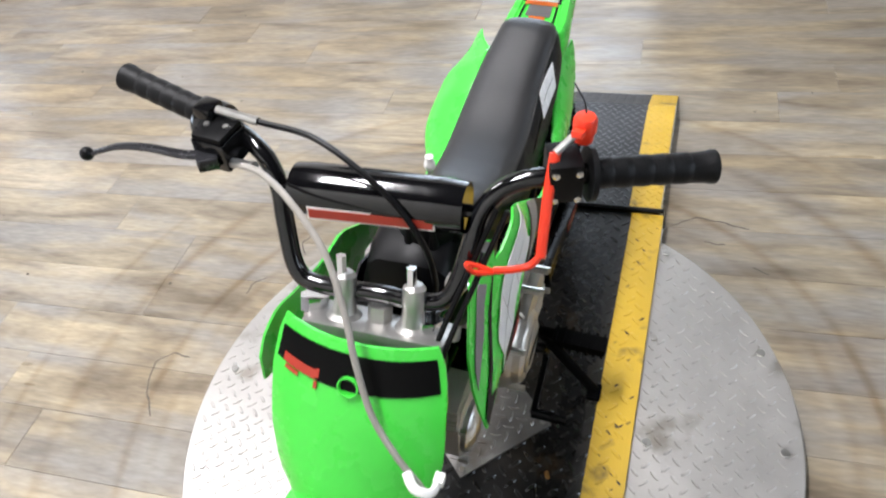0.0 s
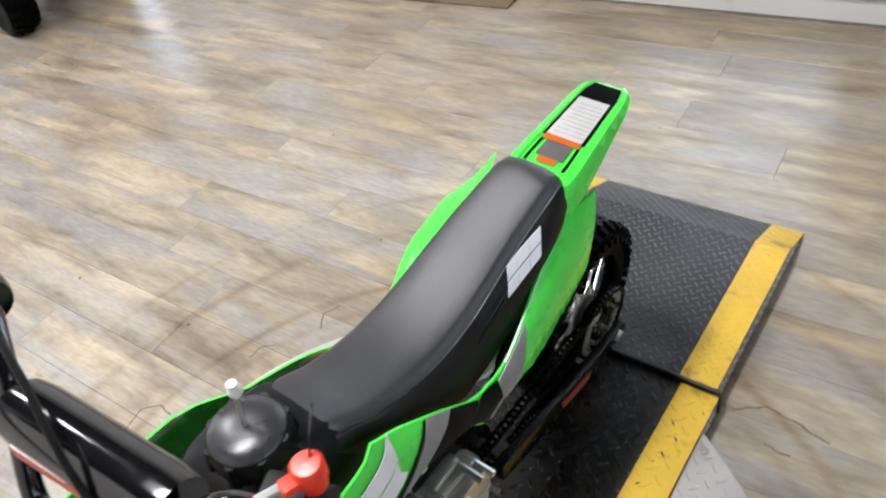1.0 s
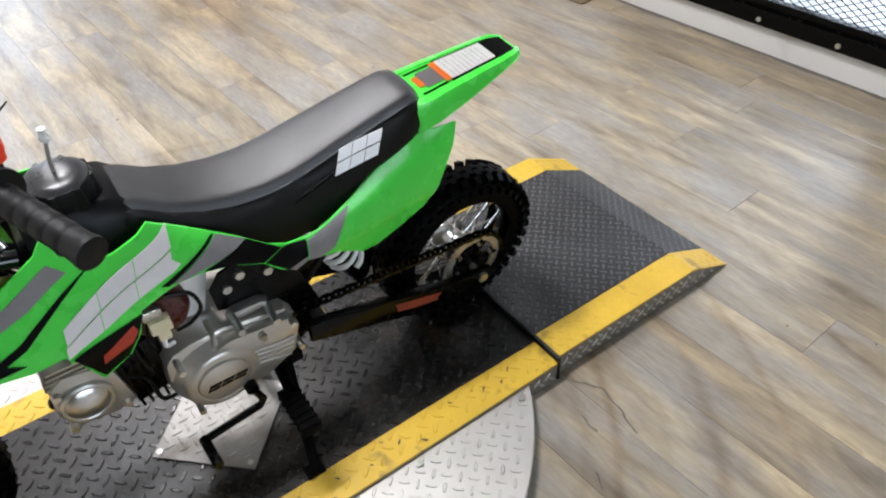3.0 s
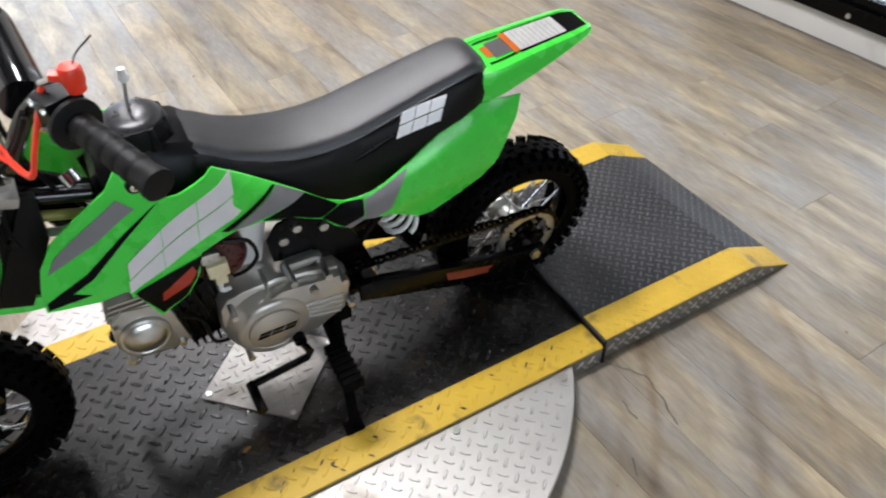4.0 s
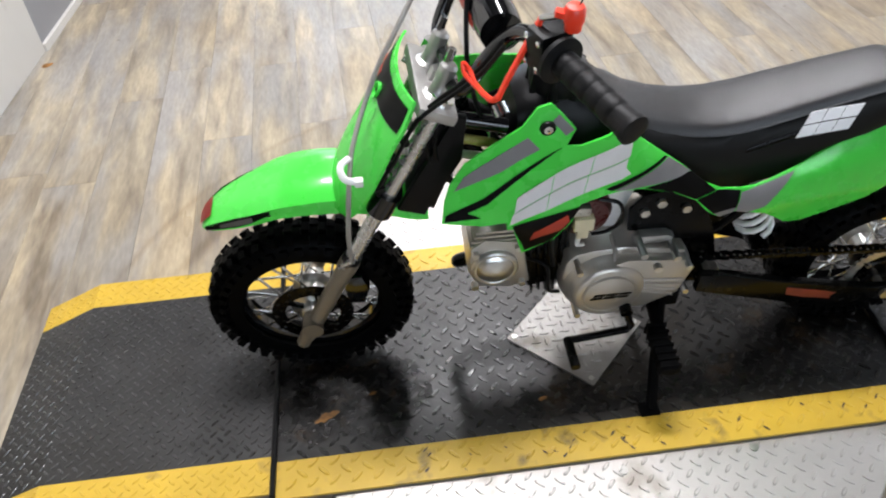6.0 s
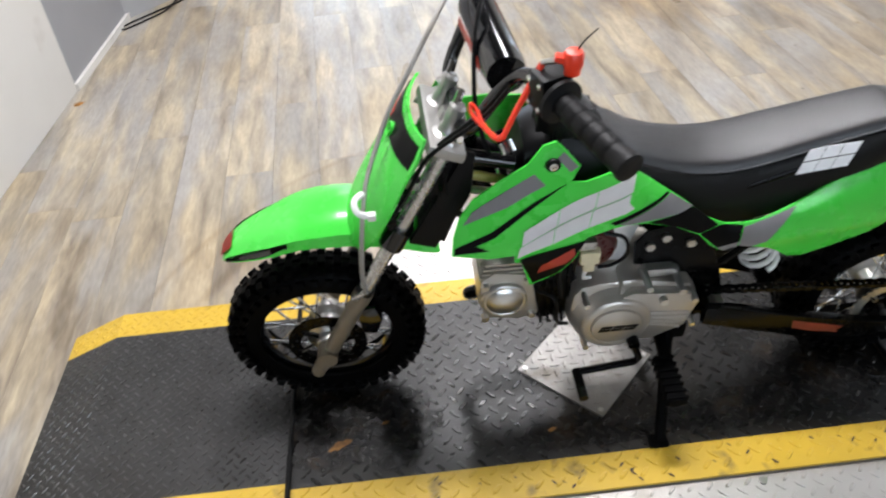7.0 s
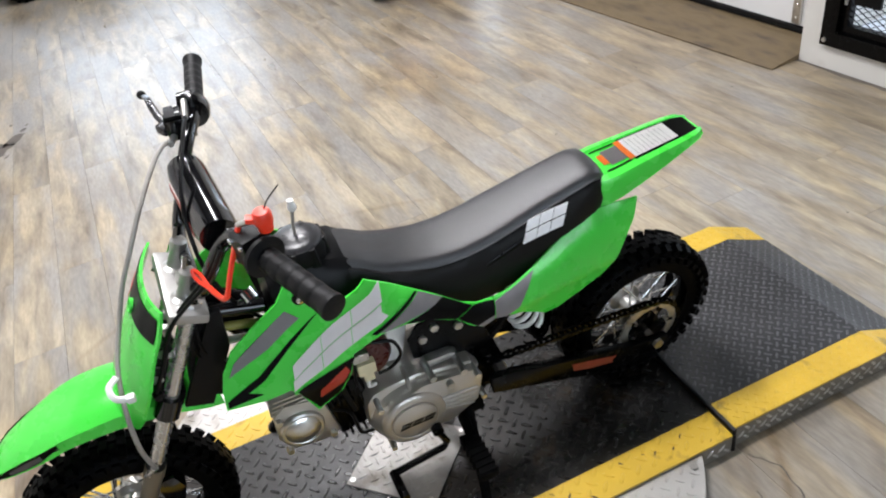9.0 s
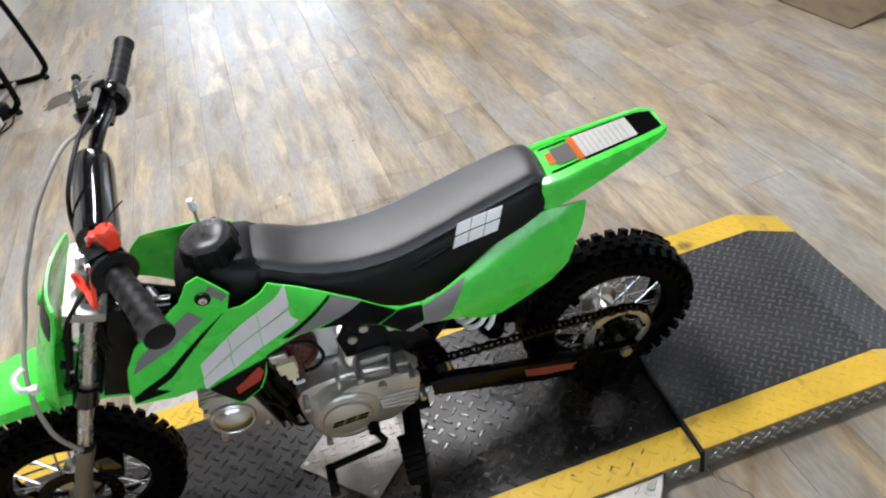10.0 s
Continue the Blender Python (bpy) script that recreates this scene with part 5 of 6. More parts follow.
part("hose_fitting", bm, STEEL, bike)
bm = bmesh.new()
tube(bm, ((-0.078, SV + 0.150, 0.859), (-0.096, SV + 0.070, 0.860), (-0.124, SV - 0.010, 0.825), (-0.134, SV - 0.050, 0.770), (-0.130, SV - 0.060, 0.700), (-0.100, SV - 0.045, 0.600), (-0.02, -0.03, 0.50)), 0.0036, 8)
part("throttle_cable", bm, BLACK_PLASTIC, bike)
for dv, du in ((0.0, 0.0), (0.012, 0.010)):
    bm = bmesh.new()
    tube(bm, ((-0.085, SV - 0.150 + dv, 0.80), (-0.120, SV - 0.130 + dv, 0.74), (-0.196 + 0.5 * du, SV - 0.104 + dv, 0.660), (-0.235 + 0.5 * du, SV - 0.100 + dv, 0.585), (-0.268 + 0.5 * du, SV - 0.094 + dv, 0.515), (-0.240, SV - 0.082 + dv, 0.480)), 0.0034, 8)
    part("control_cable", bm, BLACK_PLASTIC, bike)
bm = bmesh.new()
tube(bm, ((-0.304, SV - 0.094, 0.592), (-0.318, SV - 0.108, 0.588), (-0.313, SV - 0.124, 0.577), (-0.293, SV - 0.127, 0.571)), 0.0058, 8, 6, flat=0.7)
box(bm, -0.006, 0.007, -0.007, 0.005, -0.006, 0.006, 0.002, pose(-0.293, SV - 0.126, 0.571))
part("hose_guide", bm, WHITE_PLASTIC, bike, "white plastic hose guide")
bm = prism([(-0.352, 0.300), (-0.316, 0.300), (-0.305, 0.262), (-0.318, 0.225), (-0.348, 0.228)], -0.062, -0.030, 0.006)
part("brake_caliper", bm, BLACK_GLOSS, bike, "black brake caliper")
bm = bmesh.new()
tube(bm, ((-0.326, SV - 0.108, 0.372), (-0.348, SV - 0.095, 0.345), (-0.340, SV - 0.072, 0.330)), 0.006, 8)
part("caliper_pipe", bm, FORK, bike)


for ob in bike.children:
    if ob.name.split(".")[0] in ("handlebar", "crossbar", "bar_pad", "grip", "switch_housing", "lanyard_clip", "tether_wire", "lanyard_strap", "lanyard_loop", "master_cylinder", "throttle_housing", "brake_lever", "hose_fitting", "throttle_cable", "top_clamp"):
        ob.matrix_basis = STEER @ ob.matrix_basis
    if ob.name.split(".")[0] in ("master_cylinder", "throttle_housing", "brake_lever", "hose_fitting"):
        ob.matrix_basis = Matrix.Translation((0, 0, 0.009)) @ ob.matrix_basis

# behind the fork: neck gusset, wiring and tubes
bm = prism([(-0.187, 0.600), (-0.150, 0.640), (-0.126, 0.620), (-0.140, 0.540), (-0.178, 0.440), (-0.223, 0.470)], -0.046, 0.042, 0.008)
part("neck_shroud", bm, BLACK_PLASTIC, bike)
bm = prism([(-0.240, 0.462), (-0.142, 0.645), (-0.124, 0.640), (-0.132, 0.560), (-0.195, 0.445)], -0.062, -0.046, 0.006)
part("fork_guard", bm, BLACK_PLASTIC, bike)
for (a, b, r, mat) in (((-0.150, -0.030, 0.622), (-0.060, -0.036, 0.600), 0.013, BLACK_GLOSS), ((-0.150, -0.034, 0.588), (-0.075, -0.036, 0.566), 0.008, OLIVE), ((-0.165, -0.036, 0.560), (-0.088, -0.036, 0.540), 0.007, WHITE_PLASTIC), ((-0.178, -0.036, 0.522), (-0.148, -0.036, 0.504), 0.008, WHITE_PLASTIC), ((-0.140, -0.030, 0.468), (-0.050, -0.035, 0.470), 0.010, BLACK_PAINT), ((-0.078, -0.052, 0.655), (-0.072, -0.064, 0.643), 0.013, CHROME)):
    bm = bmesh.new()
    rod(bm, a, b, r, 12)
    part("wiring_tube", bm, mat, bike)
for k in range(2):
    bm = bmesh.new()
    tube(bm, ((-0.175 + 0.008 * k, -0.045, 0.64), (-0.185 + 0.012 * k, -0.060, 0.58), (-0.165 + 0.01 * k, -0.050, 0.52), (-0.12, -0.03, 0.47)), 0.0036, 6)
    part("wire", bm, BLACK_PLASTIC, bike)


# number plate
def lerp(x, table):
    for (a, p), (b, q) in zip(table, table[1:]):
        if x <= b:
            return p + (q - p) * (max(x, a) - a) / (b - a)
    return table[-1][1]


NP_C = [(0.455, -0.356), (0.52, -0.334), (0.565, -0.307), (0.61, -0.279), (0.65, -0.250), (0.692, -0.222)]
NP_E = [(0.455, -0.322), (0.50, -0.298), (0.557, -0.270), (0.625, -0.238), (0.660, -0.216), (0.692, -0.202)]
NP_H = [(0.455, 0.074), (0.50, 0.100), (0.56, 0.111), (0.64, 0.108), (0.68, 0.099), (0.692, 0.092)]


def plate_point(s, w, out=0.0):
    uc, ue, hw_ = lerp(w, NP_C), lerp(w, NP_E), lerp(w, NP_H)
    return Vector((uc + (ue - uc) * abs(s) ** 2.2 - out, SV - 0.012 + s * hw_ * (1 + 0.3 * out), w + 0.4 * out))


def plate_patch(s0, s1, w0, w1, out, thick, ns=22, nw=12):
    bm = bmesh.new()
    lay = []
    for o in (out, out - thick):
        lay.append([[bm.verts.new(plate_point(s0 + (s1 - s0) * i / ns, w0 + (w1 - w0) * j / nw, o)) for i in range(ns + 1)] for j in range(nw + 1)])
    for g, flip in ((lay[0], 1), (lay[1], -1)):
        for j in range(nw):
            for i in range(ns):
                q = (g[j][i], g[j][i + 1], g[j + 1][i + 1], g[j + 1][i])
                bm.faces.new(q[::flip])
    edge = [(j, 0) for j in range(nw + 1)] + [(nw, i) for i in range(1, ns + 1)] + [(j, ns) for j in range(nw - 1, -1, -1)] + [(0, i) for i in range(ns - 1, 0, -1)]
    for k in range(len(edge)):
        (a, b), (c, d) = edge[k], edge[(k + 1) % len(edge)]
        bm.faces.new((lay[0][a][b], lay[1][a][b], lay[1][c][d], lay[0][c][d]))
    return bm


np_ = part("number_plate", plate_patch(-1, 1, 0.455, 0.692, 0.0, 0.004), GREEN, bike, "green moulded front number plate with a black band")
part("black_band", plate_patch(-0.94, 0.94, 0.645, 0.681, 0.0016, 0.0012, 20, 4), DECAL_BLACK, np_, "black sticker band")
for (a, b, c, d) in ((0.40, 0.84, 0.646, 0.655), (0.36, 0.40, 0.648, 0.657), (0.37, 0.41, 0.637, 0.644), (0.62, 0.80, 0.640, 0.644)):
    part("red_mark", plate_patch(a, b, c, d, 0.0026, 0.0010, 6, 2), RED, np_, "red printed mark")
bm = bmesh.new()
c = plate_point(0.0, 0.650, 0.003)
lathe(bm, [(0.0, 0.006), (0.010, 0.004), (0.011, -0.003), (0.013, -0.003), (0.0125, 0.004)], 20, Matrix.Translation(c) @ pose(0, 0, 0, 0, 0, -90) @ pose(0, 0, 0, -28, 0, 0))
part("dimple", bm, GREEN, np_)
for k, s in enumerate((-0.62, 0.62)):
    bm = bmesh.new()
    tube(bm, (plate_point(s, 0.672, -0.020), plate_point(s, 0.672, -0.020) + Vector((0.040, -0.02 * s, -0.030))), 0.008, 8, 0)
    part("plate_bracket", bm, ALU, np_)

# front fender
FS = 0.030
FEND = [(-0.584, 0.398, 0.391, 0.018), (-0.574, 0.412, 0.398, 0.032), (-0.548, 0.433, 0.407, 0.044), (-0.510, 0.455, 0.417, 0.053), (-0.470, 0.473, 0.430, 0.060), (-0.440, 0.484, 0.441, 0.064), (-0.400, 0.492, 0.446, 0.067), (-0.350, 0.496, 0.444, 0.066), (-0.300, 0.488, 0.435, 0.064), (-0.255, 0.472, 0.416, 0.056), (-0.215, 0.452, 0.396, 0.050), (-0.187, 0.430, 0.386, 0.044)]


def fender_ring(u, top_w, low_w, half, inset):
    h = top_w - low_w
    pts = [(-1.0, 0.0), (-0.95, 0.52), (-1.02, 0.59), (-0.93, 0.66), (-0.78, 0.79), (-0.62, 0.89), (-0.38, 0.97), (0.0, 1.0), (0.38, 0.97), (0.62, 0.89), (0.78, 0.79), (0.93, 0.66), (1.02, 0.59), (0.95, 0.52), (1.0, 0.0)]
    outer_ = [(u, FS + s * half, low_w + t * h) for s, t in pts]
    inner_ = [(u, FS + s * (half - inset), low_w + t * (h - inset) + (0.0 if t else 0.0)) for s, t in pts[::-1]]
    return outer_ + inner_


def resample(rows, n=3):
    out = []
    p = [Vector(r[:3]) for r in rows]
    for i in range(len(rows) - 1):
        for k in range(n):
            t = k / n
            out.append(tuple(a + (b - a) * t for a, b in zip(rows[i], rows[i + 1])))
    return out + [rows[-1]]


def smooth_rows(rows, n=3):
    """Rows of numbers filled in along a smooth curve."""
    out = []
    for i in range(len(rows) - 1):
        p0, p1, p2, p3 = rows[max(i - 1, 0)], rows[i], rows[i + 1], rows[min(i + 2, len(rows) - 1)]
        for k in range(n):
            t = k / n
            out.append(tuple(0.5 * (2 * q + (r - p) * t + (2 * p - 5 * q + 4 * r - s) * t * t + (3 * q - p - 3 * r + s) * t ** 3) for p, q, r, s in zip(p0, p1, p2, p3)))
    return out + [rows[-1]]


bm = loft(bmesh.new(), [fender_ring(u, a, b, h, 0.003) for u, a, b, h in smooth_rows(FEND, 3)])
fend = part("front_fender", bm, GREEN, bike, "high green front fender with black and red stickers", angle=28)
for s in (-1, 1):
    bm = bmesh.new()
    rows = [(-0.574, 0.4020, 0.4090), (-0.548, 0.4120, 0.4260), (-0.515, 0.4210, 0.4400), (-0.488, 0.4310, 0.4490), (-0.452, 0.4530, 0.4590)]
    q = []
    for u, lo, hi in rows:
        half = lerp(u, [(r[0], r[3]) for r in FEND]) + 0.0022
        q.append([bm.verts.new((u, FS + s * half * f, w)) for w, f in ((lo, 1.0), (hi - 0.010, 0.995), (hi, 0.975))])
    for a, b in zip(q, q[1:]):
        for k in range(2):
            bm.faces.new((a[k], a[k + 1], b[k + 1], b[k]))
    bmesh.ops.solidify(bm, geom=bm.faces[:], thickness=0.0008)
    part("fender_sticker", bm, DECAL_BLACK, fend, "black and red sticker")
    bm = bmesh.new()
    q = []
    for u, lo, hi in rows[1:4]:
        half = lerp(u, [(r[0], r[3]) for r in FEND]) + 0.0036
        q.append([bm.verts.new((u + 0.004, FS + s * half * f, w)) for w, f in ((lo + 0.004, 1.0), (hi - 0.003, 0.995))])
    for a, b in zip(q, q[1:]):
        bm.faces.new((a[0], a[1], b[1], b[0]))
    bmesh.ops.solidify(bm, geom=bm.faces[:], thickness=0.0006)
    part("fender_sticker", bm, GREY, fend, "grey sticker panel")
bm = bmesh.new()
q = []
for u, w, h in ((-0.5855, 0.399, 0.016), (-0.576, 0.411, 0.022), (-0.560, 0.4250, 0.024)):
    q.append([bm.verts.new((u - 0.001, FS + s * h, w + 0.001)) for s in (-1, -0.5, 0, 0.5, 1)])
for a, b in zip(q, q[1:]):
    for k in range(4):
        bm.faces.new((a[k], a[k + 1], b[k + 1], b[k]))
bmesh.ops.solidify(bm, geom=bm.faces[:], thickness=0.0008)
part("fender_sticker", bm, RED, fend)


# bodywork: left skin here, the right one shaped to fit the camera's view
def skin(u, w):
    """Distance of the body's outer skin from the middle plane."""
    v = 0.110 - (0.34 - 0.24 * ease(u, 0.0, 0.12)) * max(0.0, w - 0.485)
    if u < -0.04:
        v += 0.10 * (-0.04 - u)
    if u > 0.36:
        v -= 0.10 * (u - 0.36)
    if w < 0.44:
        v -= 0.22 * (0.44 - w)
    return v - (0.020 + 0.004 * ease(u, 0.36, 0.46)) * tuck(u, w)


def ease(x, lo, hi):
    t = min(1.0, max(0.0, (x - lo) / (hi - lo)))
    return t * t * (3 - 2 * t)


SEAT_LINE = [(0.105, 0.618), (0.156, 0.577), (0.218, 0.529), (0.262, 0.490), (0.294, 0.472), (0.351, 0.473), (0.416, 0.498), (0.479, 0.531), (0.550, 0.557), (0.636, 0.566)]


def tuck(u, w):
    """How far the panels draw in under the seat's lower edge, 0 to 1."""
    return ease(u, 0.05, 0.16) * math.exp(-max(0.0, lerp(u, SEAT_LINE) - w) / 0.030) * (1 - 0.6 * ease(u, 0.56, 0.66))


def bulge(u):
    """Extra swell of the right rear panel, shaped to fit the camera's view."""
    return 0.030 * ease(u, 0.34, 0.48) * (1 - ease(u, 0.54, 0.64))


def skin_right(u, w):
    return 0.110 + 0.10 * max(0.0, -0.04 - u) - 0.32 * max(0.0, w - 0.58) - 0.10 * max(0.0, u - 0.36) - 0.22 * max(0.0, 0.44 - w) + 0.044 + 0.018 * ease(u, 0.25, 0.45) + bulge(u) + 0.030 * ease(-u, 0.06, 0.17) - (0.062 + 0.008 * ease(u, 0.20, 0.34) + bulge(u)) * tuck(u, w)


RIGHT_TOP = [(-0.190, 0.540), (-0.158, 0.556), (-0.124, 0.588), (-0.082, 0.607), (-0.040, 0.608), (0.0, 0.603), (0.044, 0.573), (0.105, 0.530), (0.20, 0.508), (0.28, 0.486), (0.32, 0.60)]


SHROUD = [(-0.172, 0.486), (-0.167, 0.518), (-0.157, 0.545), (-0.133, 0.574), (-0.092, 0.595), (-0.042, 0.617), (-0.018, 0.644), (0.002, 0.649), (0.018, 0.635), (0.039, 0.613), (0.026, 0.585), (0.047, 0.587), (0.086, 0.607), (0.103, 0.620), (0.156, 0.577), (0.218, 0.529), (0.262, 0.490), (0.294, 0.473), (0.326, 0.471), (0.320, 0.430), (0.296, 0.420), (0.270, 0.440), (0.247, 0.466), (0.202, 0.492), (0.150, 0.506), (0.116, 0.507), (0.090, 0.500), (0.052, 0.486), (0.040, 0.446), (0.016, 0.400), (-0.034, 0.363), (-0.055, 0.445), (-0.067, 0.463), (-0.108, 0.465)]
REAR = [(0.327, 0.471), (0.351, 0.473), (0.416, 0.498), (0.479, 0.531), (0.550, 0.557), (0.590, 0.560), (0.646, 0.560), (0.634, 0.520), (0.614, 0.484), (0.598, 0.447), (0.566, 0.412), (0.509, 0.386), (0.463, 0.369), (0.432, 0.374), (0.408, 0.394), (0.380, 0.414), (0.345, 0.424), (0.321, 0.430)]
DECALS = [
    ("grey_stripe", GREY, [(-0.150, 0.537), (-0.135, 0.556), (-0.113, 0.567), (-0.033, 0.602), (-0.015, 0.583), (-0.078, 0.555)]),
    ("grey_top", GREY, [(0.004, 0.624), (0.014, 0.634), (0.036, 0.613), (0.024, 0.603)]),
    ("black_stripe", DECAL_BLACK, [(-0.166, 0.499), (-0.105, 0.517), (-0.037, 0.554), (0.018, 0.583), (-0.038, 0.546), (-0.100, 0.507), (-0.132, 0.498), (-0.110, 0.486), (-0.168, 0.489)]),
    ("black_corner", DECAL_BLACK, [(-0.057, 0.453), (0.052, 0.483), (0.036, 0.446), (0.012, 0.402), (-0.030, 0.375)]),
    ("red_corner", RED, [(-0.024, 0.409), (-0.020, 0.433), (0.033, 0.469), (0.037, 0.454), (0.022, 0.432)]),
    ("grey_side", GREY, [(0.104, 0.510), (0.190, 0.551), (0.231, 0.520), (0.205, 0.516), (0.124, 0.5095)]),
    ("black_side", DECAL_BLACK, [(0.154, 0.508), (0.206, 0.5155), (0.231, 0.5195), (0.282, 0.4755), (0.245, 0.470), (0.204, 0.493)]),
    ("thin_stripe", DECAL_BLACK, [(0.090, 0.514), (0.182, 0.5545), (0.187, 0.5525), (0.099, 0.5095)]),
    ("black_tail", DECAL_BLACK, [(0.248, 0.4675), (0.284, 0.474), (0.3255, 0.469), (0.3215, 0.441), (0.285, 0.431)]),
    ("grey_tail", GREY, [(0.286, 0.4305), (0.3215, 0.4405), (0.3195, 0.4315), (0.297, 0.4215)]),
]
REAR_DECALS = [
    ("grey_tail", GREY, [(0.3235, 0.4420), (0.3275, 0.466), (0.345, 0.470), (0.412, 0.4945), (0.371, 0.436), (0.3445, 0.4255), (0.3225, 0.4315)]),
]
# slanted silver blocks of the side emblem, plain shapes with slits
def emblem(f0, f1, g0, g1):
    """A slanted bar of the side emblem: f runs along it, g up."""
    lo, hi = Vector((-0.062, 0.459)), Vector((-0.053, 0.508))
    along_lo, along_hi = Vector((0.176, 0.075)), Vector((0.178, 0.098))
    return [tuple((lo + along_lo * f) * (1 - g) + (hi + along_hi * f) * g) for f, g in ((f0, g0), (f1, g0), (f1, g1), (f0, g1))]


EMBLEM = []
for f in (0.0, 0.335, 0.67):
    for k, (g0, g1) in enumerate(((0.0, 0.482), (0.518, 1.0))):
        EMBLEM.append(emblem(f + 0.012 * k, f + 0.327 + 0.012 * k, g0, g1))
EMBLEM.append([(0.098, 0.545), (0.115, 0.555), (0.126, 0.541), (0.110, 0.531)])

RIGHT_SHROUD = [(-0.185, 0.487), (-0.178, 0.530), (-0.158, 0.556)] + RIGHT_TOP[2:10] + [(0.312, 0.482), (0.312, 0.440), (0.266, 0.430), (0.199, 0.470), (0.127, 0.480), (0.076, 0.490), (0.028, 0.430), (-0.035, 0.370), (-0.069, 0.437), (-0.102, 0.458)]
for s in (-1, 1):
    hf = (lambda u, w: -skin(u, w)) if s < 0 else skin_right
    shroud_line = SHROUD if s < 0 else RIGHT_SHROUD
    sh = part("side_shroud", sheet(shroud_line, hf, -s * 0.0035, 0.01), GREEN, bike, "green side shroud with grey, black and silver stickers")
    rear_line = REAR if s < 0 else [(0.312, 0.482)] + [(u, w + 0.016) for u, w in REAR[1:5]] + REAR[5:-1] + [(0.312, 0.440)]
    rp = part("rear_side_panel", sheet(rear_line, hf, -s * 0.0035, 0.01), GREEN, bike, "green rear side panel with a grey sticker")
    for owner, rows in ((sh, DECALS), (rp, REAR_DECALS)) if s < 0 else ():
        for nm, mat, poly in rows:
            lift = 0.0016 if mat is not RED else 0.0026
            part(nm, sheet(poly, hf, s * 0.0008, 0.01, drop=-s * lift), mat, owner)
    for poly in EMBLEM if s < 0 else ():
        part("emblem_block", sheet(poly, hf, s * 0.0008, 0.01, drop=-s * 0.0026), DECAL_WHITE, sh)
    if s > 0:
        continue
    bm = bmesh.new()
    lathe(bm, [(0.013, -0.001), (0.012, 0.003), (0.0, 0.004)], 16, pose(-0.003, hf(-0.003, 0.614) + s * 0.0015, 0.614, 0, 0, 0 if s > 0 else 180))
    part("shroud_washer", bm, BLACK_PLASTIC, sh)
    bm = bmesh.new()
    lathe(bm, [(0.0075, 0.002), (0.007, 0.006), (0.003, 0.007), (0.003, 0.005), (0.0, 0.005)], 12, pose(-0.003, hf(-0.003, 0.614) + s * 0.0015, 0.614, 0, 0, 0 if s > 0 else 180))
    part("shroud_screw", bm, CHROME, sh)

bm = bmesh.new()
box(bm, -0.012, 0.012, -0.004, 0.016, -0.013, 0.013, 0.003, pose(-0.052, -0.098, 0.446))
tab = part("shroud_tab", bm, GREEN, bike, "green moulded bracket")
bm = bmesh.new()
rod(bm, (-0.066, -0.090, 0.448), (-0.060, -0.090, 0.448), 0.006, 8)
part("screw", bm, CHROME, tab)

# added black sheet that darkens the gap between tank and right shroud
bm = prism([(-0.060, 0.44), (-0.070, 0.556), (-0.02, 0.578), (0.070, 0.540), (0.200, 0.500), (0.200, 0.44)], 0.104, 0.109, 0.002)
part("inner_panel", bm, BLACK_PLASTIC, bike)

# tank and cap
rings = []
for u, lo, hi, hl, hh in ((-0.056, 0.530, 0.590, 0.070, 0.054), (-0.044, 0.510, 0.628, 0.078, 0.062), (-0.015, 0.480, 0.645, 0.084, 0.066), (0.040, 0.48, 0.648, 0.086, 0.068), (0.085, 0.49, 0.640, 0.086, 0.068), (0.125, 0.49, 0.606, 0.074, 0.062)):
    prof = [(-0.8, 0.0), (-1, 0.25), (-1, 0.6), (-0.92, 0.85), (-0.7, 0.97), (0, 1.0), (0.7, 0.97), (0.92, 0.85), (1, 0.6), (1, 0.25), (0.8, 0.0)]
    rings.append([(u, (0.022 if u < 0.07 else 0.016) + x * (hl + (hh - hl) * z), lo + (hi - lo) * z) for x, z in prof])
bm = loft(bmesh.new(), rings)
part("fuel_tank", bm, BLACK_PLASTIC, bike, "black plastic fuel tank", angle=40)
bm = bmesh.new()
lathe(bm, [(0.0, 0.0), (0.040, 0.0), (0.046, 0.006), (0.047, 0.028), (0.043, 0.038), (0.030, 0.044), (0.012, 0.046), (0.010, 0.040), (0.0, 0.040)], 36, pose(0.026, 0.010, 0.634, 90))
cap = part("fuel_cap", bm, BLACK_PLASTIC, bike, "round fluted black fuel cap")
# lighter cap top: the ceiling's reflection is put into its grey
bm = bmesh.new()
lathe(bm, [(0.0, 0.0462), (0.012, 0.0468), (0.030, 0.0448), (0.041, 0.0394), (0.0425, 0.0370)], 32, pose(0.026, 0.010, 0.6345, 90))
part("cap_dome", bm, CAP_SHEEN, cap, "domed black cap top, greyed for the ceiling's sheen")
for k in range(8):
    a = 2 * math.pi * (k + 0.5) / 8
    b2 = bmesh.new()
    rod(b2, (0.026 + 0.044 * math.cos(a), 0.010 + 0.044 * math.sin(a), 0.636), (0.026 + 0.041 * math.cos(a), 0.010 + 0.041 * math.sin(a), 0.671), 0.0085, 10, 0.0060)
    part("cap_flute", b2, BLACK_PLASTIC, cap)
bm = bmesh.new()
tube(bm, ((0.026, 0.010, 0.674), (0.028, 0.010, 0.700), (0.034, 0.008, 0.735)), 0.0028, 8)
part("vent_hose", bm, HOSE, cap, "thin clear breather hose")
bm = bmesh.new()
lathe(bm, [(0.0, 0.0), (0.0055, 0.0), (0.0075, 0.004), (0.0075, 0.010), (0.0055, 0.013), (0.0055, 0.020), (0.0, 0.021)], 14, pose(0.034, 0.008, 0.730, 90))
part("vent_valve", bm, WHITE_PLASTIC, cap, "white breather valve")

# seat
SC = 0.008
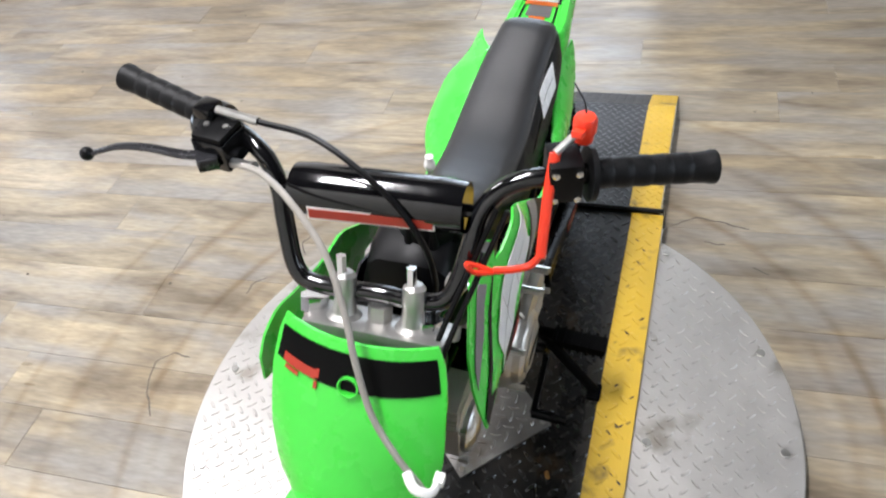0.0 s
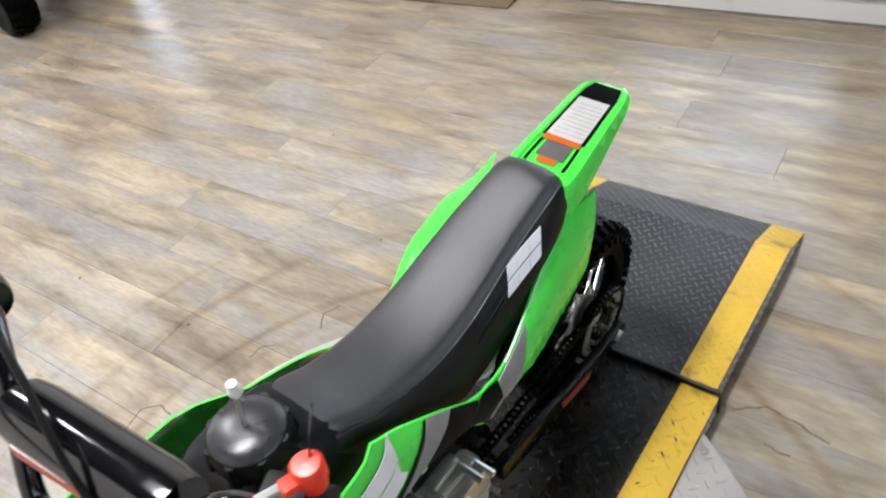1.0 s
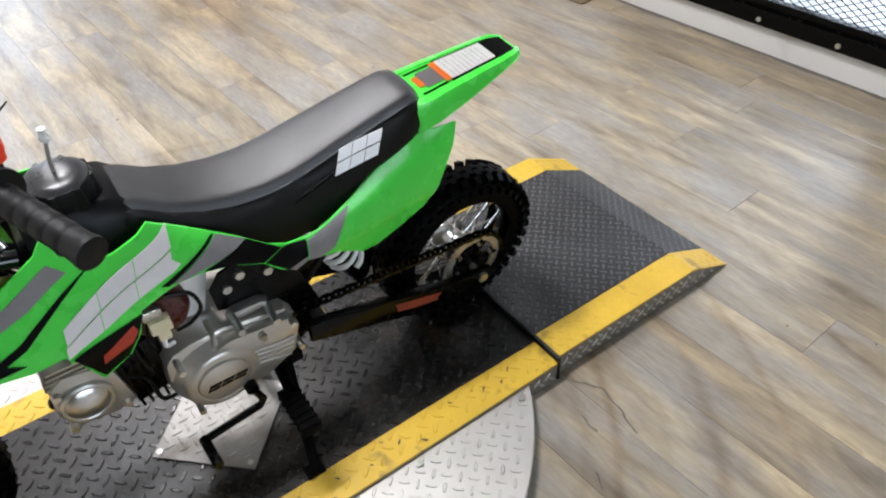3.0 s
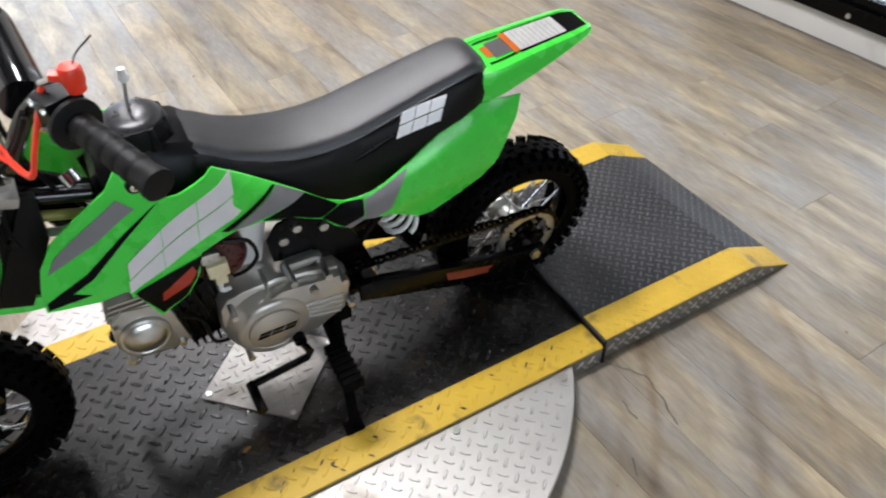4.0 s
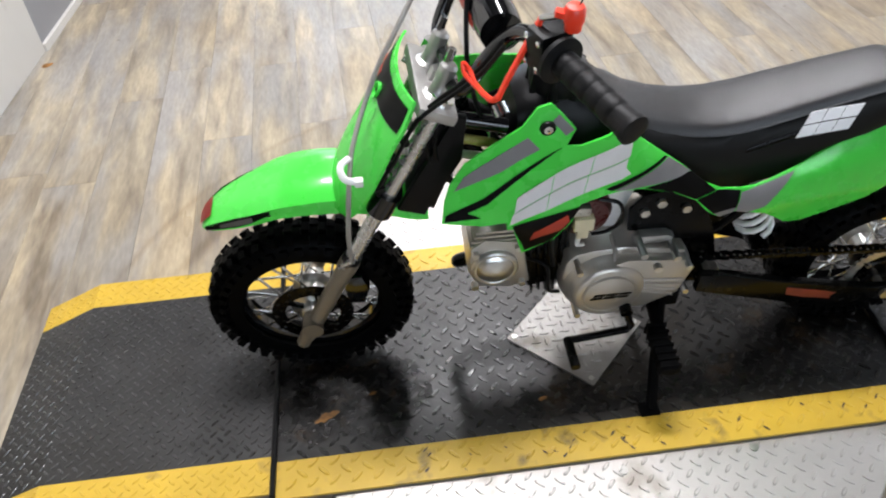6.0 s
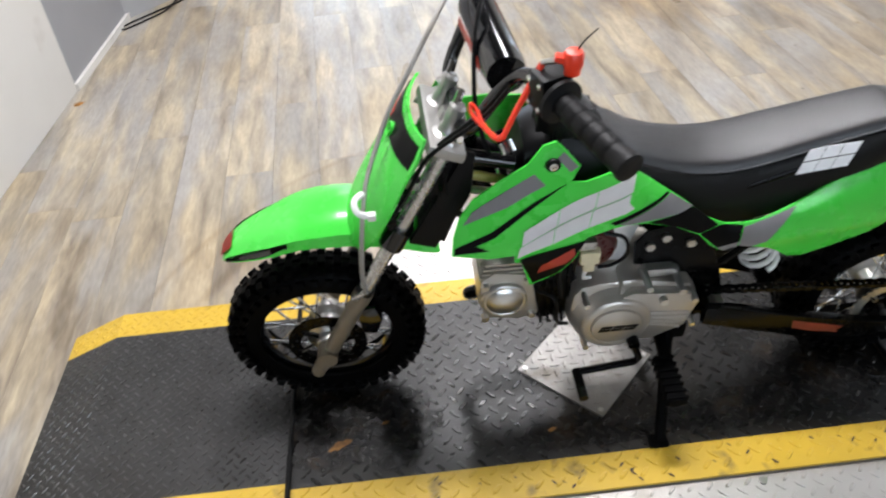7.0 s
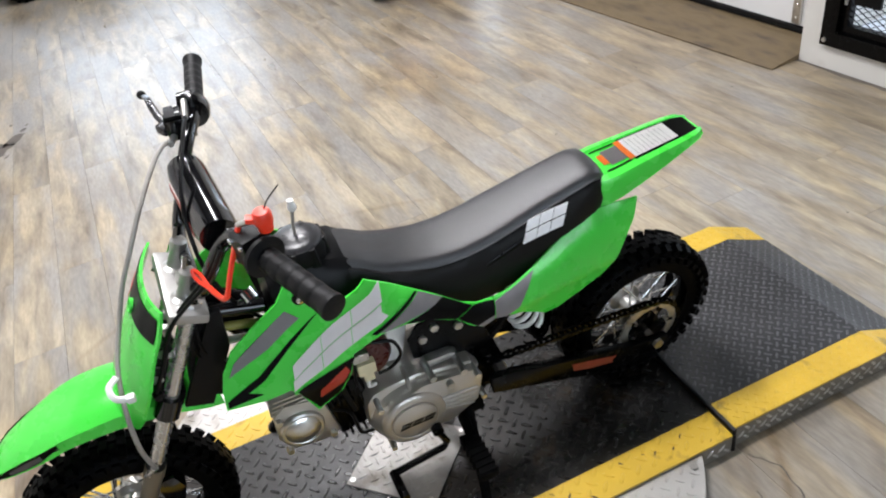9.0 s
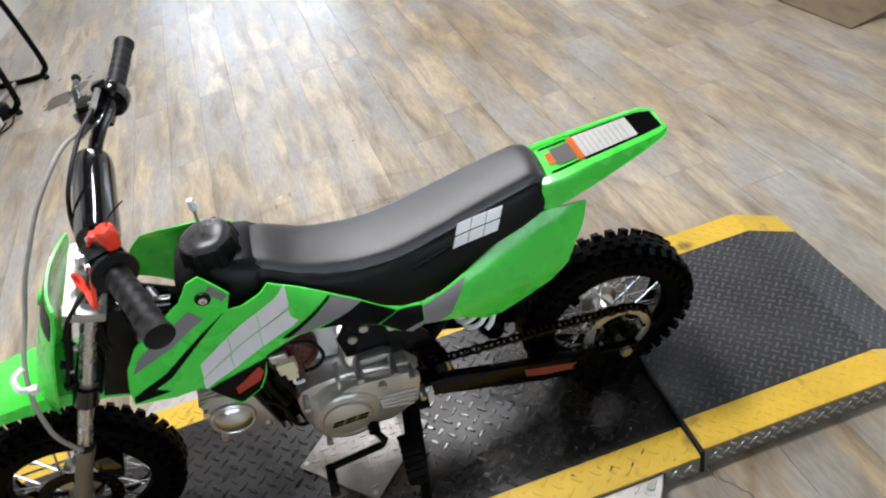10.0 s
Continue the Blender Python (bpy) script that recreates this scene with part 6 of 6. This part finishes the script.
SEAT = [(0.08, 0.622, 0.6, 0.05, 0.062), (0.09, 0.633, 0.596, 0.054, 0.066), (0.112, 0.623, 0.588, 0.057, 0.07), (0.145, 0.601, 0.567, 0.06, 0.073), (0.19, 0.584, 0.535, 0.062, 0.075), (0.24, 0.573, 0.498, 0.064, 0.076), (0.29, 0.571, 0.478, 0.065, 0.077), (0.34, 0.577, 0.482, 0.065, 0.077), (0.39, 0.589, 0.494, 0.063, 0.077), (0.44, 0.601, 0.51, 0.06, 0.078), (0.49, 0.616, 0.527, 0.057, 0.077), (0.53, 0.629, 0.541, 0.055, 0.074), (0.556, 0.636, 0.551, 0.053, 0.07), (0.576, 0.634, 0.56, 0.05, 0.064), (0.59, 0.62, 0.57, 0.042, 0.056)]
seat_top, seat_low = [], []
for u, hi, lo, ht, hb in resample(SEAT, 2):
    h = hi - lo
    sh_ = 0.010 * (1 - ease(u, 0.44, 0.57))
    half = [(-hb + 0.006, lo - 0.034), (-hb + 0.001, lo), (-hb - 0.001, lo + 0.25 * h), (-(hb * 0.5 + ht * 0.5) - 0.003, lo + 0.62 * h), (-ht - 0.004, hi - 0.016)]
    lean_ = [0.0, 0.0, 0.15 * sh_, 0.6 * sh_, sh_]
    seat_low.append([(u, SC + y + d, z) for (y, z), d in zip(half, lean_)] + [(u, SC, hi - 0.012)] + [(u, SC - y * 0.84 + sh_, z) for y, z in half[::-1]])
    crown = [(-ht - 0.0045, hi - 0.0162), (-ht - 0.001, hi - 0.007), (-ht + 0.010, hi - 0.001), (-ht * 0.45, hi + 0.002), (0, hi + 0.003)]
    seat_top.append([(u, SC + sh_ + y, z) for y, z in crown + [(-y * 0.82, z) for y, z in crown[-2::-1]] + [(0.0, hi - 0.014)]])
seat = part("seat", loft(bmesh.new(), seat_top), VINYL, bike, "long seat with a dark grey grained top and black sides", angle=60)
part("seat_side", loft(bmesh.new(), seat_low), SEAT_BLACK, seat, "smooth black vinyl seat side", angle=60)
for s in (-1, 1):
    bm = bmesh.new()
    tube(bm, [(u, SC + 0.010 * (1 - ease(u, 0.44, 0.57)) + s * (ht + 0.0045) * (1.0 if s < 0 else 0.82), hi - 0.0165) for u, hi, lo, ht, hb in SEAT[1:-1]], 0.0014, 6, 4)
    part("seat_seam", bm, VINYL, seat)


def seat_side(u, w):
    hi, lo = lerp(u, [(r[0], r[1]) for r in SEAT]), lerp(u, [(r[0], r[2]) for r in SEAT])
    ht, hb = lerp(u, [(r[0], r[3]) for r in SEAT]), lerp(u, [(r[0], r[4]) for r in SEAT])
    t = (w - lo) / (hi - lo)
    sh_ = 0.010 * (1 - ease(u, 0.44, 0.57))
    mid = hb * 0.5 + ht * 0.5 + 0.003 - 0.6 * sh_
    if t < 0.62:
        return hb + 0.001 + (mid - hb - 0.001) * max(0, t - 0.25) / 0.37
    return mid + (ht + 0.004 - sh_ - mid) * (t - 0.62) / 0.30


SA, SB, SN = Vector((0.405, 0.546)), Vector((0.484, 0.559)), Vector((0.018, 0.039))
for f in (0.0, 0.345, 0.69):
    for g0, g1 in ((0.0, 0.47), (0.53, 1.0)):
        poly = [tuple(SA + (SB - SA) * a + SN * b) for a, b in ((f, g0), (f + 0.325, g0), (f + 0.325, g1), (f, g1))]
        for s in (-1,):
            part("emblem_block", sheet(poly, lambda u, w: SC + s * seat_side(u, w), s * 0.0008, 0.01, drop=-s * 0.0014), SEAT_WHITE, seat)

# rear fender
TAIL = [(0.5, 0.603, 0.554, 0.044), (0.54, 0.607, 0.557, 0.046), (0.566, 0.613, 0.559, 0.052), (0.584, 0.616, 0.562, 0.062), (0.611, 0.619, 0.569, 0.064), (0.663, 0.625, 0.582, 0.059), (0.715, 0.63, 0.599, 0.055), (0.768, 0.635, 0.619, 0.051), (0.793, 0.637, 0.625, 0.046), (0.809, 0.635, 0.627, 0.034)]
rings = []
for u, hi, lo, h in resample(TAIL, 2):
    prof = [(-h, lo), (-h * 0.96, hi - 0.014), (-h * 0.86, hi - 0.003), (-h * 0.66, hi), (-h * 0.60, hi - 0.004), (h * 0.60, hi - 0.004), (h * 0.66, hi), (h * 0.86, hi - 0.003), (h * 0.96, hi - 0.014), (h, lo)]
    inner_ = [(h - 0.003, lo), (h * 0.96 - 0.003, hi - 0.016), (h * 0.6, hi - 0.008), (-h * 0.6, hi - 0.008), (-h * 0.96 + 0.003, hi - 0.016), (-h + 0.003, lo)]
    rings.append([(u, y, z) for y, z in prof + inner_])
tail = part("rear_fender", loft(bmesh.new(), rings), GREEN, bike, "green rear fender with a white and orange warning label", angle=30)


def tail_patch(u0, u1, f0, f1, lift, skew=0.0):
    """A sticker on the fender's flat top, f across from -1 to 1."""
    bm = bmesh.new()
    g = []
    for i in range(7):
        u = u0 + (u1 - u0) * i / 6
        hi, h = lerp(u, [(r[0], r[1]) for r in TAIL]), lerp(u, [(r[0], r[3]) for r in TAIL])
        g.append([bm.verts.new((u + skew * (f - f0), f * h * 0.60, hi - 0.004 + lift)) for f in (f0, (f0 + f1) / 2, f1)])
    for a, b in zip(g, g[1:]):
        for k in range(2):
            bm.faces.new((a[k], a[k + 1], b[k + 1], b[k]))
    bmesh.ops.solidify(bm, geom=bm.faces[:], thickness=0.0006)
    return bm


part("tail_sticker", tail_patch(0.660, 0.803, -1.03, 1.03, 0.0012), DECAL_BLACK, tail, "black sticker")
part("tail_sticker", tail_patch(0.616, 0.652, -0.62, 0.62, 0.0022), GREY, tail)
part("tail_sticker", tail_patch(0.604, 0.616, -0.40, 0.40, 0.0024), ORANGE, tail, "orange sticker")
part("warning_label", tail_patch(0.650, 0.662, -0.86, 0.86, 0.0030), ORANGE, tail, "orange label strip")
lab = part("warning_label", tail_patch(0.662, 0.758, -0.86, 0.86, 0.0030), PAPER, tail, "white warning label with fine grey lines")
for k in range(9):
    part("print_line", tail_patch(0.670 + 0.009 * k, 0.6714 + 0.009 * k, -0.80, 0.78 - 0.13 * (k % 3), 0.0038), INK, lab)
for f0, f1 in ((-0.92, -0.80), (0.80, 0.92)):
    part("tail_slot", tail_patch(0.600, 0.652, f0, f1, 0.0014), DECAL_BLACK, tail)

# ---- stool beside the low wall ----
stool = thing("bar_stool", "black tubular steel stool with a black padded seat", "stool", m=pose(-1.13, 2.93, 0, 0, 0, -11))
for y in (-0.20, 0.20):
    bm = bmesh.new()
    tube(bm, ((-0.40, y * 0.9, 0.48), (-0.40, y, 0.12), (-0.385, y, 0.045), (-0.33, y, 0.017), (-0.09, y, 0.017), (-0.025, y, 0.04), (0.0, y, 0.11), (-0.02, y * 0.9, 0.42), (-0.05, y * 0.9, 0.48)), 0.0155, 10, 5)
    part("leg_loop", bm, BLACK_PAINT, stool)
    bm = bmesh.new()
    rod(bm, (-0.03, y, 0.0), (-0.03, y, 0.018), 0.018, 10)
    part("foot_cap", bm, RUBBER, stool)
bm = bmesh.new()
tube(bm, ((-0.20, -0.20, 0.016), (-0.20, 0.20, 0.016)), 0.012, 8, 0)
part("cross_bar", bm, STEEL, stool)
bm = bmesh.new()
box(bm, -0.42, 0.0, -0.21, 0.21, 0.48, 0.55, 0.025)
part("seat", bm, VINYL, stool)
bm = bmesh.new()
lathe(bm, [(0.0, 0.0), (0.055, 0.0), (0.060, 0.02), (0.055, 0.06), (0.02, 0.075), (0.0, 0.075)], 20, pose(-1.29, 2.76, 0.0, 90))
tagged(part("floor_pump", bm, BLACK_PLASTIC), "small black motor housing on the floor by the stool", "pump")
bm = bmesh.new()
tube(bm, ((-1.22, 2.72, 0.005), (-1.22, 2.60, 0.005), (-1.33, 2.46, 0.005), (-1.43, 2.34, 0.005), (-1.45, 2.29, 0.005), (-1.43, 2.28, 0.005), (-1.36, 2.36, 0.005), (-1.28, 2.48, 0.005), (-1.25, 2.66, 0.005)), 0.004, 6)
tagged(part("power_cord", bm, BLACK_PLASTIC), "black cord lying in a loop on the floor", "cord")


# ---- quads parked by the far wall ----
def quad(m, colour, label):
    ob = thing("quad_bike", label, "quad bike", "parked quads", m=m)
    for x in (-0.26, 0.26):
        for y in (-0.235, 0.235):
            bm = bmesh.new()
            r, half = 0.19, 0.08
            prof = [(0.10, -half * 0.8), (0.15, -half), (r - 0.02, -half * 0.95), (r - 0.004, -half * 0.6), (r, 0.0), (r - 0.004, half * 0.6), (r - 0.02, half * 0.95), (0.15, half), (0.10, half * 0.8)]
            lathe(bm, prof, 40)
            ty = part("tyre", bm, TYRE, ob, "chunky black tyre")
            ty.location = (x, y, r + 0.008)
            bm = bmesh.new()
            for side in (-0.5, 0.0, 0.5):
                for k in range(22):
                    a = 2 * math.pi * (k + (0.5 if side == 0 else 0)) / 22
                    box(bm, -0.01, 0.010, -0.022, 0.022, -0.012, 0.012, m=pose(0, 0, 0, 0, -math.degrees(a), 0) @ pose(r - 0.004, side * 0.085, 0, 0, 0, side * 30))
            part("tread_knob", bm, TYRE, ty, smooth=False)["kind"] = "stuff"
            bm = bmesh.new()
            lathe(bm, [(0.0, -0.05), (0.03, -0.055), (0.035, -0.03), (0.09, -0.03), (0.105, -0.055), (0.105, 0.055), (0.09, 0.03), (0.035, 0.03), (0.03, 0.055), (0.0, 0.05)], 28)
            part("rim", bm, STEEL, ty, "steel rim")
    bm = bmesh.new()
    tube(bm, ((-0.26, -0.2, 0.2), (-0.26, 0.2, 0.2)), 0.02, 10, 0)
    tube(bm, ((0.26, -0.2, 0.2), (0.26, 0.2, 0.2)), 0.02, 10, 0)
    box(bm, -0.25, 0.25, -0.12, 0.12, 0.18, 0.34, 0.03)
    part("chassis", bm, BLACK_PAINT, ob)
    for x in (-0.26, 0.26):
        for s in (-1, 1):
            rings = []
            for k in range(9):
                a = math.pi * (0.08 + 0.84 * k / 8)
                cx, cz = x + 0.27 * math.cos(a), 0.27 + 0.25 * math.sin(a)
                rings.append([(cx, s * 0.12, cz), (cx, s * 0.27, cz - 0.01), (cx, s * 0.27, cz + 0.004), (cx, s * 0.12, cz + 0.012)])
            part("fender", loft(bmesh.new(), rings), colour, ob)
    bm = bmesh.new()
    box(bm, -0.22, 0.22, -0.12, 0.12, 0.42, 0.52, 0.04)
    part("body", bm, colour, ob)
    bm = bmesh.new()
    box(bm, -0.05, 0.36, -0.11, 0.11, 0.52, 0.60, 0.03)
    part("seat", bm, VINYL, ob)
    bm = bmesh.new()
    tube(bm, ((-0.18, -0.30, 0.74), (-0.18, -0.08, 0.70), (-0.20, 0.0, 0.56), (-0.18, 0.08, 0.70), (-0.18, 0.30, 0.74)), 0.012, 8)
    part("handlebar", bm, BLACK_PAINT, ob)
    return ob


ORANGE_BODY = material("orange_quad_plastic", (0.75, 0.10, 0.02), 0.35, vary=0.05, scale=20)
quad(pose(1.545, 3.70, 0, 0, 0, 86), ORANGE_BODY, "orange youth quad with black tyres parked on the planks")
quad(pose(-0.72, 6.15, 0, 0, 0, 10), BLACK_PLASTIC, "black quad with black tyres parked far back")
# floor marks
def blotch(bm, cx, cy, rx, ry, turn, seed, z=0.0006):
    """A ragged flat patch."""
    n = 40
    ps = []
    for k in range(n):
        t = 2 * math.pi * k / n
        e = Vector((math.cos(t), math.sin(t), seed))
        f = 1 + 0.45 * noise.noise(e * 1.6) + 0.30 * noise.noise(e * 5)
        x, y = rx * f * math.cos(t), ry * f * math.sin(t)
        ps.append(bm.verts.new((cx + x * math.cos(turn) - y * math.sin(turn), cy + x * math.sin(turn) + y * math.cos(turn), z)))
    bm.faces.new(ps)


bm = bmesh.new()
for k, (x, y, rx, ry) in enumerate(((-0.985, 2.77, 0.105, 0.062), (-0.905, 2.86, 0.085, 0.030), (-0.868, 2.96, 0.022, 0.012), (-0.850, 3.02, 0.012, 0.008), (-0.93, 2.66, 0.016, 0.007), (-1.03, 2.67, 0.020, 0.008), (-1.07, 2.74, 0.014, 0.008), (-0.93, 3.07, 0.012, 0.010), (-1.04, 3.05, 0.018, 0.010))):
    blotch(bm, x, y, rx, ry, 1.0, 3.7 * k)
tagged(part("floor_stain", bm, STAIN, smooth=False), "dark ragged worn patch in the vinyl planks", "floor stain", kind="stuff")

for pts_ in (((0.785, -0.335), (0.811, -0.38), (0.819, -0.398), (0.815, -0.445), (0.802, -0.486), (0.796, -0.52)), ((0.737, -0.415), (0.733, -0.44), (0.735, -0.462)), ((0.662, -0.531), (0.655, -0.55), (0.648, -0.568)), ((0.126, 0.848), (0.155, 0.81), (0.155, 0.763)), ((0.126, 0.848), (0.06, 0.83), (-0.017, 0.769)), ((0.374, 0.72), (0.41, 0.712), (0.434, 0.69)), ((0.535, 0.617), (0.57, 0.64), (0.616, 0.625))):
    bm = bmesh.new()
    line = [p + Vector((0.006 * noise.noise(p * 40), 0.006 * noise.noise(p * 40 + Vector((9, 0, 0))), 0)) for p in spline([(x, y, 0.0012) for x, y in pts_], 8)]
    for a, b in zip(line, line[1:]):
        d = (b - a).normalized()
        n = Vector((-d.y, d.x, 0)) * (0.0016 + 0.0012 * abs(noise.noise(a * 60)))
        bm.faces.new([bm.verts.new(q) for q in (a + n, a - n, b - n, b + n)])
    tagged(part("floor_crack", bm, STAIN, smooth=False), "dark tear in the vinyl beside the turntable", "floor crack", "floor cracks", "stuff")

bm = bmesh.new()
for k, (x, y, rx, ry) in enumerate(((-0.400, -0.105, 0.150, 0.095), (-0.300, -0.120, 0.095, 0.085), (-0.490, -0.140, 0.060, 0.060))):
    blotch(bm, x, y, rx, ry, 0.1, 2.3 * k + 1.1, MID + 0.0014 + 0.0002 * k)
tagged(part("oil_stain", bm, GUNK_SHADE, smooth=False), "dark oily dirt film on the black tread plate", "stain", "stains on the platform", "stuff")
# this film is oil and also paints the bike's shade on the deck
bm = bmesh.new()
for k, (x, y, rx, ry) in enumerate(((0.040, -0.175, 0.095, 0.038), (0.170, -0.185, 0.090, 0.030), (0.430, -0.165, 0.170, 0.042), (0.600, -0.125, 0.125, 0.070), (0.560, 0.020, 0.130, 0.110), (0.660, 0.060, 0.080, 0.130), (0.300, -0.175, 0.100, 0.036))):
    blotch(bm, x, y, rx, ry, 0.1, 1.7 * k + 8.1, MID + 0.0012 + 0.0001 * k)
tagged(part("oil_stain", bm, GUNK_SHADE, smooth=False), "black film of oil and painted bike shade over the rear deck", "stain", "stains on the platform", "stuff")
bm = bmesh.new()
for k, (x, y, rx, ry) in enumerate(((-0.426, -0.149, 0.016, 0.008), (-0.409, -0.142, 0.009, 0.006), (-0.442, -0.157, 0.006, 0.004), (-0.330, -0.105, 0.007, 0.004), (0.010, -0.168, 0.009, 0.005))):
    blotch(bm, x, y, rx, ry, 0.4, 5.3 * k, MID + 0.0026)
tagged(part("rust_spot", bm, RUST, smooth=False), "orange rust spots on the oily tread plate", "stain", "stains on the platform", "stuff")

# ---- dark chips where lugs of the yellow border are rubbed bare ----
rnd = random.Random(23)
bm = bmesh.new()
for k in range(30):
    x = rnd.uniform(-0.25, 0.25) if k < 20 else rnd.uniform(0.25, 0.74)
    y = -rnd.uniform(INNER + SPREAD + 0.010, WIDE + SPREAD - 0.008)
    r = rnd.uniform(0.003, 0.0075)
    blotch(bm, x, y, r, r * rnd.uniform(0.22, 0.4), radians(45 if k % 2 else -45), 1.9 * k, MID + 0.0025)
tagged(part("paint_chip", bm, CHIP, smooth=False), "dark chips in the worn yellow border paint", "stain", "stains on the platform", "stuff")

bm = bmesh.new()
loft(bm, [[(x, y * h, z) for y, z in ((-0.012, 0.0), (0.012, 0.0), (0.009, 0.006 * h), (-0.008, 0.008 * h))] for x, h in ((-0.020, 0.4), (-0.008, 1.0), (0.006, 0.8), (0.020, 0.3))])
tagged(part("wood_scrap", bm, RUST, smooth=False), "small orange-brown scrap lying by the white counter end", "scrap").matrix_world = pose(-1.449, 1.586, 0.0008, 0, 0, 40)

# ragged brown line along the foot of the wall with the barred doorway
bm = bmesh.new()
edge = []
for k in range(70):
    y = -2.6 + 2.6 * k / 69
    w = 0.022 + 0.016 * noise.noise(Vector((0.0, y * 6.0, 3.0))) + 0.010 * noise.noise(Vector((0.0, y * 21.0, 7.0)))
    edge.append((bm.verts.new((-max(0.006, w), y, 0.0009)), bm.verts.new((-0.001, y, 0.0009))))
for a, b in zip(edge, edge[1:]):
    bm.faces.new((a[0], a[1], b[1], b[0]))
tagged(part("wall_grime", bm, STAIN, smooth=False), "ragged brown line on the planks along the white wall", "dirt", kind="stuff").matrix_world = ROOM

# ---- crumbs of dirt on the floor ----
rnd = random.Random(11)
bm = bmesh.new()
for k in range(46):
    x, y = rnd.uniform(-1.3, 2.3), rnd.uniform(-0.8, 3.2)
    if abs(y) < 0.5 and x < 1.5:
        continue
    r = rnd.uniform(0.002, 0.005)
    lathe(bm, [(0.0, 0.0), (r, 0.0), (r * 0.8, r * 0.25), (0.0, r * 0.3)], 6, pose(x, y, 0.0005, 90) @ Matrix.Diagonal((rnd.uniform(0.6, 1.6), 1, rnd.uniform(0.5, 1.2), 1)))
tagged(part("floor_dirt", bm, STAIN), "small dark crumbs of dirt scattered on the floor", "dirt", kind="stuff")

# ---- floor planks ----
floor = thing("floor", "worn oak-look vinyl plank floor with scuffs and cracks", "floor", kind="structure", m=pose(0, 0, 0, 0, 0, 3.0))
bm = bmesh.new()
box(bm, -4.2, 4.2, -4.2, 8.2, -0.06, -0.0035)
part("subfloor", bm, STAIN, floor)
PW, PL = 0.152, 1.22


def plank_mesh(length):
    bm = bmesh.new()
    box(bm, 0.0003, PW - 0.0003, 0.0004, length - 0.0004, -0.0034, 0.0)
    es = [e for e in bm.edges if all(v.co.z > -0.001 for v in e.verts)]
    bmesh.ops.bevel(bm, geom=es, offset=0.0006, segments=1, affect="EDGES")
    return as_mesh("plank", bm, PLANK, False)


full = plank_mesh(PL)
rnd = random.Random(5)
far = bmesh.new()
for i in range(-26, 26):
    off = rnd.random() * PL
    for j in range(-4, 7):
        x, y = i * PW, j * PL - off
        if -1.95 < x < 2.35 and -1.9 < y < 4.4:
            ob = new("plank", full)
            ob.location = (x, y, 0)
            ob.parent = floor
        elif y < 7.6:
            box(far, x + 0.0001, x + PW - 0.0001, y + 0.0001, y + PL - 0.0001, -0.0034, 0.0)
ob = part("planks_beyond", far, PLANK, floor, smooth=False)
ob["kind"] = "stuff"
